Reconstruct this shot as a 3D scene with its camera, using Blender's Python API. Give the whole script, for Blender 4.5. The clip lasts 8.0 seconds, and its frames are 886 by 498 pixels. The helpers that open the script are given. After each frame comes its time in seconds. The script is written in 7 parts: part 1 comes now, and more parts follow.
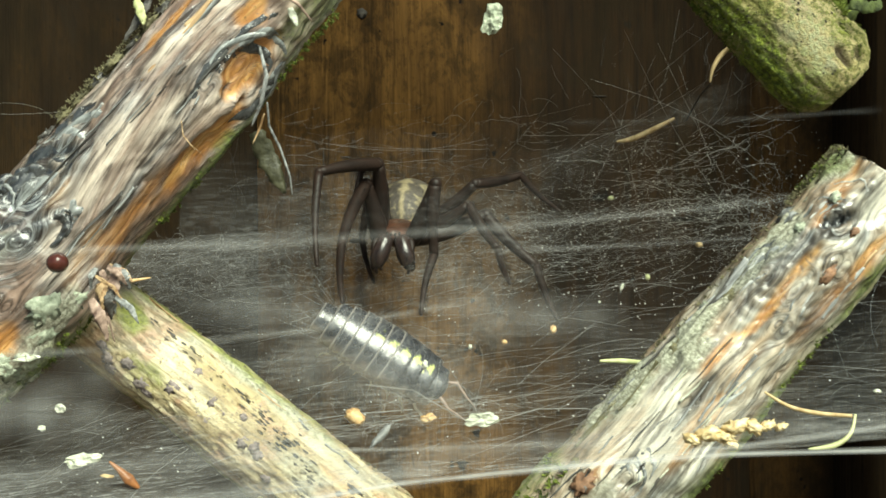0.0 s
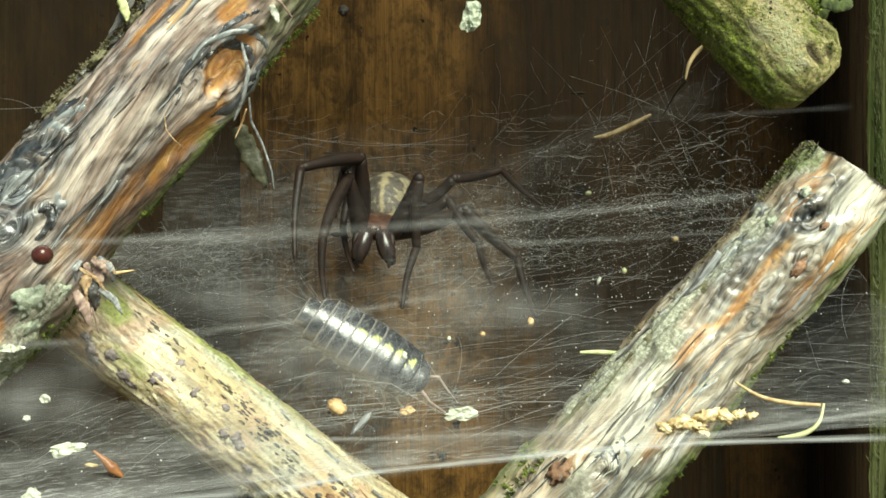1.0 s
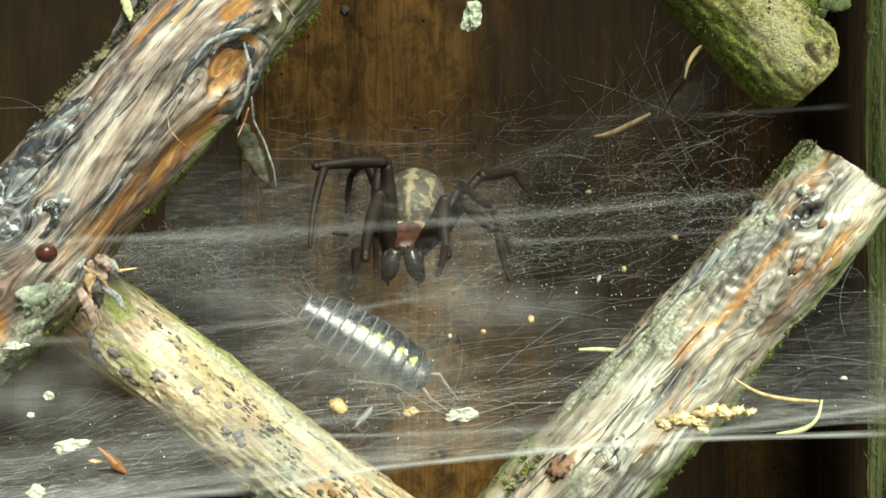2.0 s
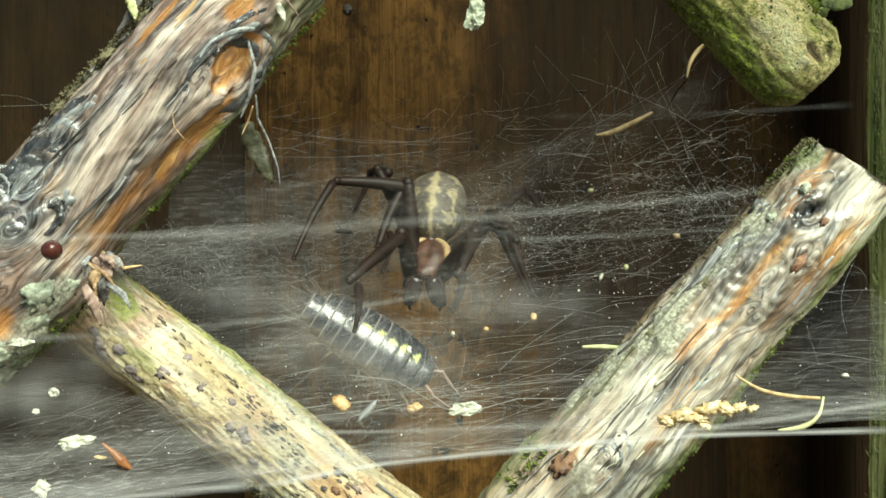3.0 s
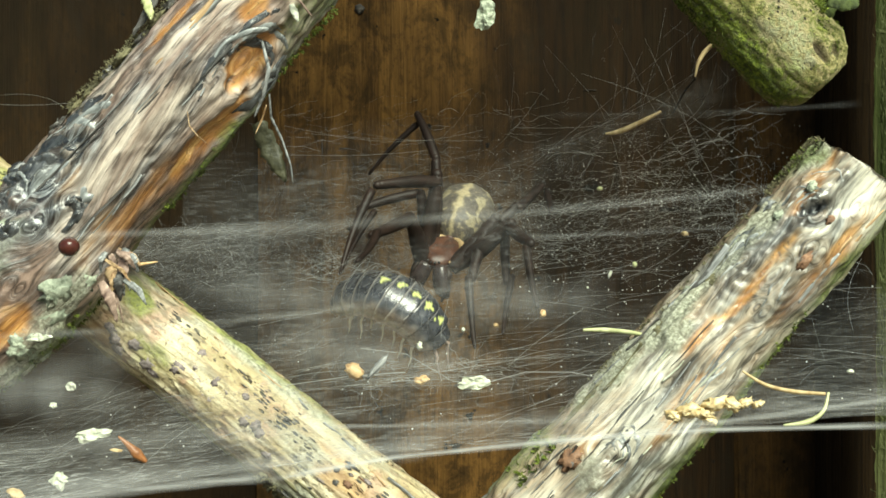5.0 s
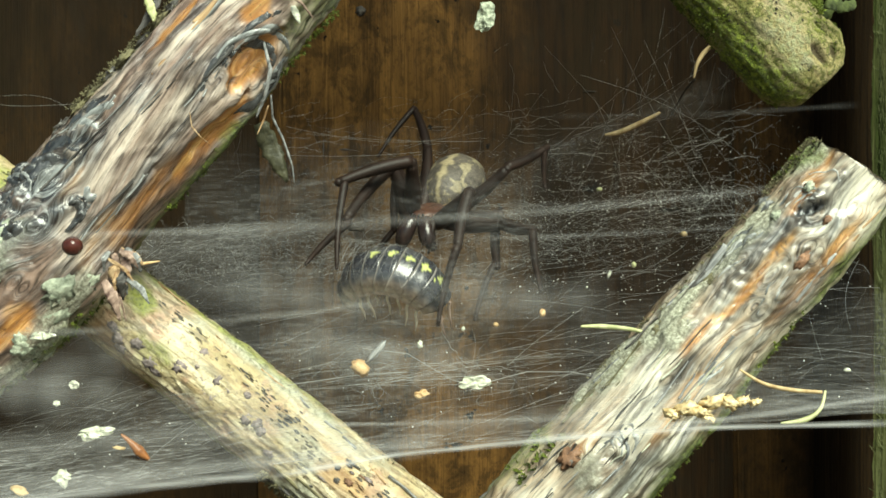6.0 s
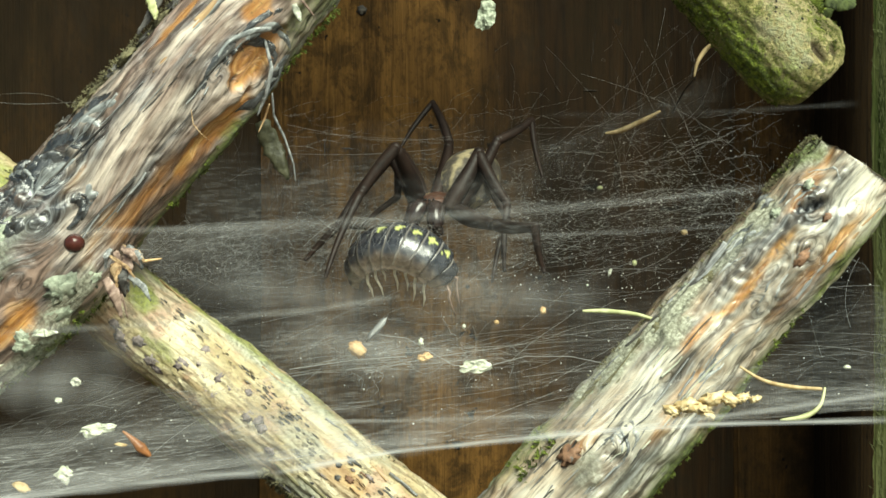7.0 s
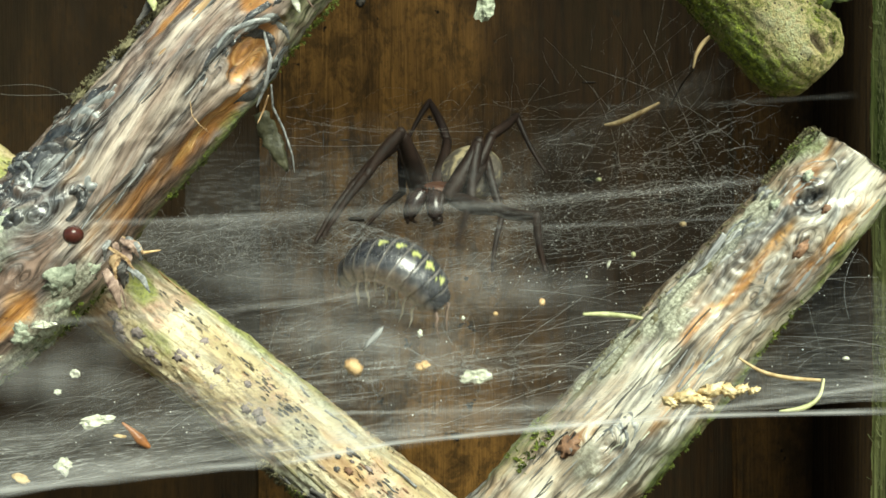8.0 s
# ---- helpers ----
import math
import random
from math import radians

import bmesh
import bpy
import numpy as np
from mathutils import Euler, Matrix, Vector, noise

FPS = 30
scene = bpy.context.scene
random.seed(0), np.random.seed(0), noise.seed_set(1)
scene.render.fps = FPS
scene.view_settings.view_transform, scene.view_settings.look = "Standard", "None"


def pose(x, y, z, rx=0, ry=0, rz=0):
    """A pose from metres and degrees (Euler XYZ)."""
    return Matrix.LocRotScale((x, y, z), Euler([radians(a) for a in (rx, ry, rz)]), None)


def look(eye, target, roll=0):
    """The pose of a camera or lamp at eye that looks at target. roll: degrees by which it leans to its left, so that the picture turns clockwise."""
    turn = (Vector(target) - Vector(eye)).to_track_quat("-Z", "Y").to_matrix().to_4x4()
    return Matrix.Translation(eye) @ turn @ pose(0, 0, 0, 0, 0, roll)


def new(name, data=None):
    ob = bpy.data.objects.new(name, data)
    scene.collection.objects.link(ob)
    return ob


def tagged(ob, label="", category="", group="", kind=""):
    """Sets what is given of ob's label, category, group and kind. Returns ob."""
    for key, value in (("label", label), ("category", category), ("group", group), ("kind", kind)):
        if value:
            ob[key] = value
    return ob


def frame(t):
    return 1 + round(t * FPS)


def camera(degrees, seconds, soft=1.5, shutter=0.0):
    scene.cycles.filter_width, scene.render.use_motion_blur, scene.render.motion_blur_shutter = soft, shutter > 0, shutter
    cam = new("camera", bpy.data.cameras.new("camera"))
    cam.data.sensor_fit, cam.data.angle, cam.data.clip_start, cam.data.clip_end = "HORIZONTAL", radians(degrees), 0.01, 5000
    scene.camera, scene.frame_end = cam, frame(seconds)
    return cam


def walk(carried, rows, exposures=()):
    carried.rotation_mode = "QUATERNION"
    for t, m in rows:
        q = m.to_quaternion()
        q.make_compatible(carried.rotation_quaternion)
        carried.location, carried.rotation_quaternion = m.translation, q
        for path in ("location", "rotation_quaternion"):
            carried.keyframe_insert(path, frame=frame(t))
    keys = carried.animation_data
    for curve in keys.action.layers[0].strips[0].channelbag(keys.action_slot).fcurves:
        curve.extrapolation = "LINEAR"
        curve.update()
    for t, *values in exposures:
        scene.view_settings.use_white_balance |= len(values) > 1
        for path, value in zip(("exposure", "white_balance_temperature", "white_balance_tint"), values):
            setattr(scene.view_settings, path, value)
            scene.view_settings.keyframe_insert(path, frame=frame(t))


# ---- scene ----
# The place is given in millimetres and built in metres.
MM = 0.001


def camera_pose(x, y, z, yaw, pitch, roll):
    """Camera at x, y, z millimetres; yaw to the left from +y, pitch up, roll, in degrees."""
    return pose(x * MM, y * MM, z * MM) @ pose(0, 0, 0, 90 + pitch, 0, yaw) @ pose(0, 0, 0, 0, 0, roll)


cam = camera(37.5, 8.0, soft=1.6, shutter=0.5)
walk(cam, [
    (0.0, camera_pose(-0.317, -104.678, 1.154, 0.035, 0.053, -0.159)),
    (0.5, camera_pose(0.204, -106.187, 1.009, -0.527, -0.130, -0.107)),
    (1.0, camera_pose(0.069, -106.433, 0.941, -0.654, -0.116, -0.102)),
    (1.5, camera_pose(0.079, -106.847, 0.890, -0.647, -0.108, -0.118)),
    (3.0, camera_pose(-0.163, -107.548, 0.545, -0.604, -0.074, -0.093)),
    (3.5, camera_pose(-0.166, -107.991, 0.583, -0.453, -0.113, -0.063)),
    (4.0, camera_pose(-0.221, -108.293, 0.594, -0.390, -0.144, -0.040)),
    (4.5, camera_pose(-0.205, -108.606, 0.551, -0.238, -0.187, -0.027)),
    (6.0, camera_pose(-0.056, -109.731, 0.296, -0.064, -0.066, -0.001)),
    (6.5, camera_pose(-0.043, -110.054, 0.182, -0.028, -0.085, -0.001)),
    (7.0, camera_pose(-0.000, -110.000, -0.000, -0.000, 0.000, 0.000)),
    (7.5, camera_pose(-0.183, -110.036, -0.083, -0.109, -0.205, 0.005)),
    (8.0, camera_pose(-0.090, -109.984, -0.052, -0.090, -0.340, -0.009)),
], exposures=[(0.0, 0.80, 6640, -10), (4.0, 0.77, 6640, -10), (8.0, 0.71, 6640, -10)])

# ---- light: bright day, hazy sun over the camera's right shoulder ----
SUN_ELEVATION, SUN_AZIMUTH = 42.0, 158.0
world = bpy.data.worlds.new("sky")
scene.world = world
world.use_nodes = True
sky = world.node_tree.nodes.new("ShaderNodeTexSky")
sky.sky_type, sky.sun_disc = "NISHITA", False
sky.sun_elevation, sky.sun_rotation = radians(SUN_ELEVATION), radians(SUN_AZIMUTH)
background = world.node_tree.nodes["Background"]
background.inputs["Strength"].default_value = 0.045
world.node_tree.links.new(sky.outputs["Color"], background.inputs["Color"])

sun = new("sun", bpy.data.lights.new("sun", "SUN"))
sun.data.energy, sun.data.angle, sun.data.color = 4.4, radians(34.0), (1.0, 0.95, 0.86)
sun_way = Vector((math.sin(radians(SUN_AZIMUTH)) * math.cos(radians(SUN_ELEVATION)),
                  math.cos(radians(SUN_AZIMUTH)) * math.cos(radians(SUN_ELEVATION)), math.sin(radians(SUN_ELEVATION))))
sun.matrix_world = look(sun_way, (0, 0, 0))


# ---- material helpers ----
class Paint:
    """A node material with one Principled shader and short names for the nodes used here."""

    def __init__(self, name):
        self.material = bpy.data.materials.new(name)
        self.material.use_nodes = True
        self.tree = self.material.node_tree
        self.shader = self.tree.nodes["Principled BSDF"]
        self.out = self.tree.nodes["Material Output"]
        self.place = self.tree.nodes.new("ShaderNodeTexCoord").outputs["Object"]

    def join(self, source, target):
        if isinstance(source, (int, float)):
            target.default_value = source
        elif isinstance(source, tuple):
            target.default_value = (*source, 1.0)[:4] if target.type == "RGBA" else source
        else:
            self.tree.links.new(source, target)

    def stretch(self, x, y, z, source=None):
        node = self.tree.nodes.new("ShaderNodeMapping")
        node.inputs["Scale"].default_value = (x, y, z)
        self.join(source or self.place, node.inputs["Vector"])
        return node.outputs["Vector"]

    def noise(self, vector, scale, detail=4.0, rough=0.6, warp=0.0):
        node = self.tree.nodes.new("ShaderNodeTexNoise")
        self.join(vector, node.inputs["Vector"])
        for key, value in (("Scale", scale), ("Detail", detail), ("Roughness", rough), ("Distortion", warp)):
            node.inputs[key].default_value = value
        return node.outputs["Fac"]

    def cells(self, vector, scale, feature="F1"):
        node = self.tree.nodes.new("ShaderNodeTexVoronoi")
        node.feature = feature
        self.join(vector, node.inputs["Vector"])
        node.inputs["Scale"].default_value = scale
        return node.outputs["Distance"]

    def ramp(self, fac, *stops):
        node = self.tree.nodes.new("ShaderNodeValToRGB")
        spots = node.color_ramp.elements
        while len(spots) < len(stops):
            spots.new(0.5)
        for spot, (at, colour) in zip(spots, stops):
            spot.position = at
            spot.color = (*colour, 1.0) if isinstance(colour, tuple) else (colour, colour, colour, 1.0)
        self.join(fac, node.inputs["Fac"])
        return node.outputs["Color"]

    def mix(self, fac, a, b, blend="MIX"):
        node = self.tree.nodes.new("ShaderNodeMix")
        node.data_type, node.blend_type = "RGBA", blend
        self.join(fac, node.inputs[0])
        self.join(a, node.inputs[6])
        self.join(b, node.inputs[7])
        return node.outputs[2]

    def sum(self, op, a, b, clamp=True):
        node = self.tree.nodes.new("ShaderNodeMath")
        node.operation, node.use_clamp = op, clamp and op != "SUBTRACT"
        self.join(a, node.inputs[0])
        self.join(b, node.inputs[1])
        return node.outputs[0]

    def mask(self, name):
        node = self.tree.nodes.new("ShaderNodeAttribute")
        node.attribute_name = name
        return node.outputs["Fac"]

    def axis(self, letter):
        node = self.tree.nodes.new("ShaderNodeSeparateXYZ")
        self.join(self.place, node.inputs[0])
        return node.outputs[letter]

    def flow(self):
        """Across and along the grain, which bends round the knots."""
        node = self.tree.nodes.new("ShaderNodeCombineXYZ")
        self.join(self.mask("across"), node.inputs["X"])
        self.join(self.mask("along"), node.inputs["Z"])
        return node.outputs[0]

    def island(self):
        return self.tree.nodes.new("ShaderNodeNewGeometry").outputs["Random Per Island"]

    def done(self, colour, rough=0.7, height=None, depth=0.0001, strength=0.8, **more):
        self.join(colour, self.shader.inputs["Base Color"])
        self.join(rough, self.shader.inputs["Roughness"])
        if height is not None:
            node = self.tree.nodes.new("ShaderNodeBump")
            node.inputs["Strength"].default_value, node.inputs["Distance"].default_value = strength, depth
            self.join(height, node.inputs["Height"])
            self.tree.links.new(node.outputs["Normal"], self.shader.inputs["Normal"])
        for key, value in more.items():
            self.join(value, self.shader.inputs[key.replace("_", " ")])
        return self.material

    def veil(self, fac, colour=(0.8, 0.8, 0.8)):
        """Silk: part see-through, part white fibre that also lets light through."""
        nodes = self.tree.nodes
        clear, fibre, back = nodes.new("ShaderNodeBsdfTransparent"), nodes.new("ShaderNodeBsdfDiffuse"), nodes.new("ShaderNodeBsdfTranslucent")
        both, veil = nodes.new("ShaderNodeMixShader"), nodes.new("ShaderNodeMixShader")
        both.inputs[0].default_value = 0.4
        self.join(colour, fibre.inputs["Color"])
        self.join(colour, back.inputs["Color"])
        self.join(fibre.outputs[0], both.inputs[1])
        self.join(back.outputs[0], both.inputs[2])
        self.join(fac, veil.inputs[0])
        self.join(clear.outputs[0], veil.inputs[1])
        self.join(both.outputs[0], veil.inputs[2])
        self.join(veil.outputs[0], self.out.inputs["Surface"])
        return self.material


def fence_wood():
    p = Paint("stained_fence_wood")
    grain = p.noise(p.stretch(1, 1, 0.045), 1500, 6, 0.68, 0.3)
    broad = p.noise(p.stretch(1, 1, 0.30), 75, 6, 0.68, 1.0)
    dirt = p.noise(p.stretch(1, 1, 0.6), 210, 7, 0.75, 0.4)
    fine = p.noise(p.stretch(1, 1, 0.015), 5200, 3, 0.6)
    colour = p.ramp(broad, (0.32, (0.0388, 0.0195, 0.0072)), (0.45, (0.112, 0.057, 0.0160)), (0.58, (0.215, 0.110, 0.0290)))
    colour = p.mix(p.ramp(p.noise(p.stretch(1, 1, 0.5), 1700, 4, 0.7), (0.52, 0.0), (0.62, 0.4)), colour, (0.020, 0.013, 0.006))
    colour = p.mix(p.ramp(grain, (0.36, 0.35), (0.54, 0.0)), colour, (0.0235, 0.0131, 0.0052))
    colour = p.mix(p.ramp(fine, (0.36, 0.20), (0.48, 0.0)), colour, (0.0145, 0.0088, 0.0052))
    # darker boards: stain, and on the right board painted shade
    colour = p.mix(p.sum("MULTIPLY", p.mask("stain_shade"), p.ramp(broad, (0.3, 1.0), (0.7, 0.88))), colour, (0.0085, 0.0050, 0.0018))
    # shade towards the right, painted dark with a ragged edge along the grain
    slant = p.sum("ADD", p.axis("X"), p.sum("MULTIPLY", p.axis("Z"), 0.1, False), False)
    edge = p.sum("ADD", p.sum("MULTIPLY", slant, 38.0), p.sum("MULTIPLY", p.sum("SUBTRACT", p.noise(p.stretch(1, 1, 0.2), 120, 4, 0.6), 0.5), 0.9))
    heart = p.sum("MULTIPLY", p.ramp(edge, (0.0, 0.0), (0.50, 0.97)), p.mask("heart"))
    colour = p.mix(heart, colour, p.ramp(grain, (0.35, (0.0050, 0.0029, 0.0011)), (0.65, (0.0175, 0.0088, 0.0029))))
    colour = p.mix(p.ramp(dirt, (0.50, 0.0), (0.64, 0.55)), colour, (0.0126, 0.0096, 0.0052))
    colour = p.mix(p.ramp(p.noise(p.place, 420, 3, 0.6), (0.68, 0.0), (0.71, 1.0)), colour, (0.0055, 0.0045, 0.0034))
    # blotches of old stain and pale dust
    colour = p.mix(p.ramp(p.noise(p.stretch(1, 1, 0.55), 380, 6, 0.72, 0.6), (0.50, 0.0), (0.60, 0.6)), colour, (0.016, 0.010, 0.004))
    height = p.sum("ADD", p.sum("MULTIPLY", grain, 0.6), p.sum("MULTIPLY", fine, 0.4))
    return p.done(colour, p.ramp(dirt, (0.3, 0.6), (0.7, 0.9)), height, 0.00035, Specular_IOR_Level=0.12)


def post_wood():
    p = Paint("mossy_post_wood")
    grain = p.noise(p.stretch(1, 1, 0.05), 1500, 5, 0.65)
    patch = p.noise(p.stretch(1, 1, 0.4), 260, 5, 0.65)
    colour = p.ramp(grain, (0.35, (0.03, 0.03, 0.012)), (0.5, (0.10, 0.105, 0.04)), (0.68, (0.24, 0.26, 0.11)))
    colour = p.mix(p.ramp(patch, (0.42, 0.0), (0.62, 0.7)), colour, (0.05, 0.075, 0.016))
    # past the algae the wood is painted dark for the inner side's shade
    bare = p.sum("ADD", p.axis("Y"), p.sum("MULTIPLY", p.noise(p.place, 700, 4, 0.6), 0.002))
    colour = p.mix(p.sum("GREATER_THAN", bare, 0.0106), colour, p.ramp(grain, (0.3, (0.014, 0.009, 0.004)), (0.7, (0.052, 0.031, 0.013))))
    return p.done(colour, 0.95, p.sum("ADD", grain, p.noise(p.stretch(1, 1, 0.3), 2600, 4, 0.7)), 0.0007, 1.0, Specular_IOR_Level=0.15)


def soil():
    p = Paint("garden_soil")
    lump = p.noise(p.place, 60, 8, 0.7)
    return p.done(p.ramp(lump, (0.3, (0.03, 0.022, 0.014)), (0.7, (0.12, 0.09, 0.06))), 0.95, lump, 0.004)


def weathered_bark(name, cream, ash, umber, gloss):
    """Peeling bark: the masks wood, moss, lichen, pale and dark are laid over the fibre."""
    p = Paint(name)
    p.place = p.flow()
    fibre = p.noise(p.stretch(1, 1, 0.07), 1500, 7, 0.70, 0.25)
    thin = p.noise(p.stretch(1, 1, 0.05), 4300, 5, 0.66, 0.2)
    patch = p.noise(p.stretch(1, 1, 0.20), 360, 6, 0.66, 0.5)
    other = p.noise(p.stretch(1, 1, 0.24), 250, 5, 0.62, 0.5)
    grit = p.noise(p.place, 3300, 5, 0.75)
    fleck = p.noise(p.stretch(1, 1, 0.09), 1900, 5, 0.65, 0.3)
    tone = lambda c, k: tuple(k * v for v in c)
    light = p.ramp(fibre, (0.34, tone(cream, 0.24)), (0.44, tone(cream, 0.68)), (0.55, cream))
    grey = p.ramp(fibre, (0.36, tone(ash, 0.06)), (0.48, tone(ash, 0.38)), (0.60, ash))
    brown = p.ramp(fibre, (0.34, tone(umber, 0.12)), (0.48, tone(umber, 0.52)), (0.62, umber))
    colour = p.mix(p.ramp(patch, (0.41, 0.0), (0.53, 0.92)), light, grey)
    colour = p.mix(p.ramp(other, (0.41, 0.0), (0.53, 0.90)), colour, brown)
    colour = p.mix(p.ramp(fleck, (0.52, 0.0), (0.61, 0.85)), colour, tone(umber, 0.11))
    colour = p.mix(p.ramp(thin, (0.36, 0.75), (0.45, 0.0)), colour, tone(umber, 0.12))
    bare = p.ramp(fibre, (0.34, (0.22, 0.080, 0.015)), (0.48, (0.52, 0.22, 0.045)), (0.62, (0.80, 0.46, 0.15)))
    bare = p.mix(p.ramp(p.noise(p.place, 3000, 2, 0.5), (0.62, 0.0), (0.68, 0.6)), bare, (0.10, 0.04, 0.015))
    colour = p.mix(p.sum("MULTIPLY", p.mask("wood"), p.ramp(other, (0.30, 1.0), (0.62, 0.82))), colour, bare)
    pale = p.sum("MULTIPLY", p.mask("pale"), p.ramp(fleck, (0.46, 1.0), (0.60, 0.15)))
    colour = p.mix(pale, colour, p.ramp(patch, (0.36, tone(cream, 0.75)), (0.52, cream), (0.66, tone(umber, 1.15))))
    crust = p.ramp(grit, (0.35, (0.09, 0.09, 0.065)), (0.48, (0.27, 0.275, 0.20)), (0.62, (0.62, 0.62, 0.50)))
    colour = p.mix(p.sum("MULTIPLY", p.mask("lichen"), p.ramp(grit, (0.30, 0.5), (0.5, 1.0))), colour, crust)
    green = p.ramp(grit, (0.35, (0.03, 0.045, 0.006)), (0.55, (0.12, 0.17, 0.02)), (0.72, (0.30, 0.34, 0.07)))
    colour = p.mix(p.sum("MULTIPLY", p.mask("moss"), p.ramp(patch, (0.35, 0.4), (0.55, 1.0))), colour, green)
    colour = p.mix(p.mask("dark"), colour, p.ramp(thin, (0.38, (0.006, 0.006, 0.007)), (0.52, (0.040, 0.041, 0.044)), (0.66, (0.36, 0.38, 0.39))))
    height = p.sum("ADD", p.sum("MULTIPLY", fibre, 0.5), p.sum("MULTIPLY", p.sum("ADD", thin, p.sum("MULTIPLY", fleck, 0.8)), 0.35))
    dull = p.sum("MULTIPLY", p.sum("ADD", p.mask("lichen"), p.mask("moss")), 0.5)
    rough = p.sum("ADD", p.ramp(p.sum("ADD", p.sum("MULTIPLY", p.mask("dark"), 0.5), patch), (0.42, 0.50), (0.60, gloss)), dull)
    return p.done(colour, rough, height, 0.0005, 1.0, Specular_IOR_Level=0.8, Coat_Weight=p.sum("ADD", p.sum("MULTIPLY", p.mask("dark"), 0.7), 0.3), Coat_Roughness=0.16)


def smooth_bark():
    """Thin cream-yellow bark with a green bloom and dark cracks."""
    p = Paint("cream_yellow_bark")
    fibre = p.noise(p.stretch(1, 1, 0.10), 1300, 5, 0.62, 0.2)
    patch = p.noise(p.stretch(1, 1, 0.35), 260, 5, 0.6, 0.5)
    grit = p.noise(p.place, 2400, 4, 0.7)
    colour = p.ramp(patch, (0.34, (0.34, 0.27, 0.13)), (0.45, (0.56, 0.46, 0.27)), (0.54, (0.76, 0.68, 0.47)), (0.64, (0.50, 0.37, 0.27)))
    colour = p.mix(p.ramp(fibre, (0.38, 0.75), (0.50, 0.0)), colour, (0.30, 0.21, 0.11))
    colour = p.mix(p.ramp(p.noise(p.place, 420, 3, 0.6), (0.52, 0.0), (0.64, 0.7)), colour, (0.46, 0.28, 0.19))
    colour = p.mix(p.ramp(grit, (0.54, 0.0), (0.64, 0.85)), colour, (0.19, 0.14, 0.08))
    colour = p.mix(p.ramp(p.noise(p.stretch(1, 1, 0.25), 900, 5, 0.7), (0.54, 0.0), (0.61, 0.75)), colour, (0.20, 0.165, 0.11))
    colour = p.mix(p.mask("lichen"), colour, p.ramp(grit, (0.35, (0.16, 0.16, 0.12)), (0.6, (0.55, 0.55, 0.42))))
    green = p.ramp(grit, (0.35, (0.08, 0.10, 0.015)), (0.6, (0.30, 0.34, 0.06)))
    colour = p.mix(p.sum("MULTIPLY", p.mask("moss"), p.ramp(patch, (0.35, 0.35), (0.55, 1.0))), colour, green)
    colour = p.mix(p.mask("wood"), colour, p.ramp(fibre, (0.35, (0.28, 0.15, 0.06)), (0.6, (0.58, 0.38, 0.18))))
    colour = p.mix(p.sum("MULTIPLY", p.mask("pale"), p.ramp(patch, (0.42, 0.15), (0.58, 0.8))), colour, p.ramp(fibre, (0.3, (0.48, 0.43, 0.29)), (0.6, (0.74, 0.69, 0.53))))
    crack = p.cells(p.stretch(1, 1, 0.45), 2700)
    broken = p.sum("MULTIPLY", p.mask("dark"), p.ramp(crack, (0.30, 1.0), (0.38, 0.0)))
    colour = p.mix(broken, colour, (0.035, 0.038, 0.036))
    height = p.sum("SUBTRACT", p.sum("ADD", p.sum("MULTIPLY", fibre, 0.5), p.sum("MULTIPLY", grit, 0.3)), p.sum("MULTIPLY", broken, 0.5))
    return p.done(colour, 0.42, height, 0.0005, 1.0)


def plain(name, dark, light, scale=1500, rough=0.7, depth=0.0001, along=1.0, **more):
    p = Paint(name)
    grit = p.noise(p.stretch(1, 1, along), scale, 5, 0.65)
    return p.done(p.ramp(grit, (0.32, dark), (0.68, light)), rough, grit, depth, **more)


def silk_sheet():
    p = Paint("silk_sheet")
    lines = p.noise(p.stretch(0.13, 0.9, 0.9), 2600, 6, 0.74, 1.2)
    cloud = p.noise(p.stretch(0.35, 1, 1), 110, 4, 0.6, 0.4)
    fac = p.sum("MULTIPLY", p.ramp(lines, (0.41, 0.15), (0.52, 0.30), (0.64, 0.92)), p.ramp(cloud, (0.3, 0.20), (0.7, 0.55)))
    return p.veil(p.sum("MULTIPLY", fac, p.mask("cover")), (0.68, 0.68, 0.67))


def silk(name, fac, colour=(0.85, 0.85, 0.84)):
    p = Paint(name)
    return p.veil(p.sum("MULTIPLY", p.ramp(p.island(), (0.0, 0.35), (1.0, 1.0)), fac), colour)


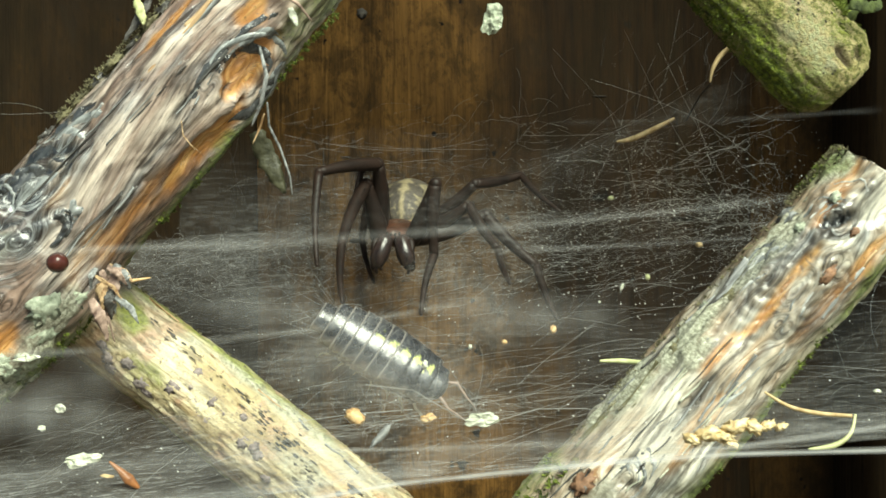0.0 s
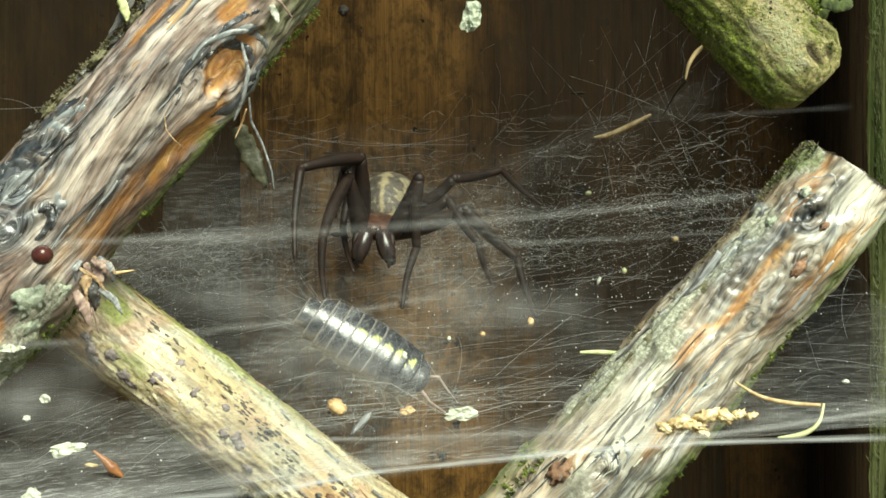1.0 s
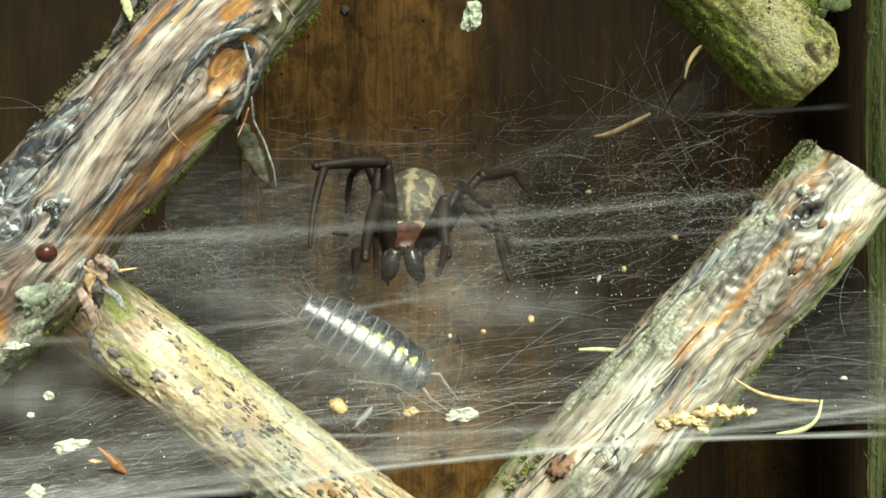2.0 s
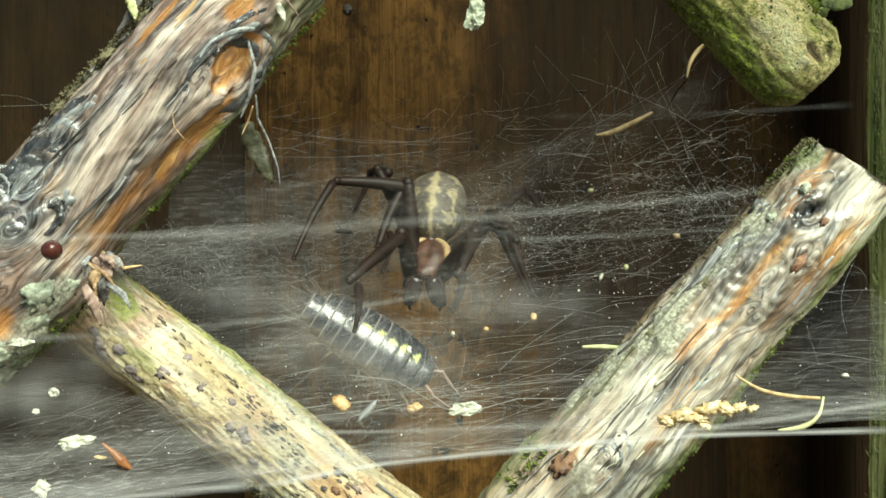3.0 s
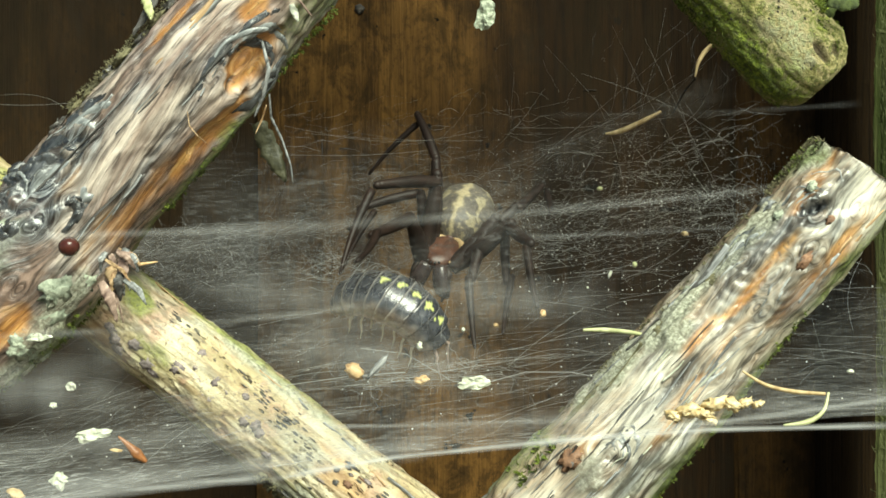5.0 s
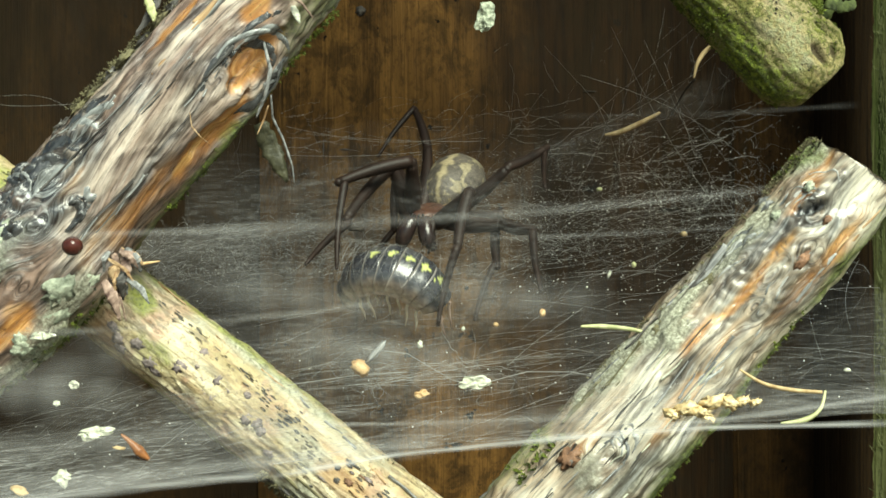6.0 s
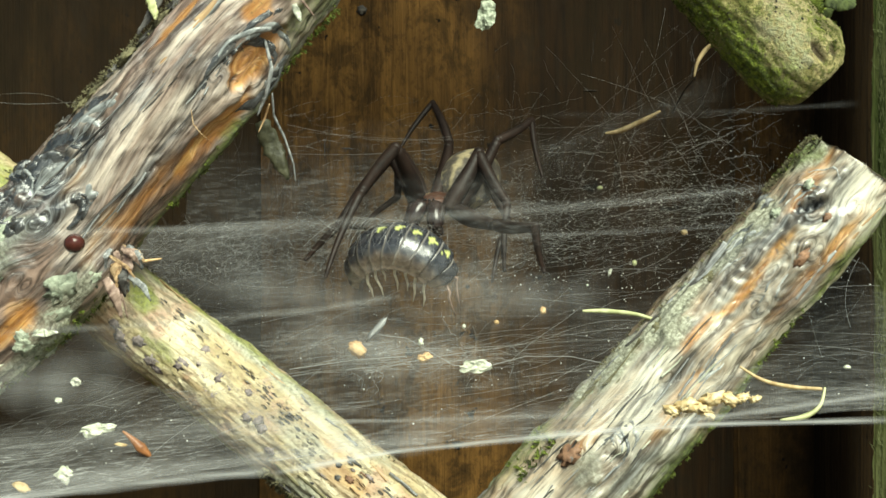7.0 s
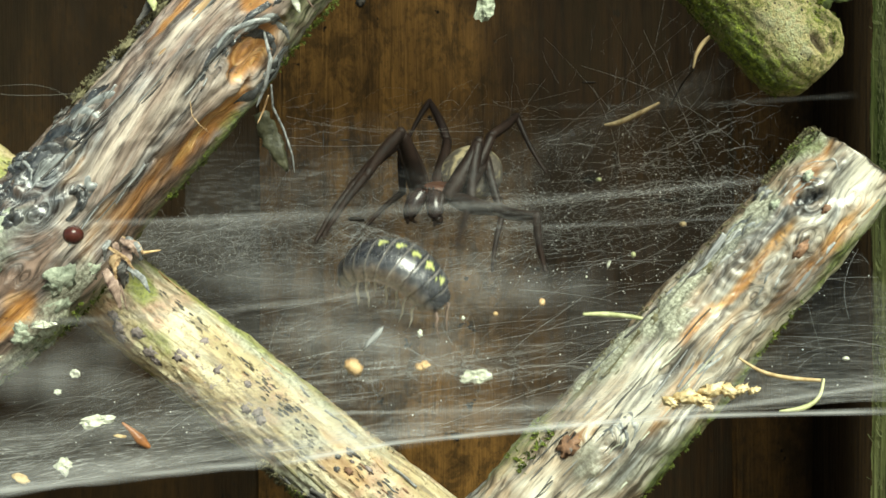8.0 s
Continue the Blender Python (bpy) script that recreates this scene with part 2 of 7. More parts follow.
def algae_bark():
    """Buff bark under a film of green algae."""
    p = Paint("algae_green_bark")
    patch = p.noise(p.stretch(1, 1, 0.5), 300, 6, 0.65, 0.5)
    grit = p.noise(p.place, 2200, 5, 0.7)
    fine = p.noise(p.place, 5200, 3, 0.7)
    colour = p.ramp(patch, (0.32, (0.095, 0.115, 0.016)), (0.41, (0.270, 0.257, 0.068)), (0.50, (0.675, 0.581, 0.257)), (0.66, (0.540, 0.446, 0.270)))
    colour = p.mix(p.ramp(grit, (0.47, 0.0), (0.54, 0.85)), colour, p.ramp(fine, (0.4, (0.068, 0.081, 0.014)), (0.6, (0.270, 0.297, 0.054))))
    green = p.ramp(grit, (0.36, (0.027, 0.043, 0.003)), (0.50, (0.162, 0.230, 0.014)), (0.62, (0.486, 0.567, 0.068)))
    colour = p.mix(p.sum("MULTIPLY", p.mask("moss"), p.ramp(fine, (0.35, 0.55), (0.55, 1.0))), colour, green)
    colour = p.mix(p.sum("MULTIPLY", p.mask("lichen"), 0.5), colour, (0.486, 0.419, 0.365))
    colour = p.mix(p.mask("pale"), colour, p.ramp(grit, (0.38, (0.351, 0.270, 0.121)), (0.56, (0.850, 0.850, 0.540))))
    colour = p.mix(p.mask("wood"), colour, (0.081, 0.054, 0.027))
    colour = p.mix(p.ramp(p.cells(p.place, 1250), (0.10, 0.85), (0.17, 0.0)), colour, (0.068, 0.047, 0.027))
    return p.done(colour, 0.7, p.sum("ADD", grit, p.sum("MULTIPLY", fine, 0.5)), 0.0009, 1.0)


FENCE, POST, SOIL, YOUNG_BARK = fence_wood(), post_wood(), soil(), smooth_bark()
BARK = weathered_bark("silver_brown_bark", (0.86, 0.74, 0.63), (0.37, 0.37, 0.39), (0.38, 0.25, 0.19), 0.20)
OLD_BARK = weathered_bark("lichen_grey_bark", (0.88, 0.83, 0.69), (0.50, 0.51, 0.50), (0.52, 0.37, 0.23), 0.28)
SHEET, THREAD, BRIGHT_THREAD = silk_sheet(), silk("silk_thread", 0.50), silk("bright_silk_thread", 0.9, (0.9, 0.9, 0.88))


# ---- building helpers ----
def part(name, bm, material, parent=None, label="", smooth=True):
    """Links a bmesh, given in millimetres, as one mesh object."""
    bmesh.ops.scale(bm, vec=(MM, MM, MM), verts=bm.verts)
    data = bpy.data.meshes.new(name)
    bm.to_mesh(data)
    bm.free()
    return placed(name, data, material, parent, label, smooth)


def placed(name, data, material, parent=None, label="", smooth=True):
    if smooth:
        data.polygons.foreach_set("use_smooth", [True] * len(data.polygons))
    data.materials.append(material)
    ob = new(name, data)
    ob.parent = parent
    return tagged(ob, label)


def sheet_mesh(name, points, faces):
    """A mesh from an array of points in millimetres and faces."""
    data = bpy.data.meshes.new(name)
    data.from_pydata((np.asarray(points) * MM).tolist(), [], faces if isinstance(faces, list) else faces.tolist())
    data.update()
    return data


def paint_mask(data, name, values):
    data.attributes.new(name, "FLOAT", "POINT").data.foreach_set("value", np.asarray(values, dtype=np.float32))


def tube_points(path, radii, sides=3, spin=0.0):
    """Points and quads of a tube round a polyline."""
    path = np.asarray(path, float)
    ahead = np.gradient(path, axis=0)
    ahead /= np.linalg.norm(ahead, axis=1)[:, None] + 1e-12
    helper = np.array((0.31, 0.17, 0.93))
    u = np.cross(ahead, helper)
    u /= np.linalg.norm(u, axis=1)[:, None] + 1e-12
    v = np.cross(ahead, u)
    turn = np.arange(sides) * 2 * np.pi / sides + spin
    ring = np.cos(turn)[None, :, None] * u[:, None] + np.sin(turn)[None, :, None] * v[:, None]
    points = (path[:, None] + ring * np.broadcast_to(radii, (len(path),))[:, None, None]).reshape(-1, 3)
    n, k = len(path), np.arange(sides)
    rows = np.arange(n - 1)[:, None] * sides
    quads = np.stack([rows + k, rows + (k + 1) % sides, rows + sides + (k + 1) % sides, rows + sides + k], -1).reshape(-1, 4)
    return points, quads


def tubes_mesh(name, paths, radii, sides=3):
    points, quads, start = [], [], 0
    for path, radius in zip(paths, radii):
        p, q = tube_points(path, radius, sides)
        points.append(p)
        quads.append(q + start)
        start += len(p)
    return sheet_mesh(name, np.concatenate(points), np.concatenate(quads))


def capped_tube(bm, path, radii, sides=8):
    """Adds a closed tube to a bmesh."""
    points, quads = tube_points(path, radii, sides)
    verts = [bm.verts.new(p) for p in points]
    for q in quads:
        bm.faces.new([verts[i] for i in q])
    bm.faces.new(verts[:sides][::-1])
    bm.faces.new(verts[-sides:])
    return verts


def blob(bm, centre, size, turn=None, detail=3, bump=0.0, seed=0.0, freq=1.0):
    """Adds an uneven rounded lump to a bmesh."""
    made = bmesh.ops.create_icosphere(bm, subdivisions=detail, radius=1.0)["verts"]
    for v in made:
        swell = 1 + bump * noise.noise(v.co * freq * 1.7 + Vector((seed, seed * 2.3, 1.0)))
        co = Vector((v.co.x * size[0], v.co.y * size[1], v.co.z * size[2])) * swell
        v.co = (turn @ co if turn else co) + Vector(centre)
    return made


def wave(x, y, z):
    return noise.noise(Vector((x, y, z)))


# ---- fence and ground ----
GROUND = -240.0


def board(x0, x1, y0, y1, z0, z1, seed, name="board", parent=None):
    """An upright plank with eased, slightly uneven edges."""
    bm = bmesh.new()
    bmesh.ops.create_cube(bm, size=1.0)
    for v in bm.verts:
        v.co = Vector(((x0 + x1) / 2 + v.co.x * (x1 - x0), (y0 + y1) / 2 + v.co.y * (y1 - y0), (z0 + z1) / 2 + v.co.z * (z1 - z0)))
    upright = [e for e in bm.edges if abs(e.verts[0].co.z - e.verts[1].co.z) > 1]
    bmesh.ops.subdivide_edges(bm, edges=upright, cuts=160)
    long = [e for e in bm.edges if abs(e.verts[0].co.z - e.verts[1].co.z) > 1]
    bmesh.ops.bevel(bm, geom=long, offset=0.35, segments=2, affect="EDGES")
    for v in bm.verts:
        v.co.x += 0.25 * wave(seed, v.co.z * 0.05, v.co.y * 0.1)
        v.co.y += 0.15 * wave(v.co.x * 0.1, v.co.z * 0.08, seed)
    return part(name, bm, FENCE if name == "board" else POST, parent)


ground_mesh = bmesh.new()
bmesh.ops.create_grid(ground_mesh, x_segments=90, y_segments=90, size=1)
for v in ground_mesh.verts:
    x, y = (math.copysign(abs(c) ** 3, c) * 30000 + c * 400 for c in v.co.xy)
    v.co = Vector((x, y, GROUND + 3 * wave(x * 0.03, y * 0.03, 2)))
ground = tagged(part("ground", ground_mesh, SOIL), "bare dark garden soil at the foot of the fence", "ground", kind="structure")

fence = new("fence")
fence.location = (0, 30 * MM, GROUND * MM)
tagged(fence, "brown stained wooden fence of upright boards behind the web", "fence", kind="structure")


def fence_boards():
    edges = [-275, -224, -173, -122, -71, -19.7, 31.4, 82, 133, 184, 235]
    # how dark each board is stained; the seventh value paints in shade
    stain_shades = (0.3, 0.5, 0.2, 0.4, 0.97, 0.0, 0.35, 0.3, 0.5, 0.2)
    for n, (x0, x1) in enumerate(zip(edges, edges[1:])):
        ob = board(x0 + 0.06, x1 - 0.06, 30.0 + (0.5 if n % 2 == 0 else 0.0), 46.0, GROUND - 2, 420, n * 3.7, "board", fence)
        paint_mask(ob.data, "stain_shade", [stain_shades[n]] * len(ob.data.vertices))
        # heart sets how much painted shade each board carries
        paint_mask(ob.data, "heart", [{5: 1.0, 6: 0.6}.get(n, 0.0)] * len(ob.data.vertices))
        ob.matrix_parent_inverse = fence.matrix_basis.inverted()


fence_boards()
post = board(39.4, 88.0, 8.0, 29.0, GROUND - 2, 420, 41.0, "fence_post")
tagged(post, "upright wooden post with green algae and a frayed edge", "post", kind="structure")


def frayed_edge():
    """Loose fibres and algae along the near edge of the post."""
    rng = random.Random(61)
    paths, radii = [], []
    for _ in range(4200):
        z = rng.uniform(-24, 30)
        root = Vector((39.5 + abs(rng.gauss(0, 0.5)), 7.9 + rng.uniform(0, 1.6), z))
        way = Vector((rng.gauss(-0.7, 0.5), rng.gauss(-0.3, 0.4), rng.gauss(0.2, 0.9)))
        long = rng.uniform(0.05, 0.16) if rng.random() < 0.93 else rng.uniform(0.2, 0.6)
        paths.append([tuple(root + way * long * t + Vector((0, 0, 0.3 * t * t))) for t in (0, 0.35, 0.7, 1.0)])
        radii.append(rng.uniform(0.010, 0.026))
    tagged(placed("frayed_fibres", tubes_mesh("frayed_fibres", paths, radii), MOSS_FRAY, post), kind="stuff")


MOSS_FRAY = plain("green_wood_fibre", (0.04, 0.05, 0.016), (0.20, 0.22, 0.09), 900, 0.85)
frayed_edge()


# ---- trellis sticks ----
class Stick:
    """A round branch: its frame has x to the side, y to the back and z along it; s runs along it in millimetres."""

    def __init__(self, name, base, way, radius, low, high, fine, seed, material, label):
        self.name, self.seed, self.radius, self.low, self.high, self.fine = name, seed, radius, low, high, fine
        self.material, self.features, self.knots = material, [], []
        axis = Vector(way).normalized()
        back = Vector((0, 1, 0))
        back = (back - axis * back.dot(axis)).normalized()
        side = back.cross(axis)
        self.matrix = Matrix((side, back, axis)).transposed().to_4x4()
        self.matrix.translation = Vector(base)
        self.label = label

    def feature(self, kind, s, angle, half_length, half_width, depth=0.0, edge=0.35, strength=1.0):
        """A patch of one look: along s, round the stick by angle from the front (degrees), and how far it stands out."""
        self.features.append((kind, s, angle, half_length, half_width, depth, edge, strength))
        return self

    def point(self, s, angle, out=0.0):
        """A place on the stick in its own frame, in millimetres."""
        r = self.radius(s) + out
        a = radians(angle)
        return Vector((math.sin(a) * r, -math.cos(a) * r, s))

    def masks(self, s, angle, n1, n2):
        found, depth = {}, 0.0
        for kind, s0, a0, hl, hw, deep, edge, strength in self.features:
            if kind == "knot":
                gap = math.hypot((s - s0) / 1.8, self.radius(s) * radians((angle - a0 + 180) % 360 - 180)) + 0.35 * n1
                if gap < hl:
                    fade = 1 - gap / hl
                    depth += fade ** 0.5 * deep * math.sin(gap * edge + (2.2 if edge < 8 else 0.6) * n1) - (0.9 if gap < hw else 0.0)
                    found["dark"] = max(found.get("dark", 0.0), strength * min(1.0, fade * 2.5) * (0.70 - 0.30 * math.sin(gap * edge + (2.2 if edge < 8 else 0.6) * n1)), 1.0 if gap < hw else 0.0)
                continue
            ds, da = abs(s - s0) / hl, abs((angle - a0 + 180) % 360 - 180) / hw
            if ds > 1.8 or da > 1.8:
                continue
            value = 1 - math.hypot(ds, da) + 0.55 * n1 + 0.30 * n2
            value = min(1.0, max(0.0, value / edge)) * strength
            depth += deep * value
            found[kind] = max(found.get(kind, 0.0), value)
        return found, depth

    def grain(self, s, a):
        """Across and along the grain at s and at a radians from the front, in millimetres: it parts round each knot like a stream."""
        turn = (a + math.pi) % (2 * math.pi) - math.pi
        across, along = turn * self.radius(s), s
        for s0, a0, size, stretch in self.knots:
            x, y = (s - s0) / stretch, (turn - radians(a0)) * self.radius(s)
            pull = size * size / (x * x + y * y + 0.22 * size * size)
            across -= y * pull
            along += x * pull
        return across, along

    def surface(self, s, a):
        """The radius of the worn surface at s and at a radians from the front, and the looks found there."""
        sd, r0 = self.seed, self.radius(s)
        c, d = math.cos(a), math.sin(a)
        angle = math.degrees(a)
        lump = self.lumps * wave(s * 0.09 + sd, c * 0.9, d * 0.9 + sd) + 0.5 * self.lumps * wave(s * 0.3, c * 2.2 + sd, d * 2.2)
        ridge = abs(wave(s * 0.10 + sd, c * r0 * 1.1, d * r0 * 1.1))
        n1 = wave(s * 0.35, c * r0 * 0.5 + sd, d * r0 * 0.5)
        n2 = wave(s * 0.9, c * r0 * 1.8, d * r0 * 1.8 + sd)
        fibre = wave(s * 0.28, c * r0 * 2.6, d * r0 * 2.6 + sd)
        found, deep = self.masks(s, angle if angle <= 180 else angle - 360, n1, n2)
        grain = 1 - 0.75 * max(found.get("wood", 0.0), found.get("pale", 0.0))
        crack = abs(wave(s * 0.22 + sd, c * r0 * 1.7, d * r0 * 1.7 + 9))
        groove = -0.30 * max(0.0, 1 - crack * 9)
        return r0 + lump + self.rough * grain * (0.26 * (0.35 - ridge) + 0.18 * n2 + 0.14 * fibre + groove + 0.09 * wave(s * 1.9, c * r0 * 3.3, d * r0 * 3.3)) + deep, found

    def fold(self, s, angle, radius, sweep0, sweep1, width, height, material, stretch=1.0, seed=0.0, name="bark_fold"):
        """A rounded fold of bark that grows out of the surface along an arc round (s, angle); the sweep is in degrees from the stick's length."""
        bm = bmesh.new()
        n, rows = 20, []
        for i in range(n + 1):
            t = i / n
            turn = radians(sweep0 + (sweep1 - sweep0) * t)
            taper = math.sin(math.pi * (0.04 + 0.92 * t)) ** 0.5
            row = []
            for j in (-1, -0.55, 0, 0.55, 1):
                reach = radius * (1 + 0.16 * wave(t * 3, seed, 2)) + j * width / 2 * taper * (1 + 0.4 * wave(t * 4, seed, 6))
                at, aside = s + reach * stretch * math.cos(turn), reach * math.sin(turn)
                a = radians(angle) + aside / self.radius(at)
                r = self.surface(at, a % (2 * math.pi))[0] + height * (1 - j * j) * taper * (1 + 0.5 * wave(t * 5, seed, 9)) - 0.08
                row.append(bm.verts.new((math.sin(a) * r, -math.cos(a) * r, at)))
            rows.append(row)
        for a, b in zip(rows, rows[1:]):
            for j in range(4):
                bm.faces.new((a[j], a[j + 1], b[j + 1], b[j]))
        bmesh.ops.recalc_face_normals(bm, faces=bm.faces)
        return part(name, bm, material, self.object)

    def build(self, sides=132, step=0.22, rough=1.0, lumps=0.4, cut_top=None):
        f0, f1 = self.fine
        rows = [*np.arange(self.low, f0, 4.0), *np.arange(f0, f1, step), *np.arange(f1, self.high, 4.0), self.high]
        if f1 >= self.high:
            rows = [*np.arange(self.low, f0, 4.0), *np.arange(f0, self.high, step), self.high]
        points, masks = [], {k: [] for k in ("wood", "moss", "lichen", "dark", "pale")}
        sd, grain = self.seed, []
        self.rough, self.lumps = rough, lumps
        for s in rows:
            for k in range(sides):
                a = 2 * math.pi * k / sides
                r, found = self.surface(s, a)
                points.append((math.sin(a) * r, -math.cos(a) * r, s))
                grain.append(self.grain(s, a))
                for key in masks:
                    masks[key].append(found.get(key, 0.0))
        n = len(rows)
        k = np.arange(sides)
        base = np.arange(n - 1)[:, None] * sides
        quads = np.stack([base + k, base + (k + 1) % sides, base + sides + (k + 1) % sides, base + sides + k], -1).reshape(-1, 4).tolist()
        if cut_top:
            tilt_side, tilt_back = cut_top
            for i in range(len(points)):
                x, y, s = points[i]
                points[i] = (x, y, min(s, self.high - 1.0 + tilt_side * x + tilt_back * y + 0.12 * wave(x, y, 3)))
        # end faces as rings that close to the heart of the wood
        for row, flip in ((0, True), (n - 1, False)):
            rim = [points[row * sides + i] for i in range(sides)]
            heart = np.mean(rim, axis=0)
            last = row * sides
            for t in (0.93, 0.62, 0.30, 0.06):
                first = len(points)
                for q in rim:
                    grain.append((q[0] * t, q[1] * t + self.high))
                    points.append(tuple(heart + (np.array(q) - heart) * t + np.array((0, 0, 0.10 * wave(q[0] * 2 * t, q[1] * 2 * t, sd)))))
                    for key in masks:
                        masks[key].append(1.0 if key == "pale" else 0.0)
                for i in range(sides):
                    j = (i + 1) % sides
                    quad = [last + i, last + j, first + j, first + i]
                    quads.append(quad[::-1] if flip else quad)
                last = first
            quads.append([last + i for i in range(sides)][::-1] if flip else [last + i for i in range(sides)])
        data = sheet_mesh(self.name, points, quads)
        for key, values in masks.items():
            paint_mask(data, key, values)
        paint_mask(data, "across", [g[0] * MM for g in grain])
        paint_mask(data, "along", [g[1] * MM for g in grain])
        ob = placed(self.name, data, self.material)
        m = self.matrix.copy()
        m.translation *= MM
        ob.matrix_basis = m
        self.object = tagged(ob, self.label, "stick", "trellis sticks")
        return self

    def strip(self, s, angle, length, width, lift0, lift1, material, twist=0.0, name="bark_strip", curl=0.0, seed=0.0, lean=0.0, thick=0.06):
        """A torn ribbon of bark lying along the stick, its ends lifted off."""
        bm = bmesh.new()
        n, rows = 26, []
        for i in range(n + 1):
            t = i / n
            at = s + length * (t - 0.5)
            lift = lift0 * (1 - t) ** 3 + lift1 * t ** 3 + 0.03 + 0.07 * wave(t * 4, seed, 1)
            w = width * (0.35 + 0.65 * math.sin(math.pi * min(1, t * 0.9 + 0.08)) ** 0.6) * (1 + 0.35 * wave(t * 5, seed, 7))
            mid = angle + lean * (t - 0.5) + 1.6 * wave(t * 2, seed, 4)
            row = []
            for j in (-1, -0.4, 0.2, 1):
                cup = 0.10 * (1 - j * j) + curl * j * t
                place = self.point(at, mid + math.degrees(j * w / 2 / self.radius(at)) + twist * t * j, lift + cup)
                row.append(bm.verts.new(place))
            rows.append(row)
        for a, b in zip(rows, rows[1:]):
            for j in range(3):
                bm.faces.new((a[j], a[j + 1], b[j + 1], b[j]))
        bmesh.ops.recalc_face_normals(bm, faces=bm.faces)
        bmesh.ops.solidify(bm, geom=bm.faces[:], thickness=thick)
        return part(name, bm, material, self.object)

    def moss(self, count, s0, s1, a0, a1, size, material, name="moss_tuft", seed=1, lift=0.0):
        """Small pointed moss leaves in tufts over a stretch of the stick."""
        rng = random.Random(seed)
        points, faces = [], []
        for _ in range(count):
            s, a = rng.uniform(s0, s1), rng.uniform(a0, a1)
            root = self.point(s, a, lift * rng.random() - 0.1)
            out = Vector((math.sin(radians(a)), -math.cos(radians(a)), 0))
            for _ in range(rng.randint(4, 8)):
                way = (out + Vector((rng.gauss(0, 0.6), rng.gauss(0, 0.6), rng.gauss(0, 0.7)))).normalized()
                side = way.cross(Vector((rng.gauss(0, 1), rng.gauss(0, 1), rng.gauss(0, 1)))).normalized()
                long, wide = size * rng.uniform(0.5, 1.3), size * rng.uniform(0.10, 0.22)
                n = len(points)
                bend = side.cross(way) * long * rng.uniform(-0.3, 0.3)
                points += [root - side * wide * 0.4, root + side * wide * 0.4, root + way * long * 0.5 + side * wide + bend * 0.4,
                           root + way * long * 0.5 - side * wide + bend * 0.4, root + way * long + bend]
                faces += [[n, n + 1, n + 2, n + 3], [n + 3, n + 2, n + 4]]
        ob = placed(name, sheet_mesh(name, [tuple(q) for q in points], faces), material, self.object)
        return tagged(ob, kind="stuff")


MOSS = plain("moss", (0.03, 0.05, 0.006), (0.22, 0.27, 0.04), 900, 0.8)
# moss with the light on stick d's flank put into its colour
MOSS_LIT = plain("lit_moss", (0.05, 0.075, 0.006), (0.33, 0.40, 0.05), 1300, 0.75)
PINK_BARK = plain("pinkish_bark", (0.10, 0.055, 0.045), (0.58, 0.42, 0.34), 1500, 0.5, 0.0003, 0.2)
MOSS_DULL = plain("dull_moss", (0.05, 0.045, 0.025), (0.24, 0.22, 0.12), 900, 0.85)
GREY_BARK = plain("silver_bark_strip", (0.04, 0.040, 0.040), (0.50, 0.51, 0.51), 2600, 0.26, 0.0003, 0.06)
DARK_BARK = plain("dark_bark_strip", (0.016, 0.015, 0.014), (0.16, 0.15, 0.14), 2600, 0.32, 0.0003, 0.06)
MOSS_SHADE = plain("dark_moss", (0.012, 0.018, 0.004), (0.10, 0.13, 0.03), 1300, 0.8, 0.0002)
FOLD = plain("silver_black_bark_fold", (0.006, 0.006, 0.007), (0.085, 0.088, 0.092), 1500, 0.20, 0.0004, 0.25, Specular_IOR_Level=1.0, Coat_Weight=0.6, Coat_Roughness=0.14)
FOLD_GREY = plain("silver_grey_bark_fold", (0.016, 0.017, 0.018), (0.44, 0.46, 0.46), 2000, 0.24, 0.0004, 0.10, Specular_IOR_Level=0.9, Coat_Weight=0.4, Coat_Roughness=0.16)
SILVER = plain("pale_silver_bark_fold", (0.10, 0.10, 0.10), (0.70, 0.71, 0.69), 2400, 0.34, 0.0003, 0.08)
TAN_BARK = plain("tan_bark_strip", (0.25, 0.13, 0.05), (0.74, 0.54, 0.32), 2400, 0.55, 0.0003, 0.06)

stick_a = Stick("trellis_stick", (-28.5, -11, 1.8), (14.2, 0, 16.2), lambda s: 4.62 + 0.2 * math.sin(s * 0.16 + 1) + 0.9 * math.exp(-((s + 4.5) / 5.5) ** 2), -330, 150, (-16, 32), 3.1, BARK,
                "weathered silver-grey trellis stick with peeling bark and orange wood")
stick_b = Stick("trellis_stick", (-22.4, -2.6, -7.6), (-6.9, 0, 5.5), lambda s: 3.55 - 0.012 * s, -160, 150, (-24, 30), 7.7, YOUNG_BARK,
                "cream-yellow barked trellis stick with grey lichen spots")
stick_c = Stick("trellis_stick", (13.35, -9, -14.8), (18.4, 0, 21.0), lambda s: 4.12 + 0.045 * max(0.0, 14 - max(s, -12)) + 0.14 * math.sin(s * 0.2), -300, 28.9, (-11, 28.9), 12.9, OLD_BARK,
                "lichen-grey trellis stick with torn fibrous bark and a sawn end")
stick_d = Stick("trellis_stick", (30.6, -1, 14.7), (-6.0, 0, 6.1), lambda s: (3.7 + 0.25 * math.sin(s * 0.25 + 0.5)) * (1 - 0.34 * max(0.0, (1.4 - s) / 2.6) ** 2.4), -1.2, 200, (-1.2, 16), 18.3, algae_bark(),
                "mossy green-yellow trellis stick with a sawn end")

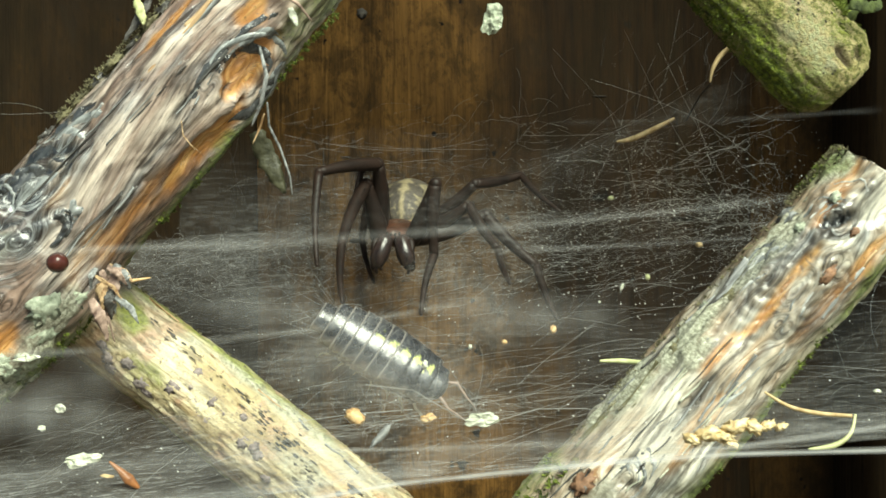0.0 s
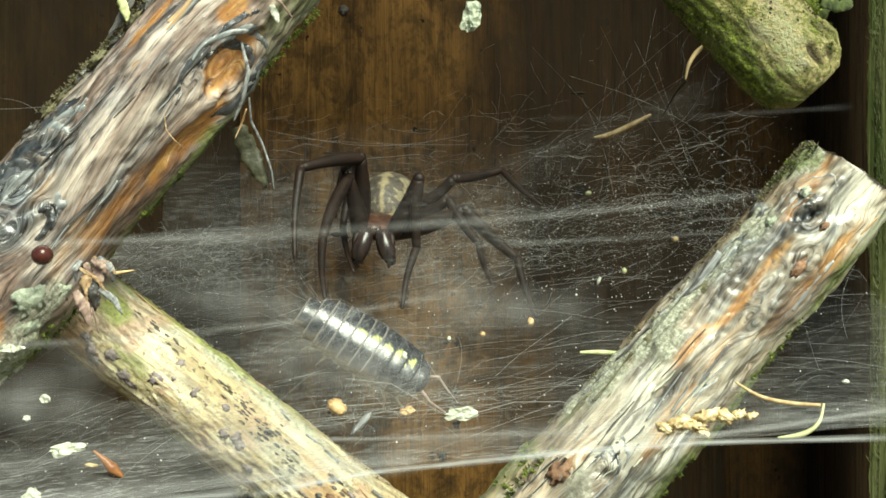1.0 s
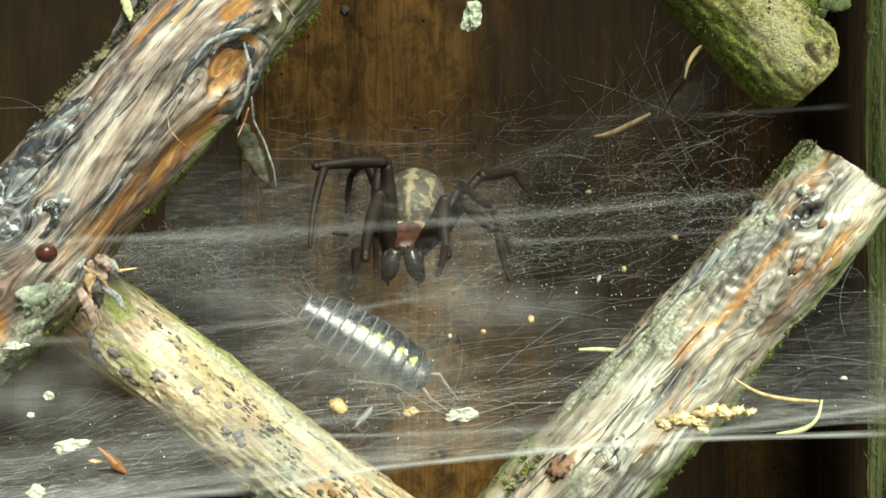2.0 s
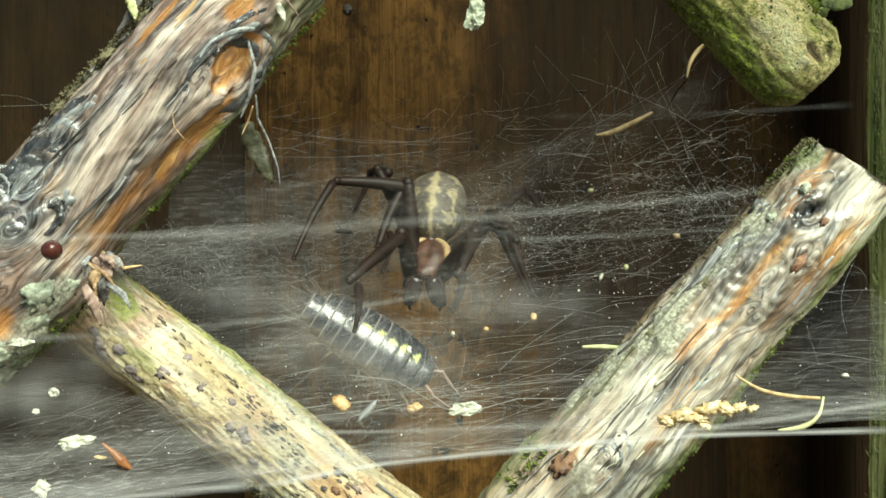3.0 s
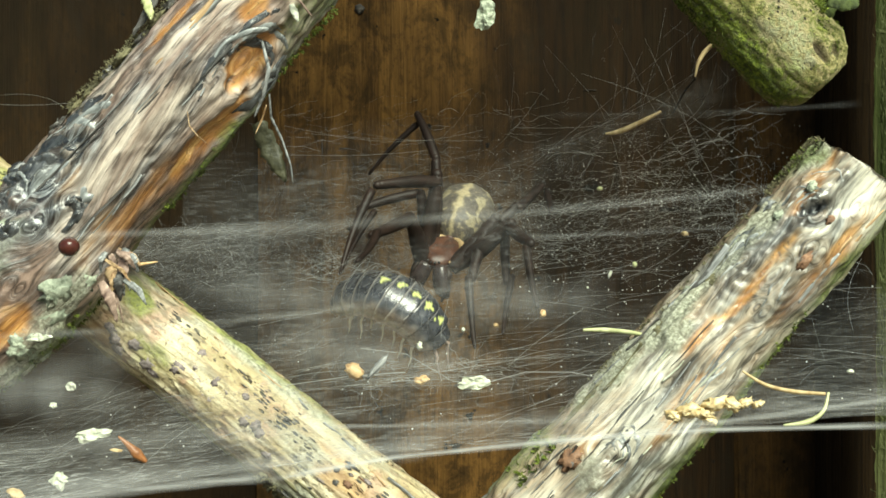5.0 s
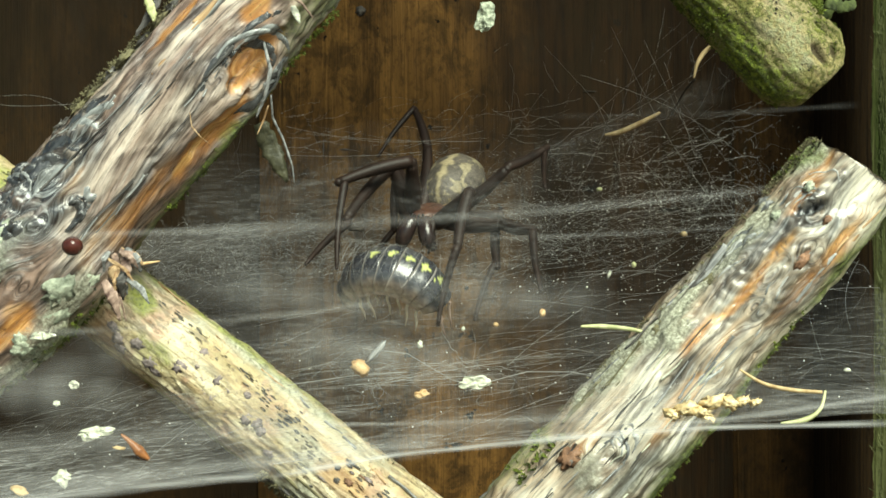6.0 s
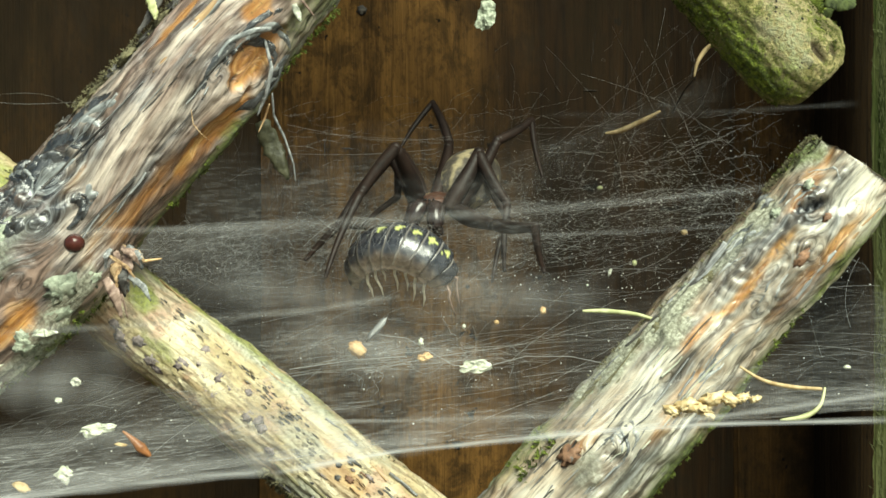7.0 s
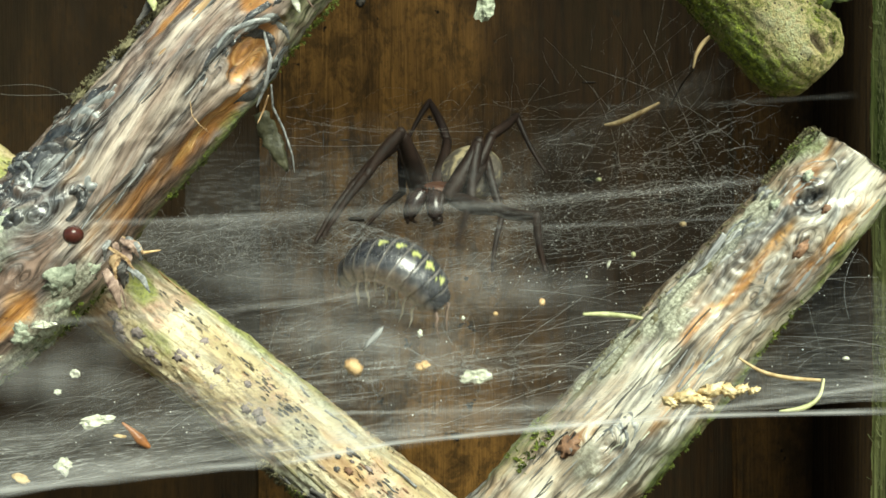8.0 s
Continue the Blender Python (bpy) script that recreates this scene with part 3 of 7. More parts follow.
# stick a: torn bark, an orange scar with a silver lip, a whorled knot, moss along the back edges
for spec in (
    ("wood", 18.2, 49, 3.4, 20, -0.55, 0.22, 1.0), ("wood", 13.4, 64, 3.6, 13, -0.40, 0.3, 1.0), ("wood", 10.2, 60, 3.4, 12, -0.3, 0.35, 0.95), ("wood", 21.9, 14, 1.6, 14, -0.2, 0.3, 0.95),
    ("wood", 6.0, 52, 6.0, 15, -0.25, 0.6, 0.7), ("wood", 1.2, 40, 3.5, 12, -0.1, 0.8, 0.5), ("wood", -7.0, 33, 3.4, 14, -0.25, 0.35, 0.95), ("wood", 18.4, -43, 4.0, 7, -0.2, 0.4, 0.9), ("wood", 3.8, -10, 1.6, 9, -0.05, 0.6, 0.5),
    ("pale", 10.0, 4, 9.0, 22, 0.0, 0.9, 0.5), ("pale", 8.6, 2, 4.5, 12, 0.05, 0.6, 0.9), ("pale", 5.2, 4, 2.2, 11, 0.0, 0.5, 1.0), ("pale", 17.2, -20, 4.4, 8, 0.08, 0.5, 1.0), ("pale", 12.6, 16, 3.0, 7, 0.06, 0.6, 0.9), ("pale", 22.5, -12, 3.0, 12, 0.0, 0.6, 0.9), ("pale", 17.0, 2, 3.0, 6, 0.0, 0.7, 0.7),
    ("dark", 15.0, 20, 2.6, 4, -0.25, 0.5, 0.9), ("dark", 16.2, 44, 1.4, 4, -0.30, 0.5, 0.9), ("dark", 17.4, 12, 2.0, 9, -0.1, 0.8, 0.6), ("dark", 15.6, -8, 2.4, 4, -0.12, 0.6, 0.6), ("dark", 11.0, -20, 3.4, 5, -0.1, 0.7, 0.55), ("dark", 7.8, 32, 3.0, 6, -0.1, 0.7, 0.5),
    ("dark", 2.2, -30, 3.6, 30, 0.15, 0.7, 1.0), ("dark", 0.4, -2, 3.4, 16, 0.1, 0.8, 0.95), ("dark", -2.6, -8, 3.4, 24, 0.1, 0.9, 0.8), ("dark", 7.0, -50, 4.0, 12, 0.1, 0.8, 0.7),
    ("lichen", -3.6, -14, 3.2, 16, 0.35, 0.3, 1.0), ("lichen", -3.6, 50, 3.0, 20, 0.3, 0.4, 0.9), ("lichen", -8.5, 70, 4.0, 26, 0.3, 0.4, 0.9),
    ("moss", 12.0, 96, 13.0, 18, 0.25, 0.5, 1.0), ("moss", -6.0, 86, 6.0, 24, 0.2, 0.5, 0.9), ("moss", 14.0, -88, 9.0, 18, 0.35, 0.5, 0.8), ("moss", 24.5, 70, 4.0, 30, 0.2, 0.5, 0.95),
):
    stick_a.feature(*spec)
for spec in (("knot", 2.6, -34, 4.0, 0.0, 0.22, 5.6, 1.0), ("knot", -2.4, -40, 3.0, 0.0, 0.22, 5.8, 1.0)):
    stick_a.feature(*spec)
stick_a.knots = [(2.6, -30, 1.5, 1.2), (2.6, 5, 0.9, 1.0), (-0.4, -10, 1.3, 1.3), (-1.4, -46, 1.3, 1.3), (5.6, -54, 0.9, 1.5), (18.2, 49, 1.7, 1.5), (16.2, 26, 0.6, 1.6), (-4.5, 15, 1.0, 1.4)]
stick_a.build(rough=0.6, lumps=0.5)

# stick b: smooth young bark with a line of dark cracks along its upper side
for spec in (
    ("moss", 3.5, 33, 2.5, 26, 0.08, 0.5, 0.9), ("moss", 0.0, -8, 2.6, 22, 0.04, 0.6, 0.6), ("moss", -5.0, -82, 13, 26, 0.1, 0.5, 0.9), ("moss", -4.0, 84, 14, 18, 0.1, 0.6, 0.8),
    ("lichen", -8.0, 66, 15, 17, 0.05, 0.8, 0.9), ("lichen", -13.5, 14, 3.0, 26, 0.08, 0.6, 0.55), ("lichen", -16.0, -44, 3.0, 22, 0.2, 0.4, 0.9),
    ("dark", -1.0, 45, 3.2, 6, -0.02, 0.3, 1.0), ("dark", -6.5, 40, 4.2, 6, -0.02, 0.3, 1.0), ("dark", -11.0, 26, 3.6, 13, -0.02, 0.35, 1.0), ("dark", -20.5, 26, 2.5, 16, -0.05, 0.5, 0.9), ("dark", -14.8, 0, 1.6, 18, 0, 0.5, 0.8),
    ("wood", -9.0, -22, 3.6, 7, -0.05, 0.7, 0.5), ("wood", -18.0, 12, 2.2, 16, -0.1, 0.5, 0.8), ("wood", 4.0, -40, 2.0, 16, -0.1, 0.5, 0.8), ("wood", -16.5, 34, 2.5, 8, -0.1, 0.5, 0.7),
    ("pale", -4.0, 16, 4.0, 24, 0.05, 0.7, 0.8), ("pale", -9.0, 12, 3.5, 20, 0.04, 0.7, 0.8), ("pale", -15, 50, 5, 14, 0.03, 0.7, 0.8),
):
    stick_b.feature(*spec)
stick_b.feature("moss", 20, 45, 9, 60, 0.1, 0.6, 0.9)
stick_b.feature("dark", 17, 55, 4, 10, -0.2, 0.4, 0.9)
stick_b.build(rough=0.6, lumps=0.22)

# stick c: sawn top, orange streak, silver whorls, grey lichen along the upper edge
for spec in (
    ("pale", 11.0, 14, 9.0, 24, 0.0, 0.9, 0.55), ("pale", 2.0, 4, 6.0, 30, 0.0, 0.9, 0.6), ("pale", 26.6, 4, 3.6, 42, -0.25, 0.4, 1.0), ("pale", 26.0, 46, 3.0, 20, -0.2, 0.5, 0.8), ("pale", 1.0, -24, 8.0, 44, 0.0, 0.8, 0.95), ("pale", 13.5, -22, 3.0, 16, 0, 0.8, 0.5), ("pale", -7.0, -4, 6.0, 50, 0.0, 0.8, 0.9),
    ("wood", 15.6, -13, 4.6, 8, -0.45, 0.25, 1.0), ("pale", 17.8, -8, 1.8, 6, -0.1, 0.3, 1.0), ("wood", 25.4, -44, 2.0, 10, -0.2, 0.4, 0.9), ("wood", 10.4, -20, 2.4, 9, -0.2, 0.4, 0.85), ("wood", 6.2, 8, 3.4, 8, -0.2, 0.4, 0.75), ("wood", 22.0, 30, 5.5, 11, -0.2, 0.5, 0.85), ("wood", 24.0, -36, 2.8, 8, -0.2, 0.4, 0.9), ("wood", 11.0, 6, 3.0, 10, -0.1, 0.6, 0.6), ("wood", 13.5, -14, 3.0, 6, -0.2, 0.4, 0.8), ("wood", 19.0, 30, 6.0, 10, -0.1, 0.7, 0.6), ("wood", 3.0, 14, 3.0, 7, -0.15, 0.5, 0.7), ("wood", -1.0, -30, 2.0, 8, -0.1, 0.5, 0.6),
    ("dark", 22.1, -26, 0.55, 6, -0.7, 0.3, 1.0), ("dark", 22.8, -19, 0.6, 6, -0.9, 0.3, 1.0), ("dark", 23.5, -13, 0.5, 5, -0.7, 0.3, 1.0), ("dark", 22.8, -20, 2.2, 12, 0.30, 0.5, 0.55), ("dark", 17.0, -28, 3.2, 9, 0.2, 0.5, 0.6), ("dark", 19.5, 8, 2.6, 14, 0.25, 0.6, 0.55), ("dark", 7.0, -8, 3.4, 8, -0.2, 0.5, 0.75), ("dark", 13.0, 12, 4.5, 8, -0.15, 0.6, 0.6), ("dark", 0.0, 18, 4.0, 8, -0.2, 0.5, 0.7),
    ("lichen", 18.6, -56, 5.0, 20, 0.08, 0.4, 1.0), ("lichen", 10.6, -58, 5.0, 22, 0.1, 0.4, 1.0), ("lichen", 4.5, -66, 5.0, 20, 0.08, 0.4, 1.0), ("lichen", 26.0, -62, 2.4, 20, 0.1, 0.4, 0.9), ("lichen", -3.0, -10, 2.0, 16, 0.3, 0.4, 0.7), ("lichen", -1.0, 20, 3.0, 16, 0.1, 0.6, 0.6), ("lichen", 9.5, -34, 2.0, 12, 0.3, 0.4, 0.9),
    ("moss", 1.5, 56, 4.5, 22, 0.2, 0.5, 0.9), ("moss", 21.0, 66, 7.0, 22, 0.2, 0.5, 1.0), ("moss", 10.0, 74, 7.0, 20, 0.2, 0.5, 0.9), ("moss", 26.0, -80, 2.5, 30, 0.1, 0.5, 0.9), ("moss", -6.0, -80, 5.0, 20, 0.3, 0.5, 0.8),
):
    stick_c.feature(*spec)
for spec in (("knot", 22.8, -20, 3.0, 0.0, 0.06, 12.0, 0.6), ("knot", 17.0, -28, 2.8, 0.0, 0.08, 12.0, 0.6), ("knot", 17.6, 18, 2.6, 0.0, 0.08, 11.0, 0.6), ("knot", -2.6, -2, 2.4, 0.0, 0.22, 5.0, 0.4)):
    stick_c.feature(*spec)
stick_c.knots = [(22.7, -19, 1.1, 1.2), (16.6, -36, 0.9, 1.5), (20.3, 12, 0.9, 1.4), (16.8, -10, 1.0, 2.6), (14.6, 9, 0.9, 1.4), (9.0, 18, 0.8, 1.6), (6.0, -10, 0.6, 1.5), (-2.6, -32, 0.8, 1.2), (-1.0, -14, 1.0, 1.3), (25.0, 20, 0.7, 1.5)]
stick_c.build(rough=0.8, lumps=0.5, cut_top=(0.12, 0.02))

# stick d: algae-green, sawn at its lower end, a torn side twig
for spec in (
    ("moss", 6.0, -62, 9.0, 40, 0.12, 0.6, 1.0), ("moss", 0.6, -56, 2.4, 26, 0.1, 0.7, 0.8), ("moss", 8.0, 80, 8.0, 22, 0.1, 0.6, 0.9), ("moss", 3.0, 40, 2.0, 24, 0.05, 0.8, 0.5),
    ("pale", 4.2, 6, 3.2, 14, 0.1, 0.8, 0.5), ("wood", 0.9, 10, 1.2, 8, -0.7, 0.4, 0.9), ("wood", 0.2, 30, 0.7, 12, -0.3, 0.5, 0.8), ("pale", 8.0, 20, 5.0, 14, 0.1, 0.8, 0.7), ("lichen", 5.5, -20, 1.6, 12, 0.05, 0.7, 0.6), ("lichen", 1.2, -8, 0.8, 10, 0.05, 0.6, 0.7), ("pale", 3.0, -6, 3.0, 22, 0.05, 0.9, 0.6), ("dark", 6.0, -14, 2.6, 22, -0.02, 0.8, 0.4), ("dark", 4.0, 30, 2.6, 20, -0.02, 0.8, 0.4),
):
    stick_d.feature(*spec)
stick_d.build(rough=0.55, lumps=0.35)


# ---- web ----
def web_height(x, y):
    """Height of the silk sheet: a slack floor that climbs from the front rim to the fence."""
    front = -11.2 - 5.9 * (min(1.2, max(0.0, (30 - x) / 60)) ** 1.6)
    back = 0.2 + 6.4 * (x + 46) / 92
    u = min(1.1, max(-0.1, (y + 21) / 47))
    return front + (back - front) * u - 1.6 * math.sin(math.pi * min(1, max(0, u))) + 0.35 * wave(x * 0.12, y * 0.15, 5)


web = new("spider_web")
web.location = (0, 0, -8 * MM)
tagged(web, "grey dusty sheet web stretched between the sticks and the fence", "spider web")
WEB_BACK = web.matrix_basis.inverted()


def on_web(ob, kind=""):
    ob.parent = web
    ob.matrix_parent_inverse = WEB_BACK
    return tagged(ob, kind=kind)


def web_sheet():
    nx, ny = 150, 90
    points, cover = [], []
    for j in range(ny + 1):
        for i in range(nx + 1):
            y = -21 + 50 * j / ny
            x = -48 + 86.5 * i / nx
            u = j / ny
            points.append((x, y, web_height(x, y)))
            patch = 0.75 + 0.5 * wave(x * 0.07, y * 0.1, 9)
            near = 1.0 + 0.9 * math.exp(-((x + 28) / 16) ** 2) * max(0.0, 0.8 - u)
            cover.append(max(0.0, (1 - 0.85 * min(1.0, max(0.0, (x - 1) / 8)) * min(1.0, max(0.0, (u - 0.35) / 0.2))) * near * patch * (0.85 + 0.45 * math.exp(-u * 14) + 0.18 * math.exp(-((u - 0.8) / 0.18) ** 2))))
    base = np.arange(ny)[:, None] * (nx + 1) + np.arange(nx)
    quads = np.stack([base, base + 1, base + nx + 2, base + nx + 1], -1).reshape(-1, 4)
    data = sheet_mesh("silk_sheet", points, quads)
    paint_mask(data, "cover", cover)
    return on_web(placed("silk_sheet", data, SHEET))


def soft_band_material():
    p = Paint("soft_silk_band")
    lines = p.noise(p.stretch(0.05, 1, 1), 3000, 3, 0.6)
    return p.veil(p.sum("MULTIPLY", p.mask("cover"), p.ramp(lines, (0.3, 0.55), (0.7, 1.0))), (0.80, 0.80, 0.80))


BAND = soft_band_material()


def band(places, width, strength, name="silk_band", sag=0.0):
    """A flat bundle of threads, dense in its middle and thin at its edges."""
    places = [Vector(q) for q in places]
    path = []
    for a, b in zip(places, places[1:]):
        path += [a.lerp(b, t / 24) for t in range(24)]
    path.append(places[-1])
    points, cover = [], []
    for n, q in enumerate(path):
        t = n / (len(path) - 1)
        drop = -sag * math.sin(math.pi * t)
        w = width * (0.8 + 0.4 * wave(t * 5, width, sag))
        for j, c in ((-1, 0.0), (-0.5, 0.5), (-0.12, 1.0), (0.12, 1.0), (0.5, 0.5), (1, 0.0)):
            points.append((q.x, q.y + 0.2 * j, q.z + drop + j * w))
            cover.append(c * strength * (0.75 + 0.4 * wave(t * 9, 3.3, width)) * (math.sin(math.pi * t) ** 0.7 if width > 1.7 else min(1, 12 * t + 0.2, 12 * (1 - t) + 0.2)))
    base = np.arange(len(path) - 1)[:, None] * 6 + np.arange(5)
    quads = np.stack([base, base + 1, base + 7, base + 6], -1).reshape(-1, 4)
    data = sheet_mesh(name, points, quads)
    paint_mask(data, "cover", np.clip(cover, 0, 1))
    return on_web(placed(name, data, BAND))


def thread_paths(count, seed, spread, angle, length, bow, height=web_height, wriggle=0.0):
    """Threads lying on the sheet: spread (x0, x1, y0, y1), angle and its scatter in degrees, length range."""
    rng = random.Random(seed)
    paths = []
    for _ in range(count):
        x, y = rng.uniform(spread[0], spread[1]), rng.uniform(spread[2], spread[3])
        a = radians(rng.gauss(*angle))
        long, curve, lift = rng.uniform(*length), rng.gauss(0, bow), abs(rng.gauss(0, 0.35))
        path = []
        for k in range(10):
            t = k / 9 - 0.5
            px = x + long * t * math.cos(a) - curve * math.sin(a) * (t * t - 0.25)
            py = y + long * t * math.sin(a) + curve * math.cos(a) * (t * t - 0.25)
            py = min(28.5, max(-21.5, py))
            px = min(38.5, max(-48, px))
            path.append((px + wriggle * rng.gauss(0, 1), py + wriggle * rng.gauss(0, 1), height(px, py) + lift * (1 - 3 * t * t) + wriggle * rng.gauss(0, 1)))
        paths.append(path)
    return paths


def curls(count, seed, spread, size, height=web_height):
    """Short tangled fluff on the sheet."""
    rng = random.Random(seed)
    paths = []
    for _ in range(count):
        x, y = rng.uniform(spread[0], spread[1]), rng.uniform(spread[2], spread[3])
        q, way = Vector((x, y, height(x, y) + rng.uniform(-0.2, 0.8))), Vector((rng.gauss(0, 1), rng.gauss(0, 1), rng.gauss(0, 0.5))).normalized()
        path = [tuple(q)]
        for _ in range(9):
            way = (way + 0.75 * Vector((rng.gauss(0, 1), rng.gauss(0, 0.6), rng.gauss(0, 0.7)))).normalized()
            q = q + way * size * rng.uniform(0.6, 1.2)
            path.append((q.x, min(q.y, 29), q.z))
        paths.append(path)
    return paths


def free_threads(count, seed, box_a, box_b, bow):
    """Threads from a random place in one box (x0, x1, y0, y1, z0, z1) to one in another, with a slight bow."""
    rng = random.Random(seed)
    paths = []
    for _ in range(count):
        a = Vector((rng.uniform(*box_a[0:2]), rng.uniform(*box_a[2:4]), rng.uniform(*box_a[4:6])))
        b = Vector((rng.uniform(*box_b[0:2]), rng.uniform(*box_b[2:4]), rng.uniform(*box_b[4:6])))
        sag = Vector((rng.gauss(0, bow), rng.gauss(0, bow) * 0.5, rng.gauss(-bow * 0.5, bow)))
        path = [a.lerp(b, k / 8) + sag * math.sin(math.pi * k / 8) for k in range(9)]
        paths.append([(q.x, min(q.y, 29.0), q.z) for q in path])
    return paths


def silk_threads(name, paths, thin, thick, seed, material=None):
    rng = random.Random(seed)
    data = tubes_mesh(name, paths, [rng.uniform(thin, thick) for _ in paths])
    return on_web(placed(name, data, material or THREAD), "stuff")


web_sheet()


def back_veil():
    """The thin haze of silk that climbs from the sheet to the fence."""
    nx, ny = 90, 40
    points, cover = [], []
    for j in range(ny + 1):
        for i in range(nx + 1):
            t, x = j / ny, -26 + 56 * i / nx
            foot = web_height(x, 22)
            points.append((x, 22 + 5.5 * t - 2 * math.sin(math.pi * t), foot + 12.5 * t + 0.5 * wave(x * 0.15, t * 2, 4)))
            side = max(0.0, 1 - abs(x + 5) / (26 if x < -5 else 16))
            cover.append(max(0.0, 1.4 * side ** 0.7 * (1 - t) ** 0.8 * min(1.0, t * 8) * (0.75 + 0.6 * wave(x * 0.1, t * 3, 8))))
    base = np.arange(ny)[:, None] * (nx + 1) + np.arange(nx)
    data = sheet_mesh("back_veil", points, np.stack([base, base + 1, base + nx + 2, base + nx + 1], -1).reshape(-1, 4))
    paint_mask(data, "cover", cover)
    return on_web(placed("back_veil", data, SHEET))


back_veil()


def front_veil():
    """Thin silk that rises from the sheet before the spider to the first long band."""
    nx, ny = 110, 60
    points, cover = [], []
    for j in range(ny + 1):
        for i in range(nx + 1):
            t, x = j / ny, -22 + 40 * i / nx
            points.append((x, -12.5 + 1.5 * math.sin(x * 0.2) + 3.0 * t, -11 + 17 * t + 0.06 * x + 0.4 * wave(x * 0.2, t * 3, 6)))
            fade = max(0.0, math.sin(math.pi * i / nx)) ** 0.6 * max(0.0, math.sin(math.pi * t)) ** 0.7
            fade *= 1 - 0.7 * min(1.0, max(0.0, (x - 3) / 6))
            cover.append(max(0.0, (0.45 + 0.5 * t) * fade * (0.50 + 0.9 * wave(x * 0.10, t * 5, 12) + 0.5 * wave(x * 0.25, t * 14, 2))))
    base = np.arange(ny)[:, None] * (nx + 1) + np.arange(nx)
    data = sheet_mesh("front_veil", points, np.stack([base, base + 1, base + nx + 2, base + nx + 1], -1).reshape(-1, 4))
    paint_mask(data, "cover", cover)
    return on_web(placed("front_veil", data, SHEET))


front_veil()
silk_threads("sheet_threads", thread_paths(330, 1, (-46, 38, -21, 28), (6, 20), (2, 13), 2.4), 0.003, 0.011, 2)
silk_threads("crossing_threads", thread_paths(240, 3, (-44, 38, -19, 28), (40, 40), (4, 16), 1.5), 0.003, 0.010, 4)
silk_threads("fluff", curls(110, 5, (-36, -14, 14, 28), 0.55) + curls(90, 25, (-26, -17, 17, 24), 0.30) + curls(110, 26, (-21.5, -18.5, 17, 21), 0.22) + curls(80, 6, (2, 36, 12, 28), 0.6) + curls(140, 7, (-14, 2, 14, 26), 0.5), 0.004, 0.010, 8)
silk_threads("back_threads", thread_paths(130, 9, (-6, 38, 10, 28.5), (20, 30), (2, 10), 1.4), 0.003, 0.011, 10)
# the upper veil that rises to stick d and the fence
def tangle(count, seed, spread, rise, length, wander):
    """Fine wandering threads in the air above the sheet."""
    rng = random.Random(seed)
    paths = []
    for _ in range(count):
        x, y = rng.uniform(spread[0], spread[1]), rng.uniform(spread[2], spread[3])
        q = Vector((x, y, web_height(x, y) + rise * rng.random() ** 1.6))
        way = Vector((rng.gauss(0.6, 0.5), rng.gauss(0, 0.4), rng.gauss(0.35, 0.55))).normalized()
        step = rng.uniform(*length) / 12
        path = []
        for _ in range(13):
            path.append((min(q.x, 38.0), min(q.y, 29.0), q.z))
            way = (way + wander * Vector((rng.gauss(0, 1), rng.gauss(0, 1), rng.gauss(0, 1)))).normalized()
            q = q + way * step
        paths.append(path)
    return paths


silk_threads("veil_threads", tangle(70, 11, (-8, 36, 10, 28), 10, (2, 8), 0.22) + tangle(120, 12, (4, 37, 8, 28), 9, (0.8, 3.0), 0.22)
             + tangle(170, 19, (0, 31, 14, 28), 17, (1, 5), 0.25) + tangle(60, 13, (-24, 8, 20, 28.5), 12, (3, 9), 0.12) + curls(90, 18, (4, 36, 10, 28), 0.35, lambda x, y: web_height(x, y) + 2.0 + 8 * abs(wave(x * 0.9, y * 0.9, 3))), 0.002, 0.006, 14)
silk_threads("standing_threads", free_threads(7, 15, (6, 36, 8, 28, 0, 6), (8, 36, 6, 27, 9, 19), 0.4) + free_threads(10, 16, (-18, -8, 4, 20, 0, 2), (-18, -8, 6, 24, 4, 10), 0.2), 0.002, 0.007, 17)



def fence_threads(count, seed):
    """Fine short threads strung across the boards behind the web."""
    rng = random.Random(seed)
    paths = []
    for _ in range(count):
        x, y, z = rng.uniform(-17, 30), rng.uniform(22, 29), 15 - 17 * rng.random() ** 0.8
        long, bow, rise = rng.uniform(0.8, 5.0), rng.gauss(0, 0.35), rng.gauss(0.05, 0.16)
        paths.append([(x + long * t, y, z + long * t * rise + bow * (4 * t * (1 - t)) + 0.06 * rng.gauss(0, 1)) for t in np.linspace(0, 1, 9)])
    return paths


def net_height(x, y):
    """Where the crumbly net hangs above the sheet."""
    return web_height(x, y) + 0.6 + 9.5 * abs(wave(x * 1.7, y * 1.9, 13)) ** 1.2


def upper_veil():
    """The haze of silk that climbs to the end of the mossy stick."""
    nx, ny = 70, 40
    points, cover = [], []
    for j in range(ny + 1):
        for i in range(nx + 1):
            u, v = i / nx, j / ny
            x = 2 + 25 * u
            points.append((x, 19 - 9 * u + 0.6 * wave(x * 0.2, v * 3, 5), 5.0 + 10.0 * u + (v - 0.4) * (6.5 - 2 * u)))
            cover.append(max(0.0, 0.6 * min(1.0, 5 * u, 6 * (1 - u)) * math.sin(math.pi * v) * (0.55 + 0.7 * wave(x * 0.12, v * 4, 7))))
    base = np.arange(ny)[:, None] * (nx + 1) + np.arange(nx)
    data = sheet_mesh("upper_veil", points, np.stack([base, base + 1, base + nx + 2, base + nx + 1], -1).reshape(-1, 4))
    paint_mask(data, "cover", cover)
    return on_web(placed("upper_veil", data, SHEET))


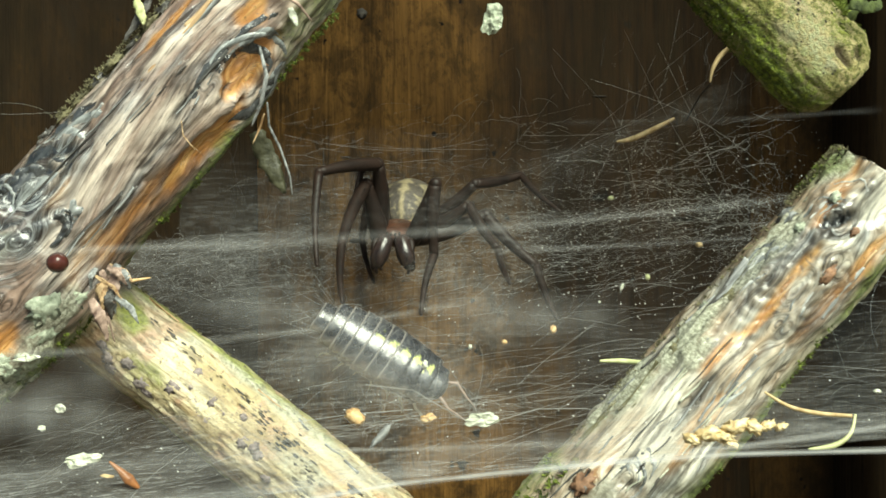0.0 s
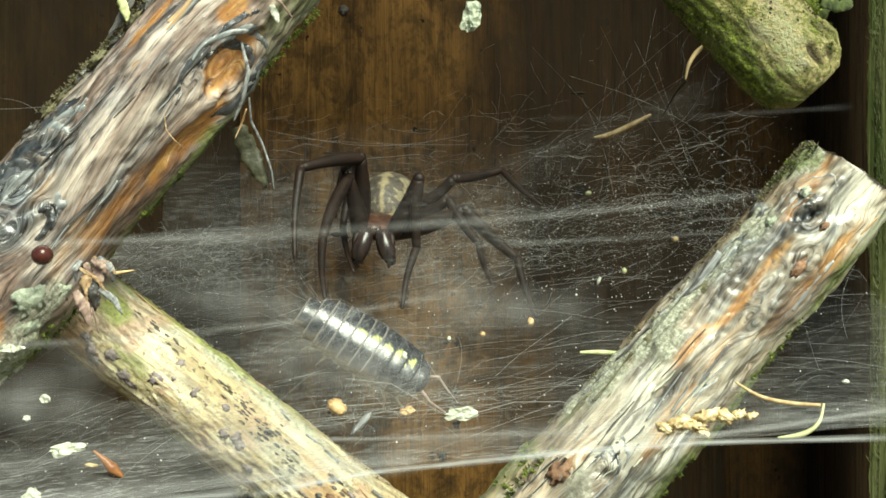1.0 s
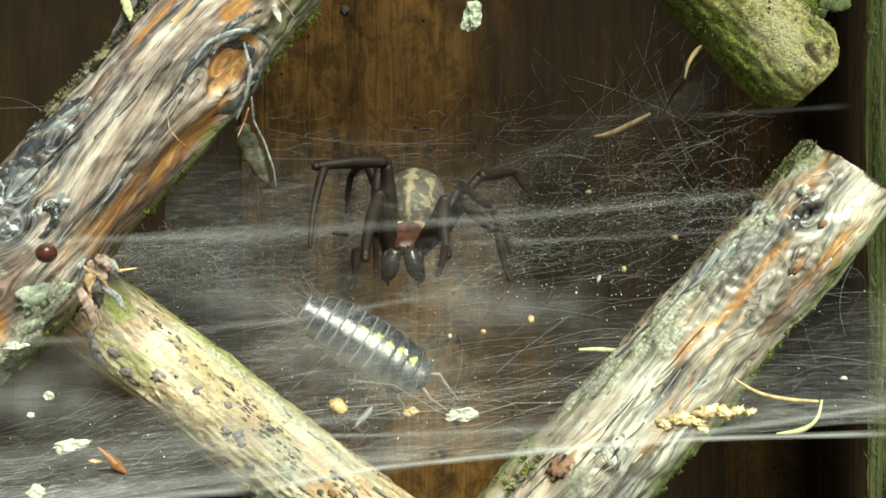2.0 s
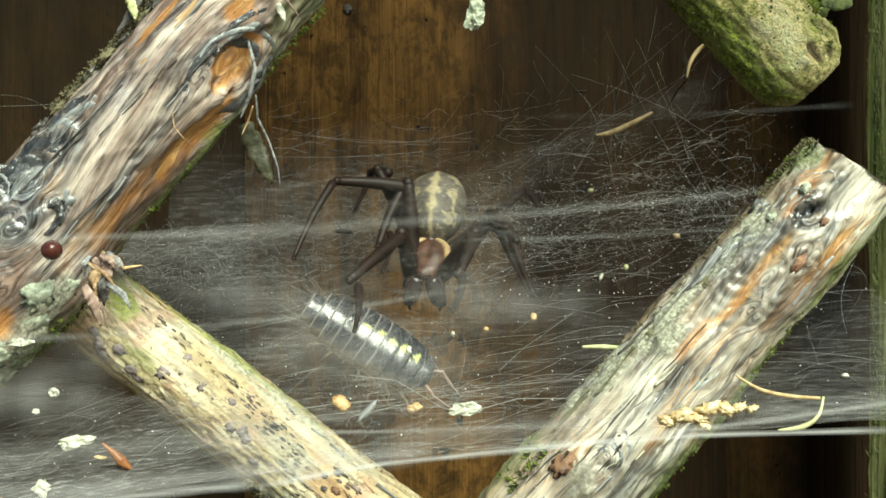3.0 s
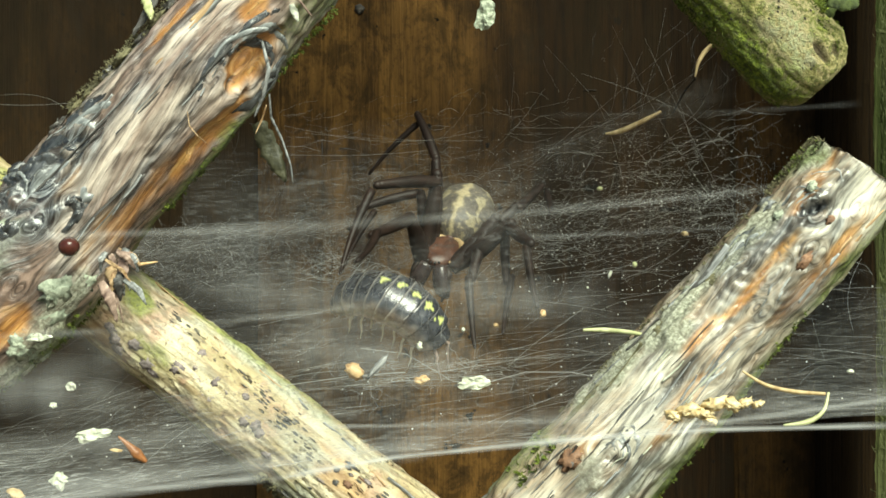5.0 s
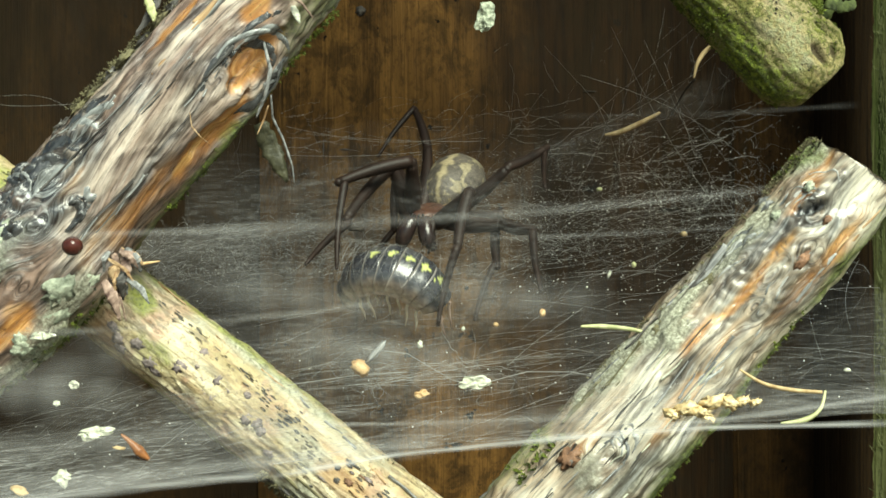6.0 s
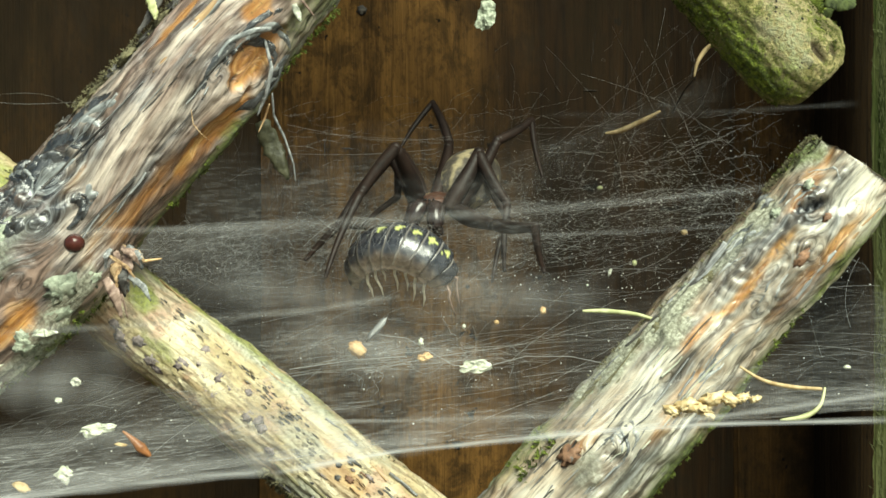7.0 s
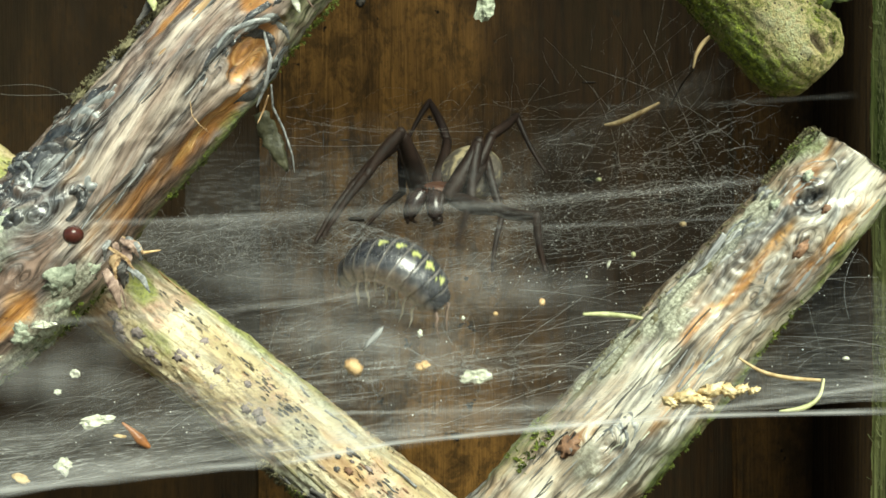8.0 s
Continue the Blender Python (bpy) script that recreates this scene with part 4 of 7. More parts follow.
upper_veil()
silk_threads("fence_threads", fence_threads(330, 81), 0.003, 0.008, 82, BRIGHT_THREAD)
silk_threads("net", curls(340, 83, (5, 34, 13, 27), 0.24, net_height) + curls(110, 84, (-10, 5, 18, 27), 0.22, net_height), 0.003, 0.007, 85, BRIGHT_THREAD)
silk_threads("corner_fluff", curls(100, 86, (-30, -13, 15, 27), 0.30), 0.004, 0.009, 87, BRIGHT_THREAD)
silk_threads("stay_threads", free_threads(8, 88, (8, 30, 6, 24, 3, 9), (9, 28, 2, 22, 15, 26), 0.5) + free_threads(9, 89, (6, 24, 10, 24, 6, 12), (20, 29, 2, 14, 11, 20), 0.4) + free_threads(4, 93, (-14, -11, -8, 5, 8, 11), (-2, 14, 6, 14, 8, 13), 0.6) + free_threads(2, 94, (-36, -33, -12, -8, 11, 13), (-29, -26, -12, -8, 9, 12), 0.8), 0.003, 0.008, 90, BRIGHT_THREAD)

band([(-32.1, -19.0, 0.5), (-26.1, -18.0, 1.2), (-12.9, -12.0, 1.7), (5.3, -4.0, 3.0), (17.7, 2.0, 4.2), (30.7, 5.0, 5.6)], 0.62, 0.14)
band([(-32.7, -16.0, -6.1), (-20.5, -12.0, -5.6), (-10.1, -6.0, -4.8), (1.7, 2.0, -3.1)], 0.50, 0.16)
band([(-31.8, -21.0, -17.3), (-21.0, -21.0, -16.0), (-11.7, -21.0, -15.1)], 0.55, 0.50)
band([(-11.7, -21.0, -15.3), (-3.2, -21.0, -13.8), (6.7, -21.5, -12.7), (17.8, -22.0, -11.8), (31.1, -22.0, -11.5)], 0.32, 0.65)
band([(4.5, -21.0, -13.1), (14.3, -22.0, -11.8), (22.7, -22.0, -10.8), (31.1, -22.0, -9.6)], 0.30, 0.40)
band([(-9.1, -16.0, -12.5), (-1.0, -16.0, -12.3), (7.2, -15.0, -12.1)], 0.25, 0.25)
band([(9.4, 14.0, 12.7), (24.6, 12.0, 12.7), (38.3, 10.0, 13.4)], 0.50, 0.05)
band([(5.0, 10.0, 1.1), (19.3, 12.0, 1.7), (27.3, 12.0, 2.2)], 0.50, 0.16)

# haze beside the woodlouse, over the spider's far feet
band([(-2.0, -12.6, -2.4), (3.0, -12.6, -3.2), (8.0, -12.6, -3.6), (13.0, -12.0, -3.4)], 2.3, 0.20)

band([(-13.0, -12.8, -6.4), (-8.0, -12.8, -6.9), (-3.0, -12.8, -7.8), (3.0, -12.8, -8.4)], 2.6, 0.24)
band([(-19.0, -13.0, -2.4), (-14.0, -13.0, -3.0), (-9.0, -13.0, -3.6), (-4.0, -13.0, -4.6)], 2.2, 0.16)

# haze of silk under the crossing of the sticks
band([(-40.0, -14.0, -9.6), (-33.0, -14.0, -9.8), (-28.0, -14.0, -10.0), (-22.0, -13.0, -10.6)], 3.2, 0.27)
band([(-33.4, -9.0, -9.4), (-29.0, -9.0, -8.7), (-24.5, -8.0, -7.8), (-20.2, -7.0, -7.1)], 2.2, 0.16)
band([(-33.9, -10.0, -7.3), (-29.2, -10.0, -6.9), (-24.7, -9.0, -6.3)], 1.6, 0.14)

# the slack middle of the sheet, which the spider tugs up
def tugged_silk():
    lie = lambda x, y: -8.6 + 0.08 * (y + 9) + 0.06 * x
    paths = thread_paths(46, 31, (-10, 9, -13, -3), (6, 16), (4, 14), 1.0, lie) + curls(60, 32, (-8, 6, -12, -6), 0.5, lie)
    rng = random.Random(33)
    radii = [rng.uniform(0.004, 0.012) for _ in paths]
    for ends in (((-6.2, -10, -6.4), (-2.8, -9, -6.9), (0.7, -10.5, -8.8), (2.5, -11, -9.1)), ((2.6, -11, -9.1), (6.4, -9, -8.3), (10.0, -8, -8.4), (13.2, -9, -9.0)), ((-12, -8, -9.4), (-7, -9, -8.6), (-2, -9.5, -8.2))):
        paths.append([tuple(Vector(a).lerp(Vector(b), k / 6)) for a, b in zip(ends, ends[1:]) for k in range(6)])
        radii.append(0.03)
    return on_web(placed("tugged_silk", tubes_mesh("tugged_silk", paths, radii), THREAD), "stuff")


def dust(count, seed):
    """Dust specks hanging in the web."""
    rng = random.Random(seed)
    points, faces = [], []
    for k in range(count):
        x, y = (rng.uniform(-36, 38), rng.uniform(-18, 28)) if k % 3 == 0 else (rng.uniform(4, 37), rng.uniform(6, 28))
        z = web_height(x, y) + (rng.uniform(0, 0.6) if k % 3 == 0 else rng.uniform(-1, 1) + 9 * rng.random() ** 3)
        r, n = 0.018 + 0.06 * rng.random() ** 2.5, len(points)
        points += [(x - r, y, z), (x + r, y, z), (x, y, z + r), (x, y, z - r), (x, y - r, z)]
        faces += [[n, n + 4, n + 2], [n + 4, n + 1, n + 2], [n + 4, n, n + 3], [n + 1, n + 4, n + 3], [n, n + 2, n + 3], [n + 2, n + 1, n + 3]]
    return on_web(placed("dust_specks", sheet_mesh("dust_specks", points, faces), DUST, smooth=False), "stuff")


DUST = plain("pale_dust", (0.45, 0.44, 0.40), (0.85, 0.84, 0.80), 900, 0.9)
dust(1700, 51)


panel = tugged_silk()

# the broad grey lip of the sheet at its lower corner
band([(-32.5, -20.5, -16.6), (-20.0, -20.5, -15.3), (-9.0, -20.5, -14.2), (0.0, -20.5, -13.1)], 1.3, 0.30)
band([(-32.5, -19.0, -14.0), (-20.0, -18.5, -13.0), (-8.0, -18.0, -12.2)], 1.5, 0.16)
band([(-4.0, -19.5, -12.6), (8.0, -19.5, -11.4), (20.0, -20.0, -10.6), (32.0, -20.0, -10.0)], 1.2, 0.16)


# ---- spider ----
def chitin(name, dark, light, rough=0.38, scale=1400, gloss=0.5):
    p = Paint(name)
    grit = p.noise(p.stretch(1, 1, 0.3), scale, 5, 0.6)
    fuzz = p.noise(p.place, 5200, 2, 0.6)
    return p.done(p.ramp(grit, (0.3, dark), (0.7, light)), rough, p.sum("ADD", grit, fuzz), 0.00006, 0.6, Specular_IOR_Level=gloss)


def abdomen_skin():
    """Yellow-buff skin with paired dark blotches and a pale middle cross."""
    p = Paint("mottled_yellow_abdomen")
    fold = p.tree.nodes.new("ShaderNodeVectorMath")
    fold.operation = "ABSOLUTE"
    p.join(p.place, fold.inputs[0])
    blotch = p.noise(fold.outputs[0], 850, 3, 0.55, 0.3)
    speck = p.noise(p.place, 2300, 4, 0.7)
    colour = p.ramp(speck, (0.3, (0.13, 0.108, 0.066)), (0.65, (0.31, 0.265, 0.165)))
    colour = p.mix(p.ramp(blotch, (0.41, 0.0), (0.46, 0.97)), colour, p.ramp(speck, (0.3, (0.03, 0.026, 0.022)), (0.7, (0.13, 0.11, 0.09))))
    colour = p.mix(p.mask("stripe"), colour, p.ramp(speck, (0.3, (0.19, 0.155, 0.085)), (0.6, (0.37, 0.31, 0.19))))
    return p.done(colour, 0.62, speck, 0.00006, 0.6)


LEG_SKIN = chitin("dark_brown_leg", (0.007, 0.0048, 0.0040), (0.028, 0.0160, 0.0118), 0.52, gloss=0.28)
HEAD_SKIN = chitin("red_brown_carapace", (0.022, 0.009, 0.006), (0.085, 0.033, 0.017), 0.42, gloss=0.4)
RIM_SKIN = chitin("buff_carapace_rim", (0.20, 0.13, 0.06), (0.46, 0.33, 0.17), 0.5)
FANG_SKIN = chitin("black_brown_chelicera", (0.012, 0.009, 0.010), (0.04, 0.026, 0.022), 0.22)
EYE_SKIN = plain("black_eye", (0.004, 0.004, 0.004), (0.01, 0.01, 0.01), 900, 0.08)
BELLY = abdomen_skin()

LEG_LENGTHS = {"l1": [5.43, 8.02, 6.5], "l2": [7.24, 6.55, 8.1], "l3": [6.12, 5.61, 6.5], "l4": [7.91, 5.5, 6.5], "r1": [5.85, 5.83, 6.57], "r2": [6.35, 6.05, 6.5], "r3": [5.2, 5.5, 6.5], "r4": [6.76, 5.5, 6.5]}

spider = tagged(new("spider"), "dark brown house spider with a mottled yellow abdomen on its web", "spider")
spider_parts = {}


def spider_body():
    bm = bmesh.new()
    blob(bm, (0, 0, 0), (1.75, 2.35, 1.05), None, 4, 0.06, 2.0)
    for v in bm.verts:
        head = max(0.0, v.co.y - 0.9)
        v.co.x *= 1 - 0.22 * head
        v.co.z += 0.28 * head - 0.25 * math.exp(-((v.co.x / 0.25) ** 2)) * math.exp(-((v.co.y + 0.5) / 0.8) ** 2) * (v.co.z > 0)
    part("carapace", bm, HEAD_SKIN, spider, "glossy red-brown carapace")
    for side in (-1, 1):
        bm = bmesh.new()
        path = [(side * (1.72 * math.sin(a)), 2.2 * math.cos(a) - 0.15, 0.20 + 0.18 * math.sin(a)) for a in np.linspace(0.75, 3.0, 18)]
        capped_tube(bm, path, [0.14 + 0.22 * math.sin(math.pi * k / 17) for k in range(18)], 8)
        part("carapace_rim", bm, RIM_SKIN, spider, "buff band along the carapace edge")
        bm = bmesh.new()
        path = [(side * (0.62 + 0.95 * t), 2.0 + 1.0 * math.sin(t * 2.2), 0.25 - 2.45 * t) for t in np.linspace(0, 1, 12)]
        capped_tube(bm, path, [0.62 + 0.18 * math.sin(math.pi * t * 0.9) - 0.38 * t ** 3 for t in np.linspace(0, 1, 12)], 14)
        jaw = part("chelicera", bm, FANG_SKIN, spider, "shiny black-brown chelicera")
        bm = bmesh.new()
        capped_tube(bm, [(side * (1.5 - 0.55 * t), 2.55 - 0.2 * t, -1.95 - 0.45 * math.sin(t * 2)) for t in np.linspace(0, 1, 6)], [0.20, 0.19, 0.16, 0.12, 0.08, 0.03], 8)
        part("fang", bm, FANG_SKIN, jaw)
        bm = bmesh.new()
        path = [(side * (0.95 + 0.65 * math.sin(t * 2.6)), 1.8 + 1.6 * t, -0.1 + 0.5 * math.sin(t * 3.0) - 2.4 * t * t) for t in np.linspace(0, 1, 14)]
        capped_tube(bm, path, [0.30, 0.30, 0.29, 0.27, 0.27, 0.27, 0.26, 0.25, 0.24, 0.24, 0.24, 0.22, 0.18, 0.10], 9)
        part("palp", bm, LEG_SKIN, spider)
        for x, y, z, r in ((0.18, 2.25, 0.62, 0.13), (0.50, 2.10, 0.66, 0.12), (0.22, 2.40, 0.30, 0.12), (0.55, 2.28, 0.36, 0.12)):
            bm = bmesh.new()
            blob(bm, (side * x, y, z), (r, r, r), None, 2)
            part("eye", bm, EYE_SKIN, spider)
    bm = bmesh.new()
    blob(bm, (0, 0, 0), (2.85, 3.75, 2.6), None, 5, 0.05, 4.0)
    stripe = []
    for v in bm.verts:
        v.co.x *= 1 - 0.10 * (v.co.y / 3.9) - 0.05
        y = v.co.y
        cross = 0.20 + 0.45 * math.exp(-((y - 1.6) / 0.45) ** 2) + 0.75 * math.exp(-((y - 0.1) / 0.40) ** 2) + 0.55 * math.exp(-((y + 1.3) / 0.35) ** 2)
        on = 1 - abs(v.co.x) / cross + 0.5 * wave(v.co.x * 2.5, y * 2.5, 3)
        stripe.append(max(0.0, min(1.0, on * 2.2)) if v.co.z > 0 else 0.0)
    bm.verts.ensure_lookup_table()
    abdomen = part("abdomen", bm, BELLY, spider, "yellow-buff abdomen with dark blotches")
    paint_mask(abdomen.data, "stripe", stripe)
    abdomen.location = (0, -5.9 * MM, 0.35 * MM)
    spider_parts["abdomen"] = abdomen
    bm = bmesh.new()
    capped_tube(bm, [(0, -1.7, 0), (0, -2.3, 0.1), (0, -2.9, 0.2)], [0.7, 0.5, 0.8], 10)
    part("waist", bm, HEAD_SKIN, spider)
    for side in (-1, 1):
        bm = bmesh.new()
        capped_tube(bm, [(side * 0.3, -9.3, 0), (side * 0.45, -10.1, 0.05), (side * 0.5, -10.7, 0.05)], [0.26, 0.20, 0.07], 8)
        part("spinneret", bm, LEG_SKIN, spider)


def leg_segment(name, length, r0, r1, swell, seed, hairs=60):
    """One joint of a leg along +z: swollen in its upper half, bristled."""
    rng = random.Random(seed)
    bm = bmesh.new()
    hairs *= 3
    rows = np.linspace(0, 1, 15)
    path = [(0.06 * length * math.sin(math.pi * t) * 0.5, 0, length * t) for t in rows]
    radii = [(r0 + (r1 - r0) * t) * (1 + swell * math.sin(math.pi * min(1, t * 1.15)) ** 1.5) * (0.95 if t in (0.0, 1.0) else 1.0) for t in rows]
    capped_tube(bm, path, radii, 10)
    blob(bm, (0, 0, length), (r1 * 0.99, r1 * 0.99, r1 * 1.05), None, 2)
    for _ in range(hairs):
        t, a = rng.uniform(0.05, 0.98), rng.uniform(0, 6.283)
        r = r0 + (r1 - r0) * t
        root = Vector((r * math.cos(a) * 0.9, r * math.sin(a) * 0.9, length * t))
        tip = root + Vector((math.cos(a) * rng.uniform(0.25, 0.5), math.sin(a) * rng.uniform(0.25, 0.5), rng.uniform(0.1, 0.4)))
        wide = Vector((-math.sin(a), math.cos(a), 0)) * 0.014
        bm.faces.new([bm.verts.new(root - wide), bm.verts.new(root + wide), bm.verts.new(tip)])
    return part(name, bm, LEG_SKIN, spider)


def spider_leg(key, thick):
    lf, lt, lm = LEG_LENGTHS[key]
    seed = sum(map(ord, key))
    spider_parts[key] = (
        leg_segment("femur", lf, 0.62 * thick, 0.46 * thick, 0.22, seed),
        leg_segment("tibia", lt, 0.46 * thick, 0.33 * thick, 0.12, seed + 1),
        leg_segment("metatarsus", lm, 0.32 * thick, 0.14 * thick, 0.05, seed + 2, 60),
    )


spider_body()
for leg_key in LEG_LENGTHS:
    spider_leg(leg_key, 1.16 if leg_key[1] in "12" else 0.94)


# ---- woodlouse ----
def louse_shell():
    p = Paint("glossy_grey_shell")
    grit = p.noise(p.place, 1900, 4, 0.6)
    mottle = p.noise(p.place, 900, 3, 0.5)
    colour = p.ramp(grit, (0.3, (0.010, 0.011, 0.015)), (0.7, (0.042, 0.044, 0.054)))
    colour = p.mix(p.ramp(mottle, (0.62, 0.0), (0.70, 0.3)), colour, (0.12, 0.12, 0.11))
    colour = p.mix(p.mask("spot"), colour, (0.62, 0.66, 0.22))
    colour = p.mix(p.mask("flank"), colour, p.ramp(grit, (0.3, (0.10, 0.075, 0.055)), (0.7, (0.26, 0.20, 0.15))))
    colour = p.mix(p.mask("edge"), colour, (0.46, 0.42, 0.38))
    return p.done(colour, p.ramp(mottle, (0.3, 0.22), (0.7, 0.34)), grit, 0.00006, 0.5, Specular_IOR_Level=0.95)


SHELL = louse_shell()
LOUSE_LEG = plain("pale_louse_leg", (0.42, 0.37, 0.28), (0.80, 0.74, 0.62), 1500, 0.45)
FEELER = plain("pink_grey_feeler", (0.24, 0.16, 0.13), (0.46, 0.34, 0.28), 1500, 0.4)
woodlouse = tagged(new("woodlouse"), "shiny dark grey woodlouse with yellow spots caught in silk", "woodlouse")
louse_plates = []
PITCH = 1.08


def louse_plate(name, n, half_width, height, length, spots):
    """An arched back plate; its rear rim overlaps the next."""
    rows, cols = 9, 33
    points, spot, edge, flank = [], [], [], []
    for layer in (0, 1):
        for i in range(rows):
            t = i / (rows - 1)
            flare = 0.99 + 0.022 * (1 - t) - 0.05 * max(0, t - 0.85)
            for j in range(cols):
                a = (j / (cols - 1) * 2 - 1) * radians(104)
                w, h = (half_width * flare - 0.10 * layer), (height * flare - 0.10 * layer)
                x = w * math.sin(a) * (1 + 0.10 * abs(math.sin(a)) ** 6)
                z = h * (math.cos(a) if math.cos(a) > 0 else 2.6 * math.cos(a))
                y = (t - 0.5) * length - 0.16 * (1 - math.cos(a))
                points.append((x, y, z + 0.03 * wave(x * 2, y * 3, n)))
                blot = 0.70 - math.hypot((x - 0.05) / 0.55, (t - 0.48) / 0.30) + 1.4 * wave(x * 2.6 + n * 2.7, y * 3.4 + n, 5)
                spot.append(max(0.0, min(1.0, max(blot, 0.0) * spots * 4)))
                edge.append(0.6 if i == 0 else 0.0)
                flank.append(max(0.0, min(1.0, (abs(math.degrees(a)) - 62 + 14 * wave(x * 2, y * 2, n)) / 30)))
    quads = []
    for layer in (0, 1):
        for i in range(rows - 1):
            for j in range(cols - 1):
                a = layer * rows * cols + i * cols + j
                q = [a, a + 1, a + cols + 1, a + cols]
                quads.append(q if layer == 0 else q[::-1])
    inner = rows * cols
    for j in range(cols - 1):
        quads += [[j, inner + j, inner + j + 1, j + 1], [(rows - 1) * cols + j + 1, inner + (rows - 1) * cols + j + 1, inner + (rows - 1) * cols + j, (rows - 1) * cols + j]]
    for i in range(rows - 1):
        for j in (0, cols - 1):
            quads.append([i * cols + j, (i + 1) * cols + j, inner + (i + 1) * cols + j, inner + i * cols + j])
    data = sheet_mesh(name, points, quads)
    paint_mask(data, "spot", spot)
    paint_mask(data, "flank", flank)
    paint_mask(data, "edge", np.clip(edge, 0, 1))
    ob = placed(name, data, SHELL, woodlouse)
    louse_plates.append((n, ob))
    return ob


def build_woodlouse():
    for n in range(-3, 4):
        taper = 1 - 0.010 * n * n
        plate = louse_plate("back_plate", n, 2.20 * taper, 1.60 * taper, 1.46, {-1: 0.4, 0: 1.0, 1: 1.0, 2: 1.0, 3: 1.0}.get(n, 0.0))
        bm = bmesh.new()
        blob(bm, (0, 0, 0.1), (1.95 * taper, 0.85, 1.0), None, 3, 0.05, n)
        part("belly", bm, FEELER, plate, "pinkish grey underside")
        for side in (-1, 1):
            bm = bmesh.new()
            reach, long = 0.62 * n, (0.75, 1.1, 0.62, 1.0, 0.85, 1.05, 0.7)[n + 3]
            path = [(side * 1.2, 0.0, -0.3), (side * 1.75, 0.1 + reach * 0.2, -0.9), (side * 1.85, reach * 0.5, -0.9 - 0.8 * long), (side * 1.7, 0.15 + reach * 0.8, -0.9 - 1.7 * long), (side * 1.9, 0.2 + reach, -0.9 - 2.4 * long)]
            capped_tube(bm, path, [0.15, 0.14, 0.12, 0.09, 0.03], 7)
            part("leg", bm, LOUSE_LEG, plate, "pale jointed leg")
    for n in (-4, -5):
        louse_plate("tail_plate", n, (1.75, 1.15)[-n - 4], (1.28, 0.80)[-n - 4], (1.35, 1.45)[-n - 4], 0.0)
    head = louse_plate("head", 4, 1.58, 1.24, 1.05, 0.0)
    bm = bmesh.new()
    blob(bm, (0, 0.35, 0.1), (1.30, 0.68, 0.86), None, 3, 0.05, 9)
    part("face", bm, SHELL, head)
    for side in (-1, 1):
        bm = bmesh.new()
        blob(bm, (side * 1.20, 0.32, 0.55), (0.20, 0.27, 0.22), None, 2)
        part("eye", bm, EYE_SKIN, head)
        bm = bmesh.new()
        path = [(side * 0.7, 0.8, 0.1), (side * 1.1, 1.5, 0.3), (side * 1.1, 1.9, 0.0), (side * 0.9, 2.8, -0.3), (side * 0.7, 4.0, -0.6)]
        capped_tube(bm, path, [0.14, 0.13, 0.11, 0.09, 0.03], 7)
        part("antenna", bm, FEELER, head, "pinkish grey antenna")



def silk_wrap():
    """Silk thrown over the woodlouse."""
    rng = random.Random(71)
    paths = []
    for _ in range(60):
        y0, y1 = rng.uniform(-4.6, 3.8), rng.gauss(0, 1.7)
        a0, a1 = rng.uniform(-1.7, 0.2), rng.uniform(0.0, 1.9)
        swell = rng.uniform(1.02, 1.07)
        path = []
        for t in np.linspace(0, 1, 9):
            a, y = a0 + (a1 - a0) * t, y0 + y1 * t
            droop = -0.010 * y * y
            path.append((2.25 * swell * math.sin(a), y, 1.65 * swell * math.cos(a) + droop))
        paths.append(path)
    # strands that tie the tail to the web
    for _ in range(26):
        a, y = rng.uniform(-1.4, 1.4), rng.uniform(-5.0, -3.2)
        root = Vector((1.5 * math.sin(a), y, 0.9 * math.cos(a) - 0.3))
        tip = root + Vector((rng.gauss(-0.6, 0.9), rng.uniform(-5.5, -1.5), rng.uniform(-2.2, 0.8)))
        paths.append([tuple(root.lerp(tip, t) + Vector((0, 0, -0.5 * math.sin(math.pi * t)))) for t in np.linspace(0, 1, 9)])
    tagged(placed("silk_wrap", tubes_mesh("silk_wrap", paths, [rng.uniform(0.006, 0.012) for _ in paths]), THREAD, woodlouse), kind="stuff")


build_woodlouse()
silk_wrap()


# ---- bits caught in the silk and on the sticks ----
LICHEN = plain("pale_lichen", (0.38, 0.40, 0.29), (0.80, 0.81, 0.69), 1700, 0.85, 0.0002)
ORANGE = plain("orange_husk", (0.38, 0.20, 0.08), (0.80, 0.58, 0.30), 1100, 0.5, 0.0002)
SEED_BROWN = plain("orange_brown_seed", (0.16, 0.055, 0.015), (0.40, 0.17, 0.06), 1100, 0.4)
TAN = plain("tan_straw", (0.34, 0.22, 0.09), (0.70, 0.54, 0.30), 1500, 0.6, 0.0001, 0.1)
LEAF = plain("dull_green_leaf", (0.018, 0.019, 0.010), (0.085, 0.082, 0.045), 900, 0.5, 0.0002)
HUSK = plain("cream_yellow_husk", (0.50, 0.33, 0.13), (0.92, 0.78, 0.48), 1400, 0.5, 0.0002)
BLADE = plain("yellow_green_blade", (0.34, 0.36, 0.15), (0.66, 0.67, 0.38), 900, 0.5, 0.00005, 0.1)
RED_SEED = plain("red_brown_seed", (0.028, 0.008, 0.006), (0.085, 0.024, 0.018), 700, 0.22)
BLACK_BIT = plain("black_bit", (0.012, 0.010, 0.008), (0.05, 0.04, 0.03), 1100, 0.7)
LICHEN_GREY = plain("grey_green_lichen", (0.20, 0.235, 0.17), (0.62, 0.66, 0.52), 2200, 0.85, 0.0004)
